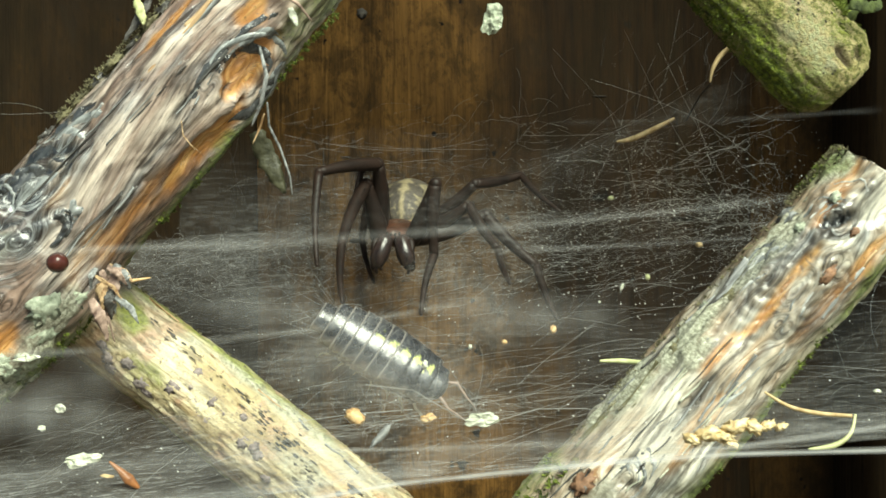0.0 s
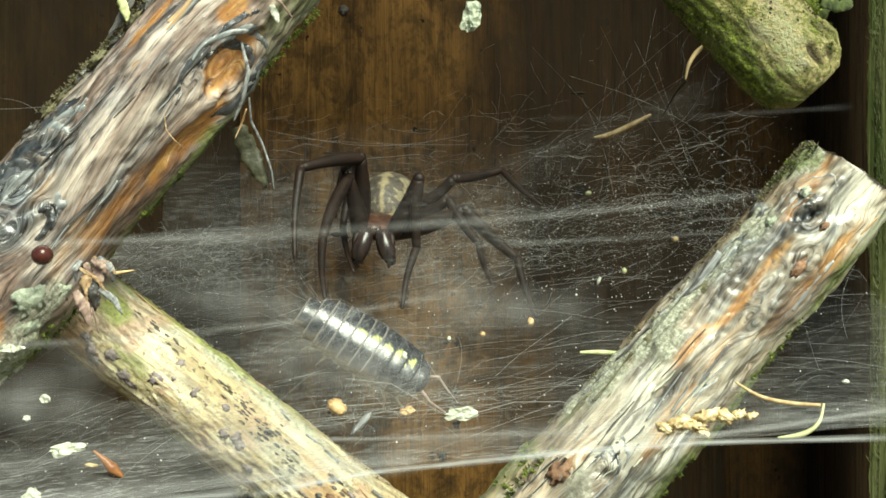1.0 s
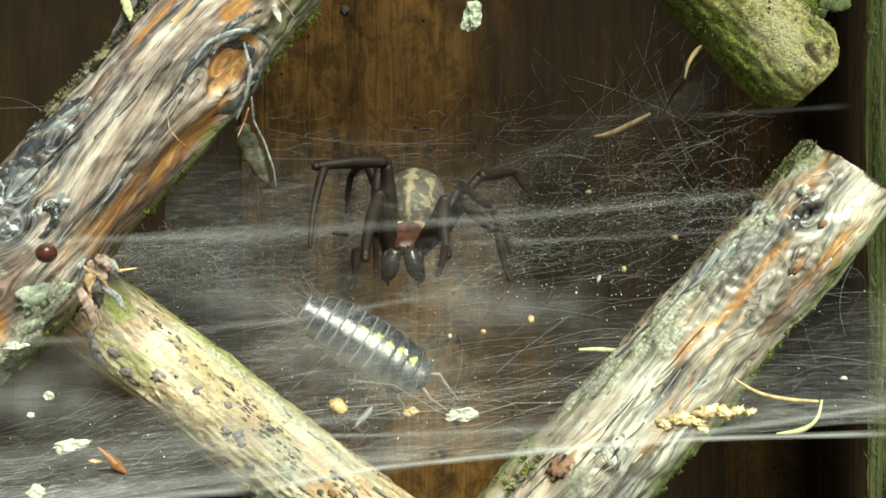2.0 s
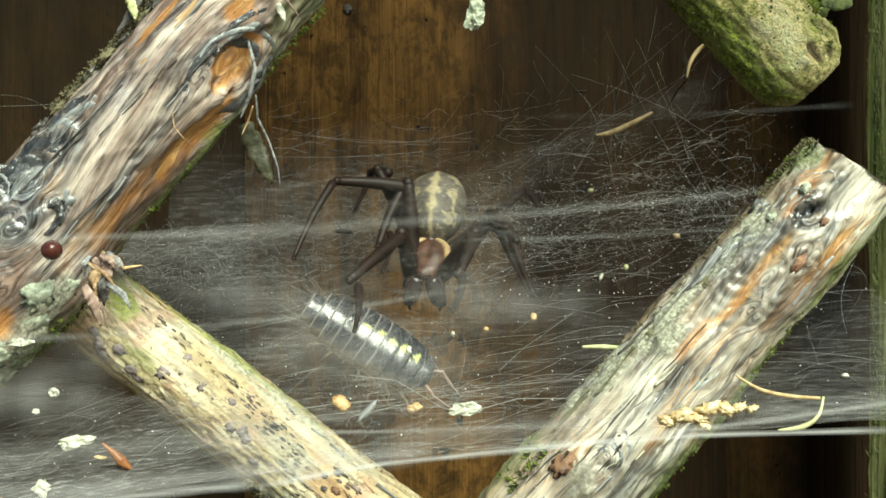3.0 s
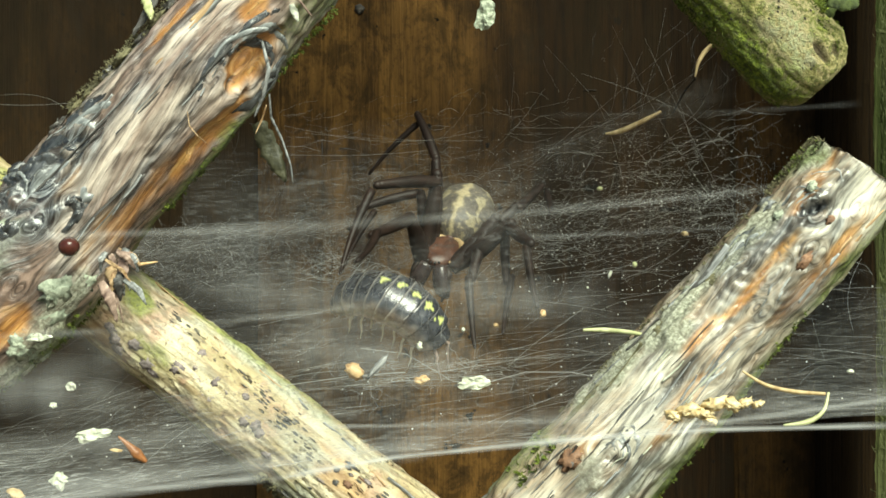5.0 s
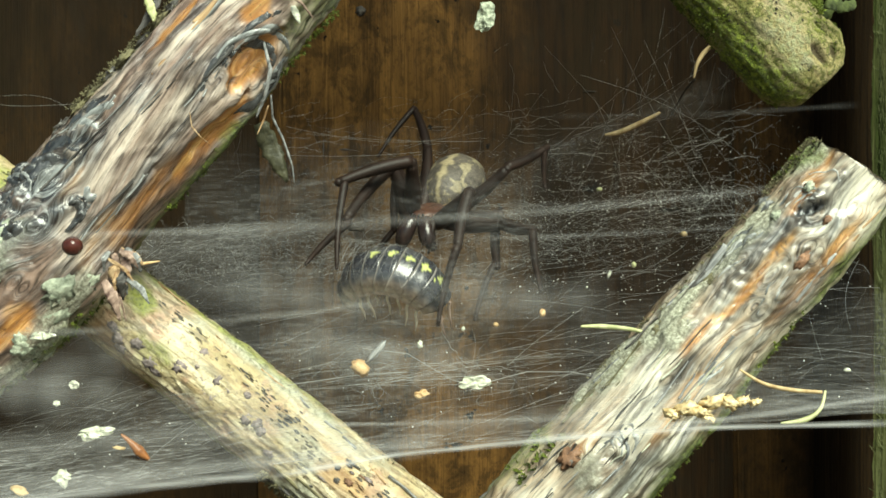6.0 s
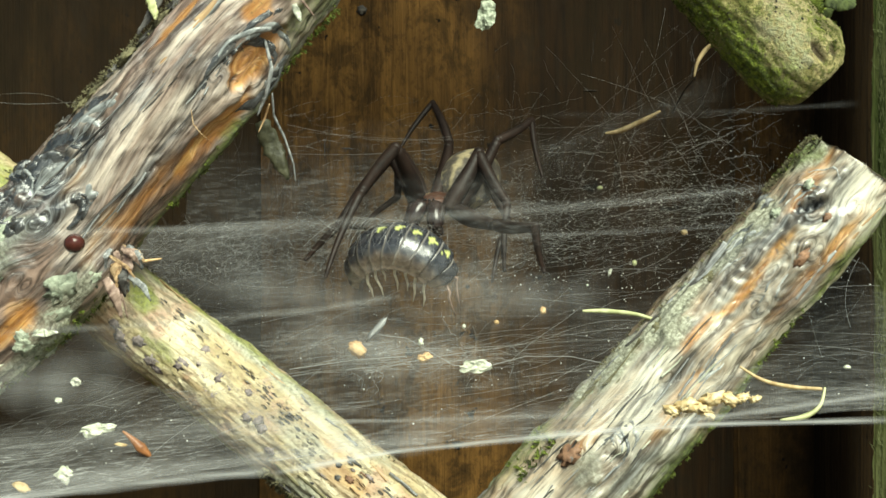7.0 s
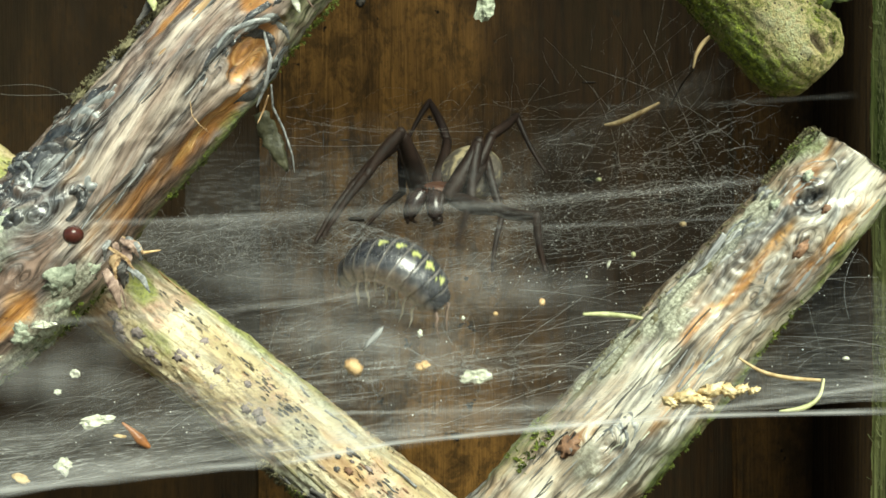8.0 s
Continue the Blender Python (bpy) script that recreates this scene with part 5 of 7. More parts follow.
SPOT_GREY = plain("grey_brown_lichen_spot", (0.10, 0.08, 0.08), (0.36, 0.30, 0.29), 1700, 0.7, 0.0002)


def bit(name, place, size, material, label, category, turn=(0, 0, 0), bump=0.6, seed=0.0, detail=3, freq=2.0):
    """An uneven crumb or flake, its origin in its middle."""
    bm = bmesh.new()
    blob(bm, (0, 0, 0), size, None, detail, bump, seed, freq)
    ob = part(name, bm, material)
    ob.matrix_basis = pose(place[0] * MM, place[1] * MM, place[2] * MM, *turn)
    return tagged(ob, label, category)


def chip(name, place, size, material, label, category, turn=(0, 0, 0), seed=0):
    """A thin jagged flake, curled and pitted."""
    rng = random.Random(seed)
    rim, rings = 22, 5
    reach = [1 + 0.16 * rng.uniform(-1, 1) + 0.45 * wave(math.cos(6.283 * k / rim) * 1.3, math.sin(6.283 * k / rim) * 1.3, seed * 1.7) for k in range(rim)]
    points, faces = [], []
    for layer in (0, 1):
        for i in range(rings):
            for k in range(rim):
                a, t = 2 * math.pi * k / rim, (i + 0.4) / (rings - 0.6)
                r = t * (1 + (reach[k] - 1) * t)
                x, z = size[0] * r * math.cos(a), size[2] * r * math.sin(a)
                y = size[1] * (0.9 * wave(x * 1.6 + seed, z * 1.6, 3) + 0.5 * wave(x * 4, z * 4, seed)) + (0.16 + 0.1 * t) * size[1] * (1 if layer else -1) * (1.02 - t ** 6)
                points.append((x, y, z))
        first = layer * rings * rim
        faces.append([first + k for k in range(rim)][::-1 if layer == 0 else 1])
        for i in range(rings - 1):
            for k in range(rim):
                q = [first + i * rim + k, first + i * rim + (k + 1) % rim, first + (i + 1) * rim + (k + 1) % rim, first + (i + 1) * rim + k]
                faces.append(q if layer == 0 else q[::-1])
    last = (rings - 1) * rim
    for k in range(rim):
        faces.append([last + k, last + (k + 1) % rim, last + rings * rim + (k + 1) % rim, last + rings * rim + k])
    ob = placed(name, sheet_mesh(name, points, faces), material, smooth=category in ("bark", "husk", "seed"))
    ob.matrix_basis = pose(place[0] * MM, place[1] * MM, place[2] * MM, *turn)
    return tagged(ob, label, category)


def straw(name, places, radii, material, label, category, flat=1.0):
    """A bent stalk or blade along a few places."""
    origin = Vector(places[0])
    pts = [Vector(q) - origin for q in places]
    path = []
    n = len(pts)
    for i in range(n - 1):
        a, b, c, d = pts[max(0, i - 1)], pts[i], pts[i + 1], pts[min(n - 1, i + 2)]
        for k in range(8):
            t = k / 8
            path.append(0.5 * (2 * b + (c - a) * t + (2 * a - 5 * b + 4 * c - d) * t * t + (3 * b - a - 3 * c + d) * t ** 3))
    path.append(pts[-1])
    bm = bmesh.new()
    capped_tube(bm, [tuple(q) for q in path], np.interp(np.linspace(0, 1, len(path)), np.linspace(0, 1, len(radii)), radii), 7)
    ob = part(name, bm, material)
    ob.location = origin * MM
    return tagged(ob, label, category)


seed_case = bit("seed_case", (-6.5, -11, -7.6), (0.75, 0.40, 0.50), ORANGE, "orange-tan seed case lying in the silk", "seed", (0, 30, 0), seed=1)
husk = chip("husk", (-1.4, -11, -8.2), (0.62, 0.5, 0.34), ORANGE, "small orange husk lying in the silk", "husk", seed=2)
flake = chip("lichen_flake", (2.5, -11, -8.9), (1.35, 0.40, 0.48), LICHEN, "chalky white lichen flake caught in the web", "lichen", (0, -8, 0), seed=3)
grass = straw("grass_blade", [(9.7, -9.0, -4.7), (11.4, -9.0, -4.7), (13.7, -10.0, -4.9), (15.6, -10.0, -5.5)], (0.10, 0.20, 0.16, 0.10), BLADE, "short yellow-green grass blade caught in the web", "grass")
pale_case = bit("pale_case", (-5.0, -10.8, -6.2), (0.24, 0.20, 1.05), GREY_BARK, "pale thin skin wrapped in silk", "husk", (0, 42, 0), seed=4)
chip("lichen_flake", (-24.7, -17.0, -12.9), (1.25, 0.35, 0.40), LICHEN, "white lichen flake resting on the silk sheet", "lichen", (0, -12, 0), seed=5)
chip("lichen_flake", (-27.3, -13.0, -9.9), (0.42, 0.3, 0.32), LICHEN, "small white lichen crumb on the silk sheet", "lichen", (0, 0, 0), seed=6)
chip("lichen_flake", (-28.3, -14.0, -11.1), (0.28, 0.2, 0.22), LICHEN, "small grey-white lichen crumb on the silk", "lichen", (0, 0, 0), seed=7)
chip("lichen_flake", (-26.4, -19.0, -15.7), (0.62, 0.4, 0.62), LICHEN, "rough white lichen lump on the silk sheet", "lichen", (0, 30, 0), seed=8)
chip("lichen_flake", (-28.4, -17.0, -6.0), (0.85, 0.3, 0.26), LICHEN, "white lichen flake hanging under the stick", "lichen", (0, -6, 0), seed=9)
straw("winged_seed", [(-22.7, -17.5, -12.9), (-22.0, -17.5, -13.5), (-21.4, -17.5, -14.1), (-20.7, -17.5, -14.7)], (0.06, 0.22, 0.40, 0.10), SEED_BROWN, "orange-brown winged seed on the silk sheet", "seed")
chip("bark_chip", (-29.1, -20.0, -16.4), (0.72, 0.3, 0.26), TAN, "tan bark chip on the edge of the web", "bark", (0, 28, 0), seed=11)
chip("bark_chip", (-22.7, -18.0, -13.8), (0.5, 0.3, 0.14), TAN, "thin tan bark chip on the silk", "bark", (0, 10, 0), seed=12)
chip("lichen_flake", (3.4, -4.0, 19.0), (0.85, 0.5, 1.25), LICHEN_GREY, "pale lichen flake hanging on a thread", "lichen", (0, 15, 0), seed=13)
bit("black_speck", (-8.0, 12.0, 2.0), (0.75, 0.3, 0.20), BLACK_BIT, "dark insect remnant in the web", "insect remains", (0, 4, 0), seed=14)
bit("red_seed", (-26.1, -17.6, 0.4), (0.74, 0.74, 0.70), RED_SEED, "glossy red-brown round seed stuck on the stick", "seed", (0, 0, 0), bump=0.04, seed=15)
bit("crumb", (23.1, 15.0, 1.6), (0.32, 0.2, 0.22), TAN, "tan crumb hanging in the web", "crumb", (0, 0, 0), seed=16)
bit("crumb", (15.6, 12.0, -2.2), (0.14, 0.14, 0.34), LICHEN, "pale sliver in the web", "crumb", (0, 20, 0), seed=17)
bit("crumb", (17.9, 12.0, -1.3), (0.20, 0.14, 0.26), BLADE, "yellow-green crumb in the web", "crumb", (0, 0, 0), seed=18)
bit("crumb", (15.4, 18.0, 6.0), (0.28, 0.2, 0.18), BLADE, "yellow-green crumb in the web", "crumb", (0, 0, 0), seed=19)
bit("crumb", (8.3, -2.0, -5.1), (0.24, 0.18, 0.30), ORANGE, "orange crumb in the web", "crumb", (0, 0, 0), seed=20)
bit("crumb", (4.4, -3.0, -6.0), (0.20, 0.15, 0.18), ORANGE, "orange crumb in the web", "crumb", (0, 0, 0), seed=21)
bit("crumb", (29.1, -16.0, -8.5), (0.24, 0.14, 0.14), LICHEN, "pale crumb on the silk", "crumb", (0, 0, 0), seed=22)
bit("crumb", (1.7, -4.0, -6.3), (0.14, 0.10, 0.18), LICHEN, "white speck in the web", "crumb", (0, 0, 0), seed=23)
bit("crumb", (-1.7, -10.5, -7.1), (0.2, 0.2, 0.28), LICHEN, "yellow-white speck in the web", "crumb", (0, 0, 0), seed=24)
bit("crumb", (12.4, 2.0, -3.1), (0.09, 0.08, 0.10), LICHEN, "white speck in the web", "crumb", (0, 0, 0), seed=25)
bit("crumb", (34.4, 16.0, 8.2), (0.2, 0.15, 0.2), TAN, "tan speck in the web", "crumb", (0, 0, 0), seed=26)
bit("husk", (15.7, -20.5, -11.1), (0.57, 0.46, 0.32), HUSK, "orange-yellow husk in a heap on the web rim", "husk", (0, 20, 0), bump=0.95, freq=2.4, seed=30)
bit("husk", (16.7, -20.5, -10.7), (0.74, 0.61, 0.41), HUSK, "orange-yellow husk in a heap on the web rim", "husk", (0, -20, 0), bump=0.95, freq=2.4, seed=31)
bit("husk", (17.7, -20.5, -10.9), (0.68, 0.55, 0.38), HUSK, "orange-yellow husk in a heap on the web rim", "husk", (0, 20, 0), bump=0.95, freq=2.4, seed=32)
bit("husk", (18.5, -20.5, -10.3), (0.84, 0.68, 0.46), HUSK, "orange-yellow husk in a heap on the web rim", "husk", (0, -20, 0), bump=0.95, freq=2.4, seed=33)
bit("husk", (19.6, -20.5, -10.3), (0.68, 0.55, 0.38), HUSK, "orange-yellow husk in a heap on the web rim", "husk", (0, 20, 0), bump=0.95, freq=2.4, seed=34)
bit("husk", (20.5, -20.5, -10.2), (0.49, 0.40, 0.27), HUSK, "orange-yellow husk in a heap on the web rim", "husk", (0, -20, 0), bump=0.95, freq=2.4, seed=35)
bit("husk", (18.1, -20.5, -11.4), (0.49, 0.40, 0.27), HUSK, "orange-yellow husk in a heap on the web rim", "husk", (0, 20, 0), bump=0.95, freq=2.4, seed=36)
bit("husk", (21.4, -20.5, -10.3), (0.38, 0.31, 0.21), HUSK, "orange-yellow husk in a heap on the web rim", "husk", (0, -20, 0), bump=0.95, freq=2.4, seed=37)
straw("dry_stalk", [(20.7, -19.0, -8.2), (22.2, -19.5, -9.1), (24.0, -20.0, -9.5), (26.0, -20.5, -9.6)], (0.07, 0.14, 0.16, 0.12), TAN, "bent tan plant stalk lying on the web", "stalk")
straw("dry_stalk", [(26.2, -20.5, -9.5), (25.7, -21.0, -10.7), (24.6, -21.2, -11.4), (22.9, -21.4, -11.6)], (0.08, 0.13, 0.20, 0.06), BLADE, "limp yellow-green stalk hooked on the web rim", "stalk")
straw("dry_stalk", [(15.3, 13.0, 10.9), (16.8, 13.0, 11.2), (19.0, 13.0, 12.2), (20.5, 13.0, 13.0)], (0.10, 0.26, 0.24, 0.12), TAN, "tan straw hanging in the upper web", "stalk")
straw("dry_stalk", [(22.9, 9.0, 15.7), (23.2, 9.0, 17.0), (23.9, 9.0, 18.1), (24.9, 8.0, 19.0)], (0.08, 0.19, 0.22, 0.12), TAN, "curved pale stalk hanging under the mossy stick", "stalk")
straw("fine_twig", [(21.6, 13.0, 12.8), (22.4, 11.0, 14.7), (23.0, 9.0, 15.6)], (0.06, 0.09, 0.08), BLACK_BIT, "thin dark twig in the upper web", "twig")
bit("dark_speck", (-8.7, 29.9, 25.6), (0.5, 0.12, 0.5), BLACK_BIT, "black speck of dirt on the fence board", "dirt", (0, 0, 0), seed=60)
bit("dark_speck", (-12.7, 29.9, 10.7), (0.06, 0.12, 0.95), BLACK_BIT, "black speck of dirt on the fence board", "dirt", (0, 0, 0), seed=61)
bit("dark_speck", (-10.4, 29.9, 10.8), (0.5, 0.12, 0.06), BLACK_BIT, "black speck of dirt on the fence board", "dirt", (0, 0, 0), seed=62)
bit("dark_speck", (15.8, 29.9, 17.0), (0.7, 0.12, 0.05), BLACK_BIT, "black speck of dirt on the fence board", "dirt", (0, 0, 0), seed=63)


BROWN = plain("red_brown_scar", (0.10, 0.05, 0.03), (0.34, 0.19, 0.11), 1700, 0.6, 0.0002)


# ---- bark pieces, moss and lichen on the sticks ----
def rag(stick, s, angle, count, seed, spread_s, spread_a, length, width, lift, materials):
    """A handful of torn bark strips over one stretch."""
    rng = random.Random(seed)
    for k in range(count):
        stick.strip(s + rng.uniform(-spread_s, spread_s), angle + rng.uniform(-spread_a, spread_a), rng.uniform(*length), rng.uniform(*width),
                    rng.uniform(0, lift) * rng.random(), rng.uniform(0, lift) * rng.random(), materials[k % len(materials)], seed=seed + k * 1.7, lean=rng.uniform(-4, 4), curl=rng.uniform(-0.2, 0.3))


def dangling(stick, places, width, material, name="bark_shred"):
    """A shred of bark that hangs free, through places of the room."""
    back = stick.object.matrix_basis.inverted()
    pts = [back @ (Vector(q) * MM) / MM for q in places]
    path = []
    for i in range(len(pts) - 1):
        path += [pts[i].lerp(pts[i + 1], t / 8) for t in range(8)]
    path.append(pts[-1])
    bm = bmesh.new()
    n = len(path)
    capped_tube(bm, [tuple(q) for q in path], [width * (0.35 + 0.65 * math.sin(math.pi * min(1, 0.15 + 0.85 * k / (n - 1)))) * (1 + 0.3 * wave(k * 0.4, width, 2)) for k in range(n)], 6)
    return part(name, bm, material, stick.object)


def shard(stick, places, width, thick, material, name="bark_shard", seed=0.0):
    """A flat torn piece of bark or leaf along places of the room, facing the open side."""
    back = stick.object.matrix_basis.inverted()
    pts = [back @ (Vector(q) * MM) / MM for q in places]
    path = []
    for i in range(len(pts) - 1):
        path += [pts[i].lerp(pts[i + 1], t / 7) for t in range(7)]
    path.append(pts[-1])
    bm = bmesh.new()
    rows, n = [], len(path)
    for k, q in enumerate(path):
        ahead = (path[min(k + 1, n - 1)] - path[max(k - 1, 0)]).normalized()
        side = ahead.cross(Vector((0, -1, 0))).normalized()
        t = k / (n - 1)
        w = width * (0.06 + 0.94 * math.sin(math.pi * (0.22 + 0.76 * t)) ** 0.9)
        row = []
        for j in (-1, -0.5, 0, 0.5, 1):
            ragged = 1 + 0.5 * wave(k * 0.55, seed + j, 3)
            row.append(bm.verts.new(q + side * (j * w * ragged) + Vector((0, -0.12 * width * (1 - j * j) + 0.22 * wave(k * 0.7, j * 1.5, seed), 0))))
        rows.append(row)
    for a, b in zip(rows, rows[1:]):
        for j in range(4):
            bm.faces.new((a[j], a[j + 1], b[j + 1], b[j]))
    bmesh.ops.recalc_face_normals(bm, faces=bm.faces)
    bmesh.ops.solidify(bm, geom=bm.faces[:], thickness=thick)
    return part(name, bm, material, stick.object)


def lichen_spot(stick, s, angle, size, seed, material=None, name="lichen_spot", lift=0.0, long=1.0):
    bm = bmesh.new()
    rng = random.Random(seed)
    turn = stick_turn(angle)
    blob(bm, stick.point(s, angle, lift), (size * rng.uniform(0.6, 1.2) / long, size * 0.30, size * rng.uniform(0.7, 1.2) * long), turn, 3, 0.9, seed * 1.3, 1.8 / max(size, 0.4))
    return part(name, bm, material or SPOT_GREY, stick.object)


def stick_turn(angle):
    return Matrix.Rotation(radians(angle), 3, "Z")


def whorl(stick, s, angle, count, seed, radii, sweep, width, height, materials, stretch=1.2, scatter=0.5):
    """Uneven folds of bark pushed up round a knot."""
    rng = random.Random(seed)
    for k in range(count):
        t = k / max(1, count - 1)
        begin = sweep[0] + rng.uniform(-35, 35)
        stick.fold(s + rng.gauss(0, scatter), angle + math.degrees(rng.gauss(0, scatter) / stick.radius(s)), (radii[0] + (radii[1] - radii[0]) * t) * rng.uniform(0.8, 1.2), begin,
                   begin + (sweep[1] - sweep[0]) * rng.uniform(0.5, 1.1), rng.uniform(*width), rng.uniform(*height), materials[k % len(materials)], stretch * rng.uniform(0.8, 1.5), seed + k * 3.1)


def dress_stick_a():
    both = (FOLD, FOLD, FOLD_GREY)
    whorl(stick_a, 2.6, -30, 7, 801, (0.6, 2.8), (-130, 10), (0.5, 1.1), (0.15, 0.45), both, 1.3)
    whorl(stick_a, 2.4, 4, 4, 802, (0.5, 1.6), (-40, 100), (0.35, 0.8), (0.15, 0.35), both, 1.2)
    whorl(stick_a, -0.4, -16, 6, 803, (0.6, 2.6), (-190, -70), (0.5, 1.1), (0.15, 0.45), both, 1.5)
    whorl(stick_a, -1.2, -50, 5, 804, (0.6, 2.4), (-50, 80), (0.5, 1.1), (0.15, 0.45), both, 1.5)
    whorl(stick_a, 5.4, -54, 4, 805, (0.5, 1.8), (-100, 20), (0.4, 0.8), (0.12, 0.35), both, 2.2)
    # the rolled lip round the orange scar
    whorl(stick_a, 18.0, 48, 4, 806, (2.0, 2.7), (-120, 20), (0.5, 1.0), (0.12, 0.28), (FOLD, FOLD_GREY), 1.35, 0.15)
    whorl(stick_a, 18.0, 48, 3, 807, (1.9, 2.3), (60, 140), (0.45, 0.9), (0.15, 0.32), (FOLD_GREY, FOLD), 1.35, 0.15)
    whorl(stick_a, 16.4, 28, 3, 808, (0.5, 1.1), (-100, 40), (0.25, 0.50), (0.10, 0.25), (FOLD,), 2.4, 0.3)
    rag(stick_a, 14.5, 22, 4, 10, 3.0, 9, (2, 5), (0.10, 0.26), 0.4, (GREY_BARK, DARK_BARK))
    rag(stick_a, 13.0, -8, 6, 11, 8.0, 26, (3, 8), (0.10, 0.22), 0.1, (GREY_BARK, DARK_BARK))
    rag(stick_a, 5.0, 30, 5, 12, 5.0, 16, (3, 7), (0.1, 0.25), 0.15, (DARK_BARK, GREY_BARK))
    rag(stick_a, 20.0, -30, 3, 14, 4.0, 22, (4, 9), (0.3, 0.6), 0.2, (TAN_BARK, GREY_BARK))
    stick_a.moss(700, 7, 22, -104, -72, 0.26, MOSS_DULL, seed=3, lift=0.9)
    stick_a.moss(260, 6, 26, 80, 112, 0.3, MOSS, seed=4, lift=0.4)
    stick_a.moss(110, -12, -2, 70, 105, 0.40, MOSS, seed=5, lift=0.3)
    for k, (s, a) in enumerate(((9.0, -80), (11.0, -84), (12.6, -78), (14.5, -82), (16.4, -80), (18.0, -84), (7.6, -80), (5.6, -76))):
        lichen_spot(stick_a, s, a, 0.75 + 0.2 * (k % 3), 40 + k, DARK_BARK if k % 2 else MOSS_DULL, "bark_crust", 0.25)
    for k, (s, a) in enumerate(((-4.4, -30), (-2.6, -22), (-5.4, -10), (-3.0, 42), (-4.6, 56), (-6.5, 62), (-1.6, 60))):
        lichen_spot(stick_a, s, a, 1.0 + 0.25 * (k % 2), 60 + k, LICHEN_GREY, "lichen_crust", -0.05)
    for k in range(22):
        rng = random.Random(700 + k)
        lichen_spot(stick_a, rng.uniform(-17, -5), rng.uniform(46, 96), rng.uniform(0.5, 1.1), 700 + k, LICHEN_GREY if k % 3 else LICHEN, "lichen_crust", rng.uniform(-0.1, 0.25))
    dangling(stick_a, [(-13.1, -14.0, 15.4), (-12.6, -14.0, 13.3), (-13.1, -13.5, 11.3), (-13.8, -13.0, 9.9)], 0.16, GREY_BARK)
    dangling(stick_a, [(-12.7, -13.0, 11.6), (-12.7, -12.0, 10.0), (-12.0, -11.0, 8.4), (-11.4, -10.5, 6.5), (-11.3, -10.0, 5.2)], 0.10, GREY_BARK)
    dangling(stick_a, [(-12.9, -13.0, 10.8), (-13.3, -12.5, 9.8), (-13.8, -12.5, 8.7)], 0.08, TAN_BARK)
    shard(stick_a, [(-13.8, -11.0, 9.7), (-13.2, -10.5, 8.2), (-12.5, -10.5, 6.7), (-11.8, -10.2, 5.3)], 0.75, 0.05, LEAF, "leaf_shred", 3)
    dangling(stick_a, [(-18.1, -16.2, 10.0), (-17.8, -17.0, 8.9), (-17.2, -17.2, 8.2), (-16.6, -17.0, 7.7)], 0.035, TAN_BARK)
    # torn shreds of bark that hang where the sticks cross
    rng = random.Random(91)
    for k in range(22):
        x, z = rng.uniform(-24.2, -22.0), rng.uniform(-2.6, 0.2)
        drop, lean, y = rng.uniform(0.6, 2.6) + (0.8 if k % 4 == 0 else 0.0), rng.gauss(0.35, 0.6), -17.2 + 0.09 * k
        shard(stick_a, [(x, y, z), (x + 0.7 * lean, y - rng.uniform(0, 0.7), z - 0.4 * drop), (x + lean, y + rng.uniform(-0.7, 0.5), z - drop)],
              rng.uniform(0.30, 0.50) if k % 4 == 0 else rng.uniform(0.08, 0.24), 0.05, (PINK_BARK, GREY_BARK, TAN_BARK, PINK_BARK, DARK_BARK)[k % 5], "bark_shred", 50 + k * 1.3)
    # slivers and a thin stalk caught at the upper end
    shard(stick_a, [(-21.9, -13.0, 18.8), (-21.5, -13.2, 17.9), (-21.3, -13.2, 17.0)], 0.35, 0.05, BLADE, "leaf_shred", 31)
    shard(stick_a, [(-20.9, -12.5, 19.2), (-21.9, -12.6, 17.4), (-22.9, -12.6, 15.9)], 0.28, 0.06, DARK_BARK, "bark_shred", 33)
    shard(stick_a, [(-10.9, -14.6, 17.9), (-10.6, -14.7, 17.2), (-10.4, -14.6, 16.6)], 0.24, 0.05, LICHEN, "bark_shred", 34)
    dangling(stick_a, [(-12.9, -15.4, 19.6), (-11.5, -15.6, 18.9), (-10.2, -15.3, 18.0), (-9.4, -14.6, 17.0)], 0.14, PINK_BARK, "thin_stalk")
    dangling(stick_a, [(-22.9, -15.0, -1.2), (-21.9, -14.5, -0.9), (-20.7, -14.0, -0.7)], 0.12, ORANGE)


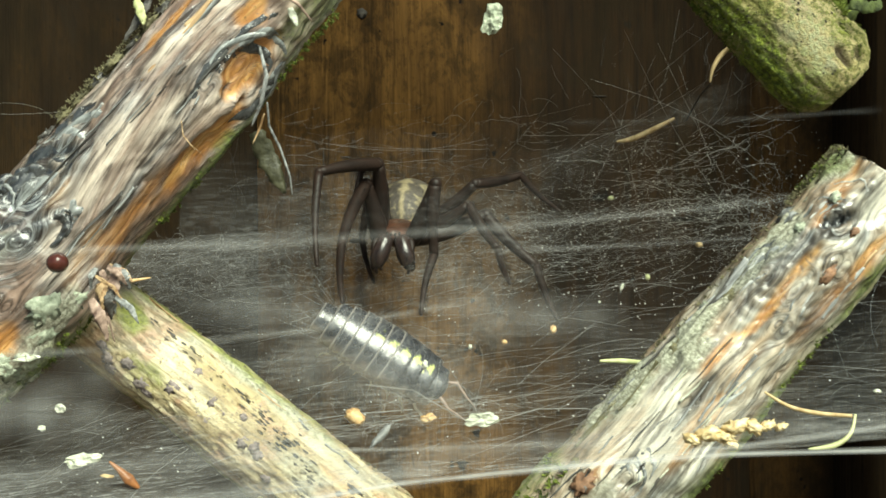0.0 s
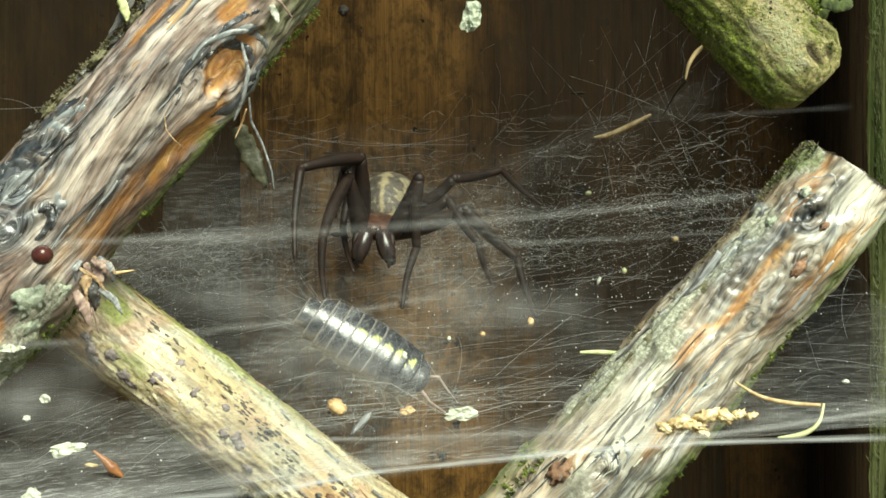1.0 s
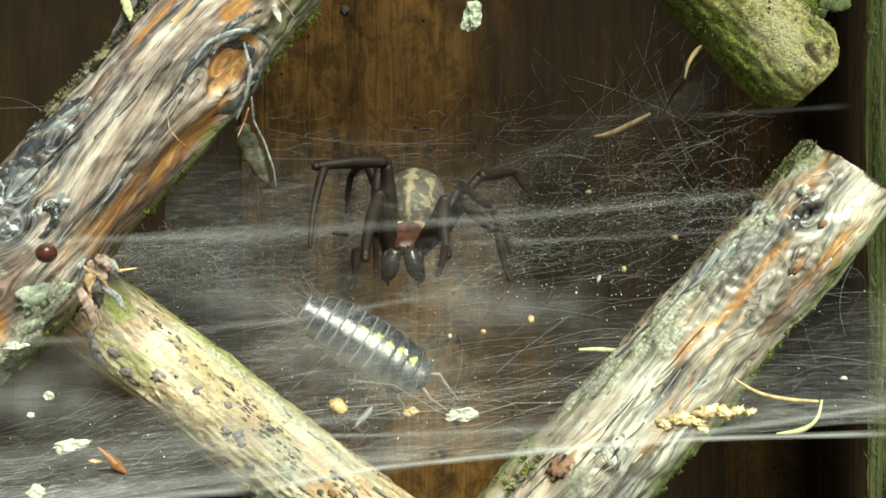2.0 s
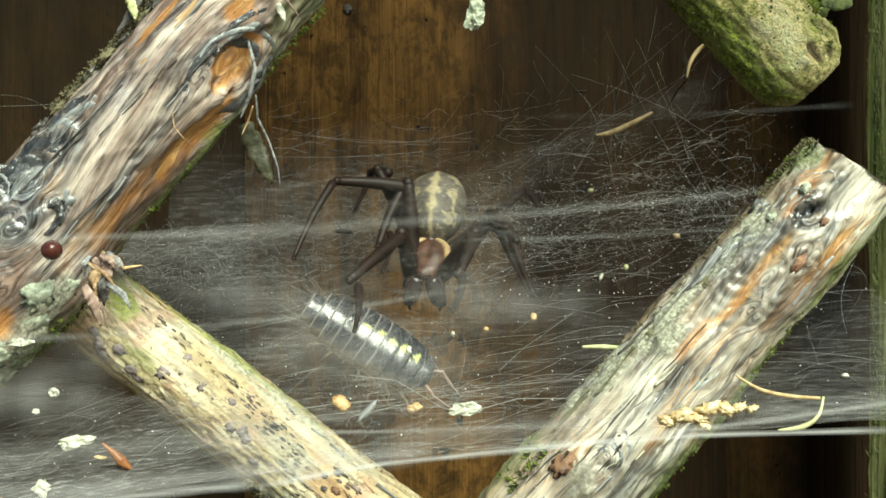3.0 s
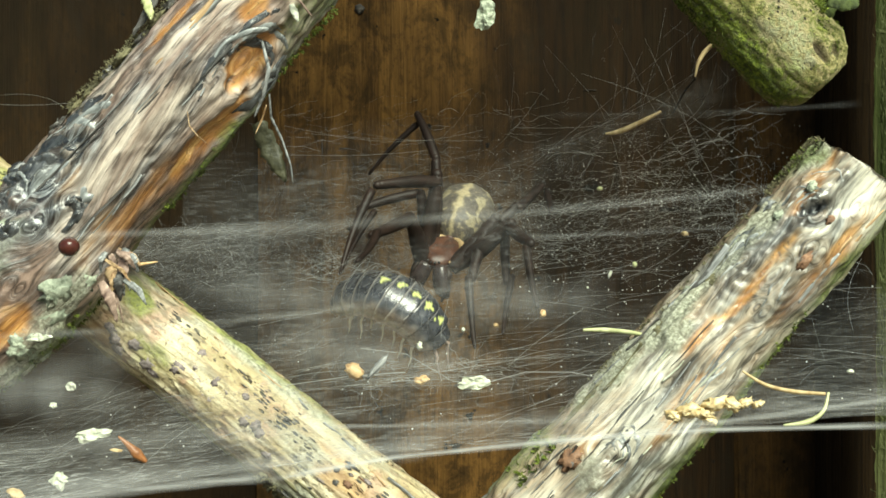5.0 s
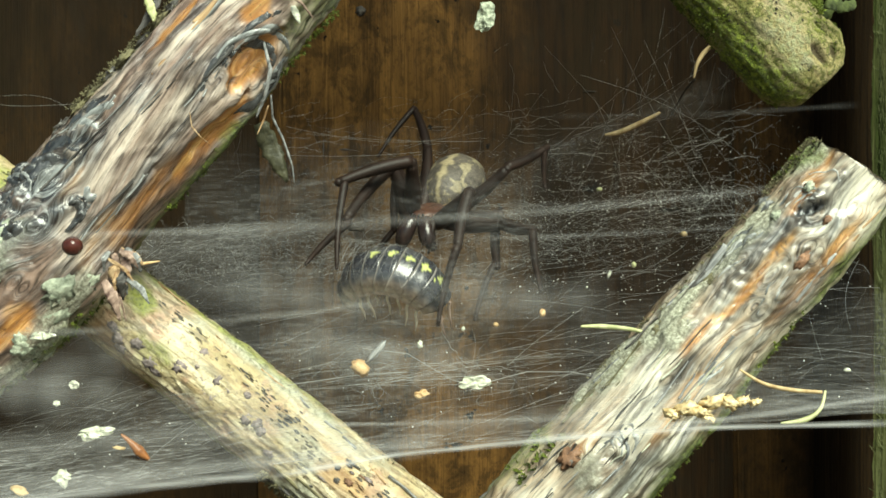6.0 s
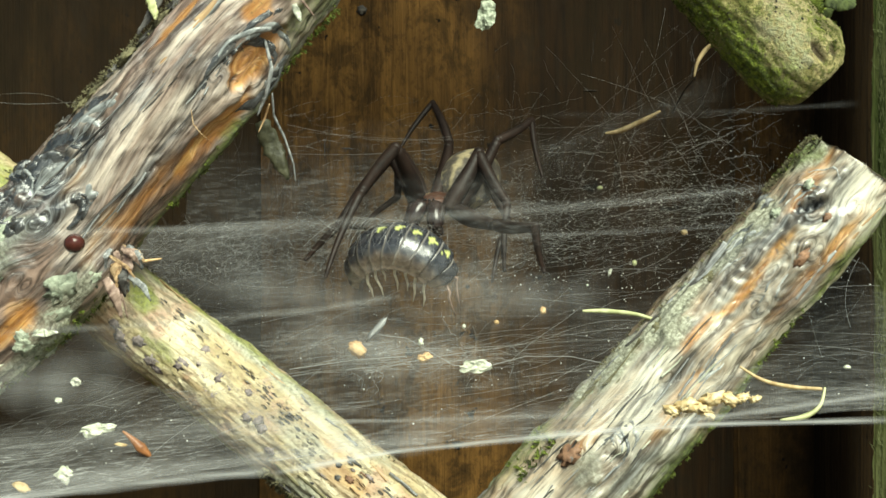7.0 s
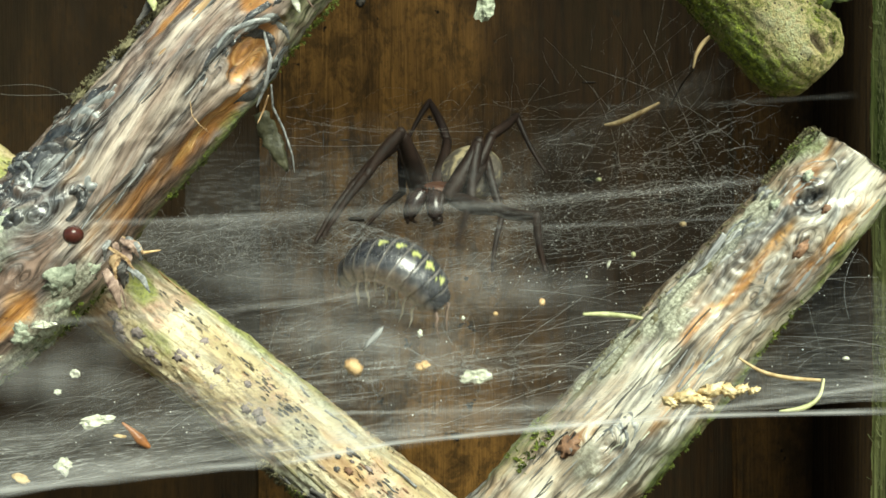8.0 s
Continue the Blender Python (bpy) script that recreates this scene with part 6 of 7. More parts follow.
def dress_stick_b():
    spots = ((1.6, -16, 0.62), (3.1, -28, 0.60), (-0.1, -26, 0.75), (-0.9, -30, 0.5), (-2.2, -4, 0.52), (-4.0, -2, 0.42), (-5.2, 13, 0.50), (-5.1, -12, 0.50), (-5.7, -10, 0.62),
             (-6.5, 11, 0.34), (-7.8, 21, 0.42), (-3.3, 11, 0.38), (-3.0, 30, 0.45), (-8.9, -3, 0.48), (-9.8, 1, 0.55), (-10.4, -4, 0.45), (2.4, -38, 0.55), (4.0, -18, 0.5), (-12.0, -20, 0.4))
    for k, (s, a, r) in enumerate(spots):
        lichen_spot(stick_b, s, a, r * 0.85, 80 + k, lift=0.02)
    for k, (s, a, r) in enumerate(((-17.6, 6, 0.32), (-18.4, 14, 0.36), (-17.0, 20, 0.22), (-19.2, 2, 0.24), (-16.2, -20, 0.2))):
        lichen_spot(stick_b, s, a, r, 120 + k, BROWN if k % 2 else DARK_BARK, "bark_scab", -0.05)
    rng = random.Random(9)
    for k in range(110):
        s = rng.uniform(-15, 2.5)
        a = np.interp(s, (-15, -9, 2), (12, 36, 46)) + rng.gauss(0, 5 if s > -8 else 9)
        lichen_spot(stick_b, s, a, rng.uniform(0.06, 0.15), 200 + k, DARK_BARK, "bark_crack", -0.05, 1.9)
    rag(stick_b, -19.5, 30, 6, 30, 3.0, 26, (1.0, 3), (0.05, 0.14), 0.15, (TAN_BARK, GREY_BARK))
    for k in range(18):
        rng = random.Random(900 + k)
        lichen_spot(stick_b, rng.uniform(-23, -15.5), rng.uniform(-48, 40), rng.uniform(0.10, 0.26), 900 + k, (BROWN, DARK_BARK, SPOT_GREY)[k % 3], "bark_scab", -0.05, rng.uniform(1.2, 2.4))
    rag(stick_b, -18.5, -34, 9, 34, 3.0, 20, (1.2, 3.2), (0.15, 0.5), 0.5, (DARK_BARK, TAN_BARK, MOSS_DULL))
    stick_b.moss(120, -22, -15.5, -84, -48, 0.34, MOSS, seed=10, lift=0.4)
    rag(stick_b, -6.0, 68, 7, 31, 9.0, 10, (1.0, 3), (0.06, 0.18), 0.08, (GREY_BARK, TAN_BARK))
    rag(stick_b, -16.0, -44, 5, 32, 2.0, 16, (2, 4), (0.5, 0.9), 0.5, (DARK_BARK, MOSS_DULL))
    stick_b.moss(90, -22, 6, 82, 104, 0.3, MOSS_DULL, seed=8, lift=0.15)
    stick_b.moss(140, -19, -12, -90, -46, 0.4, MOSS_DULL, seed=9, lift=0.3)


def dress_stick_c():
    greys = (FOLD_GREY, SILVER)
    whorl(stick_c, 22.3, -20, 8, 821, (0.9, 2.0), (-95, 25), (0.16, 0.30), (0.08, 0.18), greys, 1.15, 0.06)
    whorl(stick_c, 15.0, -34, 7, 824, (0.6, 2.2), (-70, 0), (0.16, 0.30), (0.08, 0.18), greys, 2.6, 0.15)
    whorl(stick_c, 18.6, 20, 6, 825, (0.6, 1.9), (170, 230), (0.16, 0.30), (0.06, 0.15), greys, 3.2, 0.2)
    whorl(stick_c, -1.2, -12, 6, 828, (0.5, 1.6), (-40, 70), (0.18, 0.36), (0.08, 0.20), greys, 1.8, 0.2)
    rag(stick_c, 6.0, -8, 18, 43, 5.0, 30, (1.5, 5), (0.05, 0.13), 0.05, (GREY_BARK, LICHEN, GREY_BARK, DARK_BARK))
    rag(stick_c, -4.0, -4, 30, 44, 4.5, 42, (1.5, 5), (0.05, 0.13), 0.06, (GREY_BARK, LICHEN, GREY_BARK, DARK_BARK))
    rag(stick_c, 22.5, 34, 3, 45, 3.5, 12, (4, 9), (0.3, 0.6), 0.3, (TAN_BARK, GREY_BARK))
    rag(stick_c, 8.0, -62, 8, 46, 9.0, 10, (2, 5), (0.3, 0.7), 0.4, (GREY_BARK, MOSS_DULL, DARK_BARK))
    lichen_spot(stick_c, -3.0, -34, 0.8, 301, BROWN, "bud_scar", 0.0)
    lichen_spot(stick_c, -3.2, -30, 0.22, 302, DARK_BARK, "bud", 0.15)
    lichen_spot(stick_c, 19.3, 9, 0.65, 303, BROWN, "bud_scar", 0.15)
    lichen_spot(stick_c, 22.9, 2, 0.4, 304, BROWN, "bud_scar", 0.15)
    lichen_spot(stick_c, 24.0, -36, 0.45, 305, LICHEN_GREY, "lichen_crust", 0.1)
    lichen_spot(stick_c, 20.8, -44, 0.4, 306, LICHEN_GREY, "lichen_crust", 0.1)
    for k in range(16):
        lichen_spot(stick_c, -4 + 1.8 * k, -64 + 10 * math.sin(k * 2.1), 0.55 + 0.2 * math.sin(k * 3.7), 320 + k, (LICHEN_GREY, MOSS_DULL, GREY_BARK)[k % 3], "lichen_crust", -0.14)
    stick_c.moss(200, 22.0, 27.0, -104, -74, 0.24, MOSS_DULL, seed=12, lift=0.3)
    stick_c.moss(220, 24.5, 27.6, -98, -62, 0.34, MOSS_DULL, seed=16, lift=0.15)
    stick_c.moss(60, 23.5, 27.5, -100, -70, 0.3, MOSS, seed=17, lift=0.3)
    stick_c.moss(160, -9, 22, -98, -74, 0.3, MOSS_DULL, seed=13, lift=0.1)
    stick_c.moss(320, -8, 26, 58, 104, 0.3, MOSS, seed=14, lift=0.3)
    stick_c.moss(70, -7, -3, -80, -50, 0.5, MOSS, seed=15, lift=0.5)


def dress_stick_d():
    stick_d.moss(420, 0, 15, -112, -58, 0.36, MOSS, seed=21, lift=0.15)
    stick_d.moss(160, 1, 14, 70, 110, 0.4, MOSS, seed=22, lift=0.3)
    for k in range(80):
        rng = random.Random(500 + k)
        lichen_spot(stick_d, rng.uniform(0.5, 12), rng.uniform(-55, 50), rng.uniform(0.04, 0.10), 500 + k, BLACK_BIT, "bark_pore", 0.06)
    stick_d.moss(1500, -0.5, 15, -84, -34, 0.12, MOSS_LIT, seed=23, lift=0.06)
    stick_d.moss(350, -0.5, 13, -30, 60, 0.10, MOSS_DULL, seed=24, lift=0.02)
    stick_d.moss(160, 0, 3, 30, 80, 0.2, MOSS, seed=25, lift=0.1)
    stick_d.moss(520, 3.0, 10, 52, 100, 0.30, MOSS, seed=26, lift=0.8)
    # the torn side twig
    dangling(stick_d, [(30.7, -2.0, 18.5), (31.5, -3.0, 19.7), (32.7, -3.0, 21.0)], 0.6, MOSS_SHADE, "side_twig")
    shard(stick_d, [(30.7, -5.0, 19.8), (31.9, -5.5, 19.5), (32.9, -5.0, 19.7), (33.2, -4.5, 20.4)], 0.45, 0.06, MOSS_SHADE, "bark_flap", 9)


dress_stick_a()
dress_stick_b()
dress_stick_c()
dress_stick_d()


# ---- what moves ----
def body_rows(rows):
    """Poses from rows of time, place in millimetres, heading and up."""
    poses = []
    for t, place, ahead, up in rows:
        y = Vector(ahead).normalized()
        x = y.cross(Vector(up)).normalized()
        m = Matrix((x, y, x.cross(y))).transposed().to_4x4()
        m.translation = Vector(place) * MM
        poses.append((t, m))
    return poses


def aim(a, b):
    """The pose of a limb that starts at a and runs to b, in millimetres."""
    z = (b - a).normalized()
    x = Vector((0, -1, 0)).cross(z)
    x = (x if x.length > 0.05 else Vector((1, 0, 0))).normalized()
    m = Matrix((x, z.cross(x), z)).transposed().to_4x4()
    m.translation = a * MM
    return m


HIPS = {"1": (1.3, 1.3), "2": (1.6, 0.5), "3": (1.6, -0.4), "4": (1.3, -1.2)}


def stride(body, key, rows):
    """Keys the three joints of a leg in the spider's own space."""
    side = -1 if key[0] == "r" else 1
    out, along = HIPS[key[1]]
    limbs = [[], [], []]
    for (t, m), (_, knee, shin, foot) in zip(body, rows):
        back = m.inverted()
        joints = [Vector((side * out, along, -0.3))] + [(back @ (Vector(q) * MM)) / MM for q in (knee, shin, foot)]
        for limb, a, b in zip(limbs, joints, joints[1:]):
            limb.append((t, aim(a, b)))
    for ob, limb in zip(spider_parts[key], limbs):
        walk(ob, limb)


def curl_up(bends):
    """Bends the woodlouse: each plate turns from the one before by so many degrees."""
    for n, ob in louse_plates:
        rows = []
        for t, bend in bends:
            y = z = 0.0
            step = 1 if n > 0 else -1
            for k in range(abs(n)):
                a = radians(-bend * (k + 0.5))
                y += step * PITCH * math.cos(a)
                z += PITCH * math.sin(a)
            rows.append((t, pose(0, y * MM, z * MM, -bend * n)))
        walk(ob, rows)


def slide(ob, rows):
    """Keys a thing that keeps its turn."""
    turn = ob.matrix_basis.to_3x3().to_4x4()
    walk(ob, [(t, Matrix.Translation(Vector(q) * MM) @ turn) for t, q in rows])


def motions():
    # spider: carapace centre, heading, up
    body = body_rows([
        (0.0, (-4.2, 5.0, 2.6), (-0.12, -0.94, -0.32), (0.00, -0.10, 1.00)),
        (1.0, (-4.2, 5.0, 2.6), (-0.11, -0.93, -0.34), (0.00, -0.10, 1.00)),
        (1.5, (-2.6, 5.0, 1.9), (-0.12, -0.87, -0.49), (0.00, -0.10, 1.00)),
        (2.8, (-1.2, 5.0, 0.1), (-0.10, -0.74, -0.66), (-0.10, -0.60, 0.80)),
        (3.5, (1.8, 5.0, -2.0), (-0.37, -0.30, -0.88), (0.10, -1.00, 0.30)),
        (4.0, (1.9, 5.0, -1.5), (-0.47, -0.56, -0.68), (0.05, -1.00, 0.40)),
        (4.6, (0.9, 5.0, -0.9), (-0.37, -0.75, -0.56), (0.00, -0.90, 0.50)),
        (5.9, (-1.2, 5.0, 2.6), (-0.38, -0.86, -0.34), (-0.10, -0.30, 1.00)),
        (6.5, (-0.8, 5.0, 4.7), (-0.54, -0.84, -0.05), (0.00, -0.20, 1.00)),
        (7.0, (-0.3, 5.0, 4.0), (-0.46, -0.87, -0.16), (0.00, -0.20, 1.00)),
        (7.8, (-0.3, 5.0, 4.1), (-0.47, -0.87, -0.14), (0.00, -0.20, 1.00)),
        (8.0, (-0.2, 5.0, 4.2), (-0.47, -0.87, -0.14), (0.00, -0.20, 1.00)),
    ])
    walk(spider, body)
    # the abdomen lifts at the waist
    walk(spider_parts["abdomen"], [(t, pose(0, (-2.6 - 3.3 * math.cos(radians(lift))) * MM, (0.3 + 3.3 * math.sin(radians(lift))) * MM, -lift))
                                  for t, lift in ((0.0, 0), (4.6, 0), (5.9, 15), (6.5, 24), (7.0, 20), (7.8, 20), (8.0, 13))])
    # each row: time, knee, end of the shin, tip of the foot
    stride(body, "l1", [
        (0.0, (-6.6, 1.3, 6.5), (-8.1, -4.9, 1.7), (-7.7, -9.8, -2.6)),
        (1.0, (-6.5, 1.3, 6.5), (-8.1, -4.9, 1.7), (-7.6, -9.6, -2.8)),
        (1.5, (-4.9, 2.0, 5.9), (-6.2, -4.4, 1.2), (-6.2, -10.2, -1.7)),
        (2.8, (-2.9, 0.6, 2.8), (-6.1, -5.1, -1.9), (-5.9, -10.8, -5.0)),
        (3.5, (-1.6, 1.3, 0.9), (-3.5, -6.2, -1.3), (-4.5, -11.8, -4.5)),
        (4.0, (-1.3, 0.4, 1.1), (-3.2, -7.3, 0.4), (-4.5, -12.4, -3.5)),
        (4.6, (-1.6, 0.4, 2.1), (-3.5, -7.3, 1.1), (-4.6, -13.1, -1.8)),
        (5.9, (-4.2, 2.3, 6.7), (-7.4, -3.5, 2.3), (-10.6, -8.4, -0.6)),
        (6.5, (-5.0, 5.8, 9.2), (-9.5, 4.0, 2.8), (-10.9, -0.6, -1.6)),
        (7.0, (-4.6, 5.6, 8.3), (-9.1, 3.5, 2.0), (-11.4, -1.9, -0.9)),
        (7.8, (-4.6, 5.7, 8.4), (-9.1, 3.6, 2.1), (-11.0, -1.5, -1.5)),
        (8.0, (-3.8, 5.7, 8.8), (-7.7, 0.3, 4.4), (-10.3, -3.6, -0.1)),
    ])
    # each row: time, knee, end of the shin, tip of the foot
    stride(body, "l2", [
        (0.0, (-5.6, 0.7, 8.1), (-9.9, -4.2, 7.2), (-9.7, -8.1, 0.1)),
        (1.0, (-5.5, 0.9, 8.2), (-9.9, -3.9, 7.1), (-10.0, -7.6, -0.1)),
        (1.5, (-4.5, 1.5, 7.8), (-9.0, -3.2, 6.9), (-9.7, -7.8, 0.3)),
        (2.8, (-2.3, 4.7, 6.7), (-8.7, 3.4, 6.9), (-10.5, -0.9, 0.3)),
        (3.5, (-0.4, 5.2, 5.3), (-5.6, 1.2, 6.0), (-8.3, -3.9, 0.4)),
        (4.0, (0.3, 2.5, 5.5), (-4.8, -1.6, 6.1), (-8.2, -6.3, 0.4)),
        (4.6, (0.4, 4.8, 6.3), (-4.7, 0.6, 6.3), (-8.0, -2.9, -0.2)),
        (5.9, (-2.2, -0.1, 7.0), (-8.0, -2.7, 5.5), (-8.3, -6.6, -1.6)),
        (6.5, (-4.5, 0.6, 9.5), (-7.6, 0.6, 3.7), (-10.0, -1.6, -3.7)),
        (7.0, (-4.0, 0.3, 8.5), (-6.6, -4.3, 4.6), (-9.2, -7.9, -2.2)),
        (7.8, (-3.8, -0.2, 8.2), (-7.0, -3.5, 3.6), (-9.0, -8.2, -2.7)),
        (8.0, (-3.5, 0.5, 9.1), (-6.1, -4.2, 5.3), (-9.1, -9.8, 0.3)),
    ])
    # each row: time, knee, end of the shin, tip of the foot
    stride(body, "l3", [
        (0.0, (-6.1, 8.9, 7.6), (-7.5, 9.9, 2.3), (-6.2, 4.8, -1.5)),
        (1.0, (-6.1, 8.7, 7.7), (-7.3, 6.5, 2.7), (-6.1, 1.4, -1.1)),
        (1.5, (-5.0, 7.6, 7.6), (-5.6, 5.4, 2.5), (-4.9, -0.0, -1.1)),
        (2.8, (-3.4, 5.4, 6.2), (-3.5, 2.3, 1.5), (-3.3, -3.5, -1.3)),
        (3.5, (-0.2, 5.2, 5.0), (-3.3, 0.5, 4.7), (-5.8, -4.4, 1.3)),
        (4.0, (-0.4, 8.1, 4.9), (-3.8, 3.7, 4.5), (-6.2, -1.1, 0.8)),
        (4.6, (-0.7, 9.1, 4.8), (-4.9, 5.4, 4.7), (-7.4, 1.4, 0.2)),
        (5.9, (-4.0, 9.8, 7.1), (-4.8, 9.8, 1.5), (-7.2, 5.6, -2.8)),
        (6.5, (-4.2, 9.3, 9.4), (-4.2, 6.4, 4.6), (-7.0, 1.1, 2.0)),
        (7.0, (-3.7, 9.1, 8.8), (-4.0, 5.4, 4.6), (-6.8, 0.1, 2.0)),
        (7.8, (-3.5, 9.5, 8.7), (-3.8, 6.2, 4.2), (-6.9, 1.3, 1.2)),
        (8.0, (-3.4, 8.3, 9.5), (-3.5, 6.2, 4.3), (-6.4, 1.2, 1.3)),
    ])
    # each row: time, knee, end of the shin, tip of the foot
    stride(body, "l4", [
        (0.0, (-6.2, 11.3, 8.8), (-7.9, 16.5, 8.6), (-8.4, 12.1, 3.9)),
        (1.0, (-6.2, 11.5, 8.7), (-7.9, 16.7, 8.2), (-8.3, 12.1, 3.6)),
        (1.5, (-5.9, 10.8, 8.4), (-7.7, 15.9, 7.6), (-8.4, 10.8, 3.7)),
        (2.8, (-5.0, 5.7, 8.1), (-6.4, 10.9, 7.4), (-6.9, 5.3, 4.2)),
        (3.5, (0.8, 8.9, 6.7), (-1.8, 11.9, 10.5), (-6.6, 10.1, 6.5)),
        (4.0, (1.2, 5.6, 7.7), (-0.5, 10.0, 10.5), (-6.1, 9.9, 7.1)),
        (4.6, (1.3, 5.8, 7.8), (-0.6, 9.6, 11.3), (-5.6, 11.1, 7.5)),
        (5.9, (-1.7, 11.1, 9.3), (-3.0, 14.5, 13.4), (-6.4, 11.9, 8.5)),
        (6.5, (0.9, 10.5, 11.2), (-1.0, 14.4, 14.6), (-4.2, 12.0, 9.5)),
        (7.0, (0.6, 11.8, 9.9), (-1.0, 15.1, 14.0), (-4.2, 12.2, 9.1)),
        (7.8, (0.6, 12.6, 9.2), (-1.2, 15.3, 13.6), (-4.1, 11.8, 9.0)),
        (8.0, (0.5, 12.5, 9.4), (-1.2, 15.9, 13.4), (-3.2, 11.3, 9.2)),
    ])
    # each row: time, knee, end of the shin, tip of the foot
    stride(body, "r1", [
        (0.0, (-1.0, 0.8, 6.5), (-1.1, 1.9, 0.8), (-2.1, -2.6, -3.8)),
        (1.0, (-0.7, 1.1, 6.5), (-0.9, 2.3, 0.8), (-2.0, -2.1, -3.9)),
        (1.5, (0.3, 0.4, 5.4), (0.7, -3.0, 0.7), (-0.6, -8.5, -2.6)),
        (2.8, (2.9, 0.6, 2.8), (1.9, -3.9, -0.8), (1.1, -9.9, -3.3)),
        (3.5, (4.9, 0.5, -0.6), (3.8, -4.3, -3.6), (2.9, -10.6, -5.3)),
        (4.0, (4.8, -0.2, -0.3), (4.0, -5.0, -3.4), (3.0, -11.3, -5.0)),
        (4.6, (5.3, 5.8, 1.8), (3.7, 1.5, -1.7), (3.3, -4.1, -5.2)),
        (5.9, (2.1, -1.0, 4.6), (0.8, -4.1, -0.2), (-0.7, -4.5, -6.6)),
        (6.5, (2.9, -1.5, 3.3), (5.3, -6.6, 1.8), (3.8, -10.3, -3.4)),
        (7.0, (3.1, 4.3, 8.4), (5.5, 1.4, 3.9), (5.1, -1.8, -1.8)),
        (7.8, (3.0, 0.6, 7.9), (5.4, -2.9, 3.9), (5.7, -5.0, -2.3)),
        (8.0, (3.2, 4.3, 8.6), (2.5, 2.2, 3.2), (1.2, -3.0, -0.6)),
    ])
    # each row: time, knee, end of the shin, tip of the foot
    stride(body, "r2", [
        (0.0, (3.2, 5.6, 4.1), (7.5, 5.3, -0.2), (8.8, 0.5, -4.4)),
        (1.0, (3.2, 2.7, 4.0), (7.6, 3.6, -0.1), (8.8, -0.8, -4.7)),
        (1.5, (2.0, 0.4, 5.1), (5.3, -4.0, 2.5), (5.8, -9.5, -0.9)),
        (2.8, (4.2, 2.6, 4.3), (5.9, -2.6, 1.8), (6.8, -7.4, -2.6)),
        (3.5, (7.1, 1.7, 0.4), (8.6, -3.8, -1.6), (7.9, -9.8, -4.0)),
        (4.0, (6.2, 0.2, 0.4), (8.1, -5.3, -1.2), (7.6, -10.7, -4.7)),
        (4.6, (6.1, 1.7, 2.2), (7.7, -3.8, 0.5), (7.9, -8.8, -3.7)),
        (5.9, (5.3, 0.4, 2.1), (7.1, -5.4, 1.4), (7.5, -9.9, -3.2)),
        (6.5, (4.2, -1.0, 2.7), (7.5, -6.0, 2.1), (7.7, -9.5, -3.4)),
        (7.0, (4.3, -1.3, 2.0), (7.3, -6.5, 1.8), (7.6, -12.0, -1.7)),
        (7.8, (3.7, -1.5, 1.7), (7.3, -6.3, 1.5), (7.9, -10.9, -3.1)),
        (8.0, (4.5, -1.3, 2.6), (7.5, -6.5, 2.0), (7.8, -11.4, -2.3)),
    ])
    # each row: time, knee, end of the shin, tip of the foot
    stride(body, "r3", [
        (0.0, (1.8, 3.7, 4.9), (4.0, 0.2, 1.3), (4.7, -5.7, -1.4)),
        (1.0, (1.8, 3.7, 4.9), (4.2, 0.5, 1.2), (5.0, -5.2, -1.9)),
        (1.5, (2.3, 5.0, 5.9), (5.2, 1.5, 2.9), (6.2, -4.3, -0.0)),
        (2.8, (3.5, 6.6, 4.1), (5.1, 1.5, 2.9), (6.7, -2.9, -1.6)),
        (3.5, (6.6, 7.9, 0.9), (7.7, 2.8, -0.8), (7.3, -2.8, -4.2)),
        (4.0, (6.0, 9.4, -0.4), (7.7, 4.3, -1.6), (7.3, -1.1, -5.2)),
        (4.6, (6.1, 4.6, 2.2), (6.9, 0.3, -1.2), (6.3, -4.8, -5.1)),
        (5.9, (4.9, 2.1, 2.1), (4.6, -1.6, -1.9), (2.9, -5.9, -6.5)),
        (6.5, (3.4, 7.9, 7.2), (5.7, 7.8, 2.2), (4.3, 4.0, -2.9)),
        (7.0, (3.5, 7.1, 7.7), (5.8, 7.1, 2.7), (4.3, 4.1, -2.9)),
        (7.8, (3.4, 7.8, 7.3), (5.9, 6.8, 2.5), (4.3, 4.9, -3.5)),
        (8.0, (4.0, 7.4, 7.4), (5.4, 5.9, 2.3), (4.3, 1.7, -2.6)),
    ])
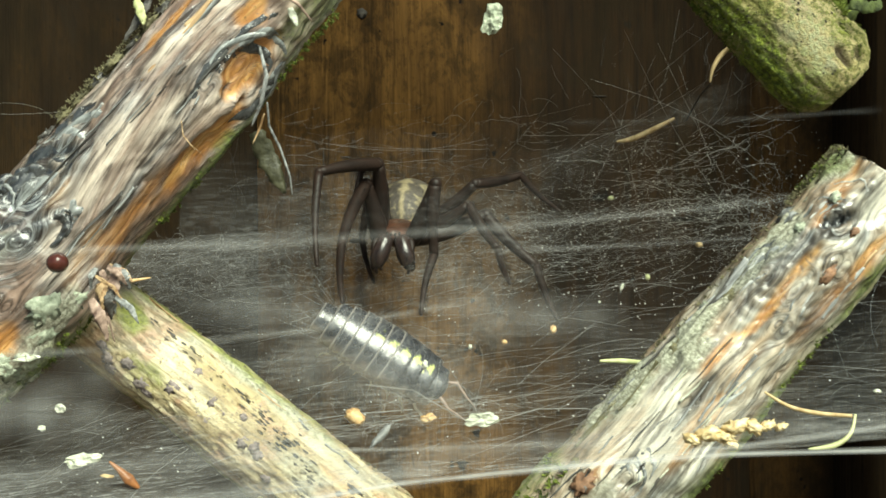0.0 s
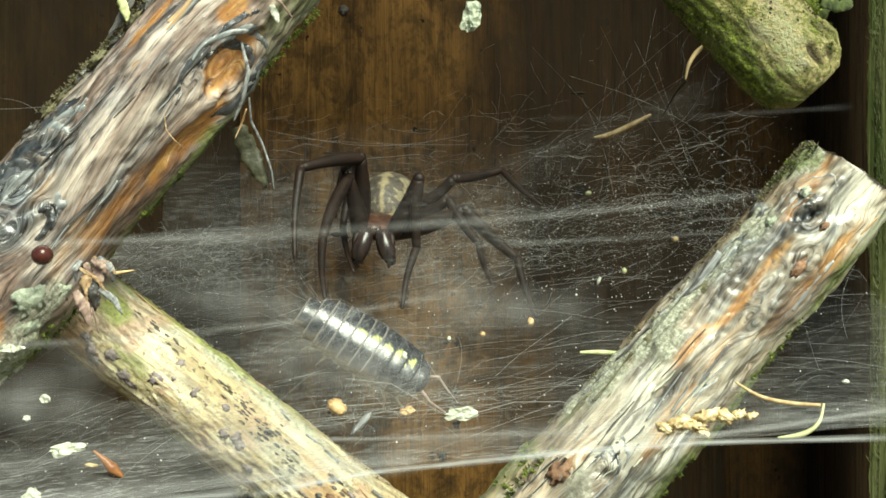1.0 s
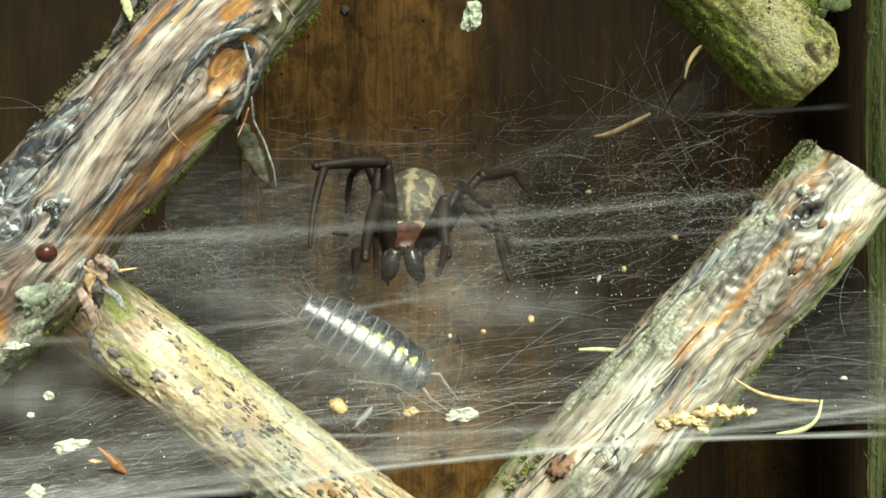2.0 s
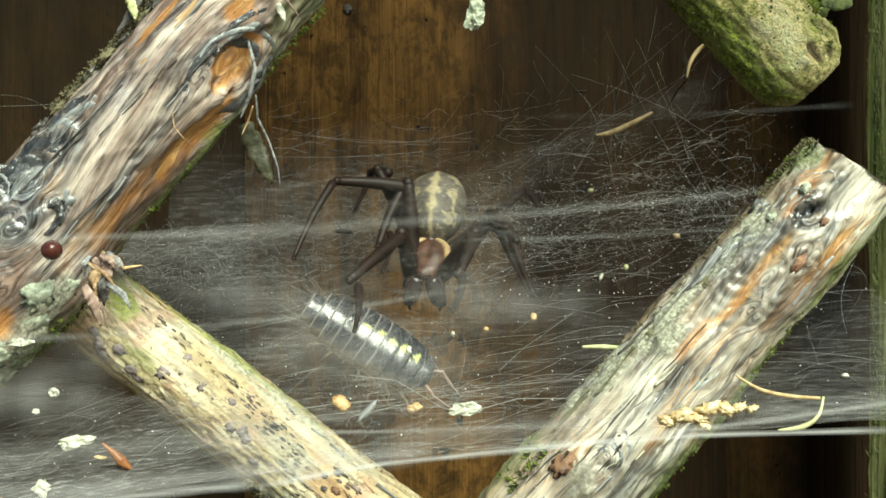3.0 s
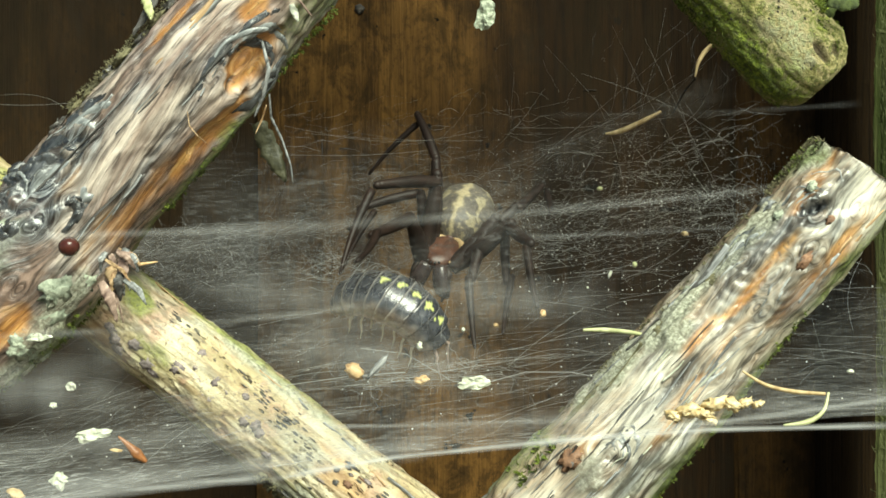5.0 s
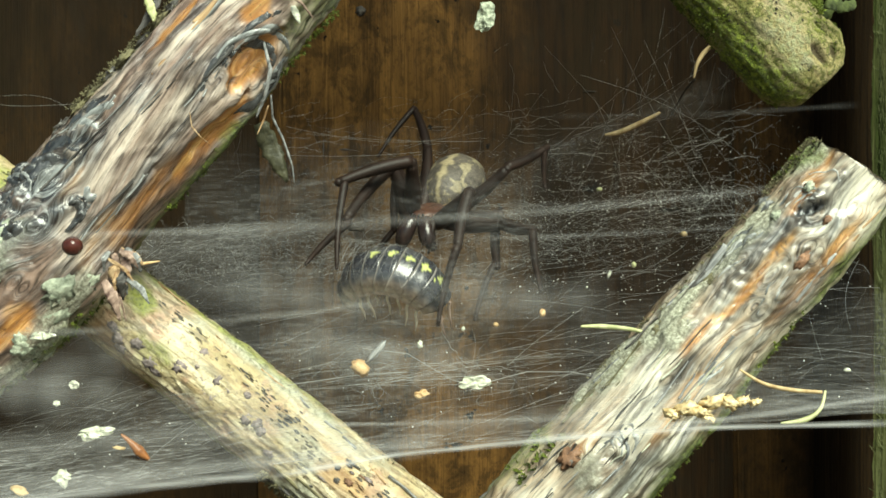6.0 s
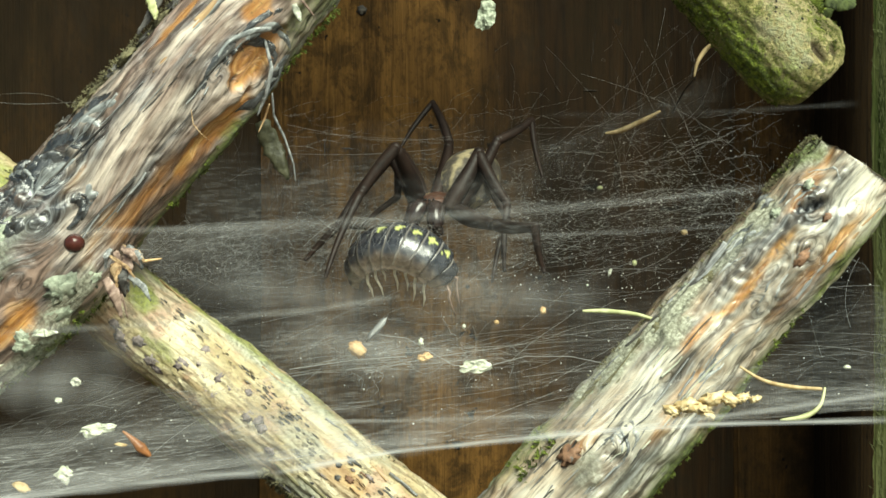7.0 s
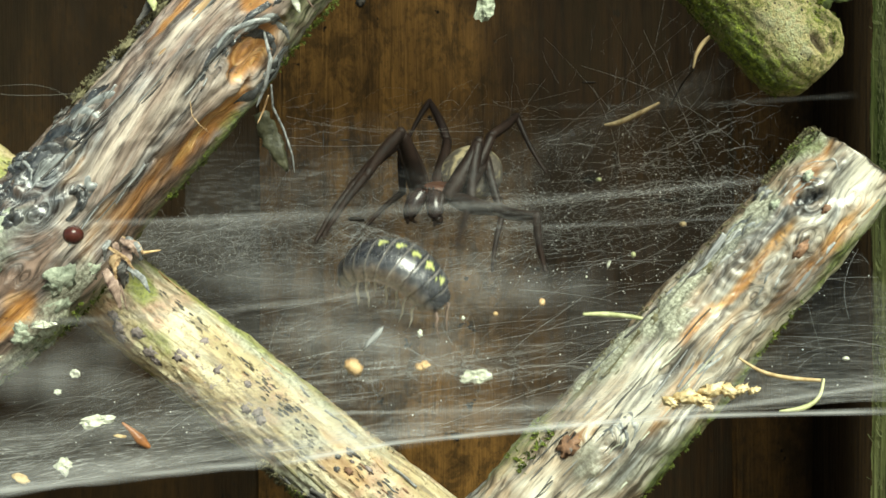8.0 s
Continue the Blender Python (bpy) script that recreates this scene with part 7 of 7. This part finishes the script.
    # each row: time, knee, end of the shin, tip of the foot
    stride(body, "r4", [
        (0.0, (2.3, 4.0, 6.7), (6.3, 7.6, 7.6), (9.3, 2.8, 4.3)),
        (1.0, (2.3, 4.0, 6.7), (6.5, 7.4, 7.6), (9.5, 2.5, 4.4)),
        (1.5, (3.9, 5.6, 6.7), (7.5, 9.7, 7.3), (9.4, 4.2, 4.4)),
        (2.8, (5.2, 7.4, 5.1), (8.1, 11.8, 6.4), (9.1, 5.7, 4.5)),
        (3.5, (7.0, 10.0, 2.2), (9.8, 12.7, 6.1), (9.9, 6.3, 4.8)),
        (4.0, (6.8, 10.6, 1.9), (9.8, 12.5, 6.1), (9.5, 6.2, 4.7)),
        (4.6, (7.1, 8.4, 3.3), (9.8, 12.6, 5.6), (9.8, 6.3, 4.0)),
        (5.9, (5.7, 3.6, 6.5), (9.2, 7.4, 8.4), (8.7, 1.9, 5.0)),
        (6.5, (4.9, 5.5, 9.8), (8.9, 8.0, 12.6), (9.0, 5.1, 6.8)),
        (7.0, (4.8, 5.7, 9.6), (8.1, 9.5, 11.8), (8.8, 5.8, 6.5)),
        (7.8, (4.5, 7.8, 9.4), (7.3, 12.1, 11.4), (9.2, 8.4, 6.4)),
        (8.0, (4.5, 7.9, 9.5), (7.0, 12.3, 11.7), (9.5, 9.7, 6.3)),
    ])
    # woodlouse: middle of its back, heading, up
    louse = body_rows([
        (0.0, (-4.7, -3.0, -6.9), (0.85, 0.00, -0.53), (0.28, -0.80, 0.50)),
        (1.0, (-4.5, -3.0, -7.1), (0.85, 0.00, -0.53), (0.28, -0.80, 0.50)),
        (2.8, (-4.5, -3.0, -7.1), (0.85, 0.00, -0.53), (0.28, -0.80, 0.50)),
        (3.5, (-4.3, -3.0, -6.9), (0.85, 0.00, -0.53), (0.28, -0.80, 0.50)),
        (4.0, (-3.8, -3.0, -5.6), (0.84, -0.05, -0.54), (0.32, -0.75, 0.57)),
        (4.6, (-3.5, -3.0, -4.2), (0.84, -0.14, -0.52), (0.34, -0.64, 0.69)),
        (5.9, (-4.0, -3.0, -2.0), (0.95, -0.26, -0.18), (-0.05, -0.60, 0.80)),
        (6.5, (-3.7, -3.0, 0.7), (0.96, -0.26, -0.10), (-0.06, -0.53, 0.85)),
        (7.0, (-3.5, -3.0, 0.4), (0.96, -0.26, -0.12), (-0.05, -0.53, 0.85)),
        (7.8, (-3.5, -3.0, 0.1), (0.96, -0.26, -0.12), (-0.05, -0.53, 0.85)),
        (8.0, (-3.6, -3.0, -1.7), (0.90, -0.27, -0.34), (0.16, -0.56, 0.81)),
    ])
    walk(woodlouse, louse)
    curl_up([(0.0, 1.5), (1.0, 1.5), (2.8, 1.5), (3.5, 3.0), (4.0, 6.0), (4.6, 10.0), (5.9, 16.0), (6.5, 16.0), (7.0, 16.0), (7.8, 16.0), (8.0, 15.0)])
    slide(seed_case, [(0.0, (-6.7, -11.0, -10.8)), (0.5, (-6.6, -11.0, -10.8)), (1.0, (-6.6, -11.0, -10.8)), (1.5, (-6.6, -11.0, -11.0)), (3.0, (-6.7, -11.0, -11.0)), (3.5, (-6.6, -11.0, -10.7)), (4.0, (-6.6, -11.0, -10.3)), (4.5, (-6.7, -11.0, -9.1)), (6.0, (-6.2, -11.0, -8.8)), (6.5, (-6.5, -11.0, -7.3)), (7.0, (-6.5, -11.0, -7.6)), (7.8, (-6.5, -11.0, -7.6)), (8.0, (-6.7, -11.0, -9.6))])
    slide(husk, [(0.0, (-1.5, -11.0, -10.9)), (0.5, (-1.6, -11.0, -11.0)), (1.0, (-1.5, -11.0, -11.1)), (1.5, (-1.4, -11.0, -11.4)), (3.0, (-1.3, -11.0, -11.3)), (3.5, (-1.3, -11.0, -11.0)), (4.0, (-1.4, -11.0, -10.4)), (4.5, (-1.5, -11.0, -9.2)), (6.0, (-1.6, -11.0, -10.8)), (6.5, (-1.4, -11.0, -7.8)), (7.0, (-1.4, -11.0, -8.2)), (7.8, (-1.4, -11.0, -8.2)), (8.0, (-1.5, -11.0, -9.5))])
    slide(flake, [(0.0, (2.4, -11.0, -11.0)), (0.5, (2.4, -11.0, -11.1)), (1.0, (2.5, -11.0, -11.3)), (1.5, (2.5, -11.0, -11.6)), (3.0, (2.5, -11.0, -11.4)), (3.5, (2.5, -11.0, -11.0)), (4.0, (2.4, -11.0, -10.6)), (4.5, (2.4, -11.0, -9.8)), (6.0, (2.5, -11.0, -9.9)), (6.5, (2.4, -11.0, -8.6)), (7.0, (2.5, -11.0, -8.9)), (7.5, (2.5, -11.0, -8.9)), (7.8, (2.5, -11.0, -8.9)), (8.0, (2.6, -11.0, -10.3))])
    slide(grass, [(0.0, (11.1, -9.0, -7.0)), (0.5, (11.3, -9.0, -7.0)), (1.0, (11.4, -9.0, -7.0)), (1.5, (11.3, -9.0, -7.0)), (3.0, (11.4, -9.0, -7.0)), (3.5, (11.5, -9.0, -6.7)), (4.0, (11.3, -9.0, -6.8)), (4.5, (11.0, -9.0, -6.2)), (6.0, (10.7, -9.0, -5.8)), (6.5, (10.7, -9.0, -4.5)), (7.0, (10.8, -9.0, -4.8)), (7.5, (10.7, -9.0, -4.7)), (7.8, (10.7, -9.0, -4.7)), (8.0, (10.9, -9.0, -5.7))])
    slide(panel, [(0.0, (0.2, 0.0, -2.2)), (0.5, (0.1, 0.0, -2.2)), (1.0, (0.1, 0.0, -2.4)), (1.5, (0.2, 0.0, -2.7)), (3.0, (0.1, 0.0, -2.6)), (3.5, (0.1, 0.0, -2.1)), (4.0, (0.0, 0.0, -1.7)), (4.5, (-0.0, 0.0, -0.9)), (6.0, (0.1, 0.0, -1.0)), (6.5, (-0.1, 0.0, 0.3)), (7.0, (0.0, 0.0, 0.0)), (7.5, (0.0, 0.0, 0.0)), (7.8, (0.0, 0.0, 0.0)), (8.0, (0.1, 0.0, -1.4))])
    slide(pale_case, [(0.0, (-4.9, -10.8, -12.2)), (3.0, (-4.8, -10.8, -11.6)), (4.0, (-4.8, -10.8, -10.6)), (4.5, (-4.8, -10.8, -9.2)), (6.0, (-5.0, -10.8, -7.6)),
                      (6.5, (-5.0, -10.8, -6.2)), (7.8, (-5.0, -10.8, -6.0)), (8.0, (-5.2, -10.8, -7.4))])


motions()
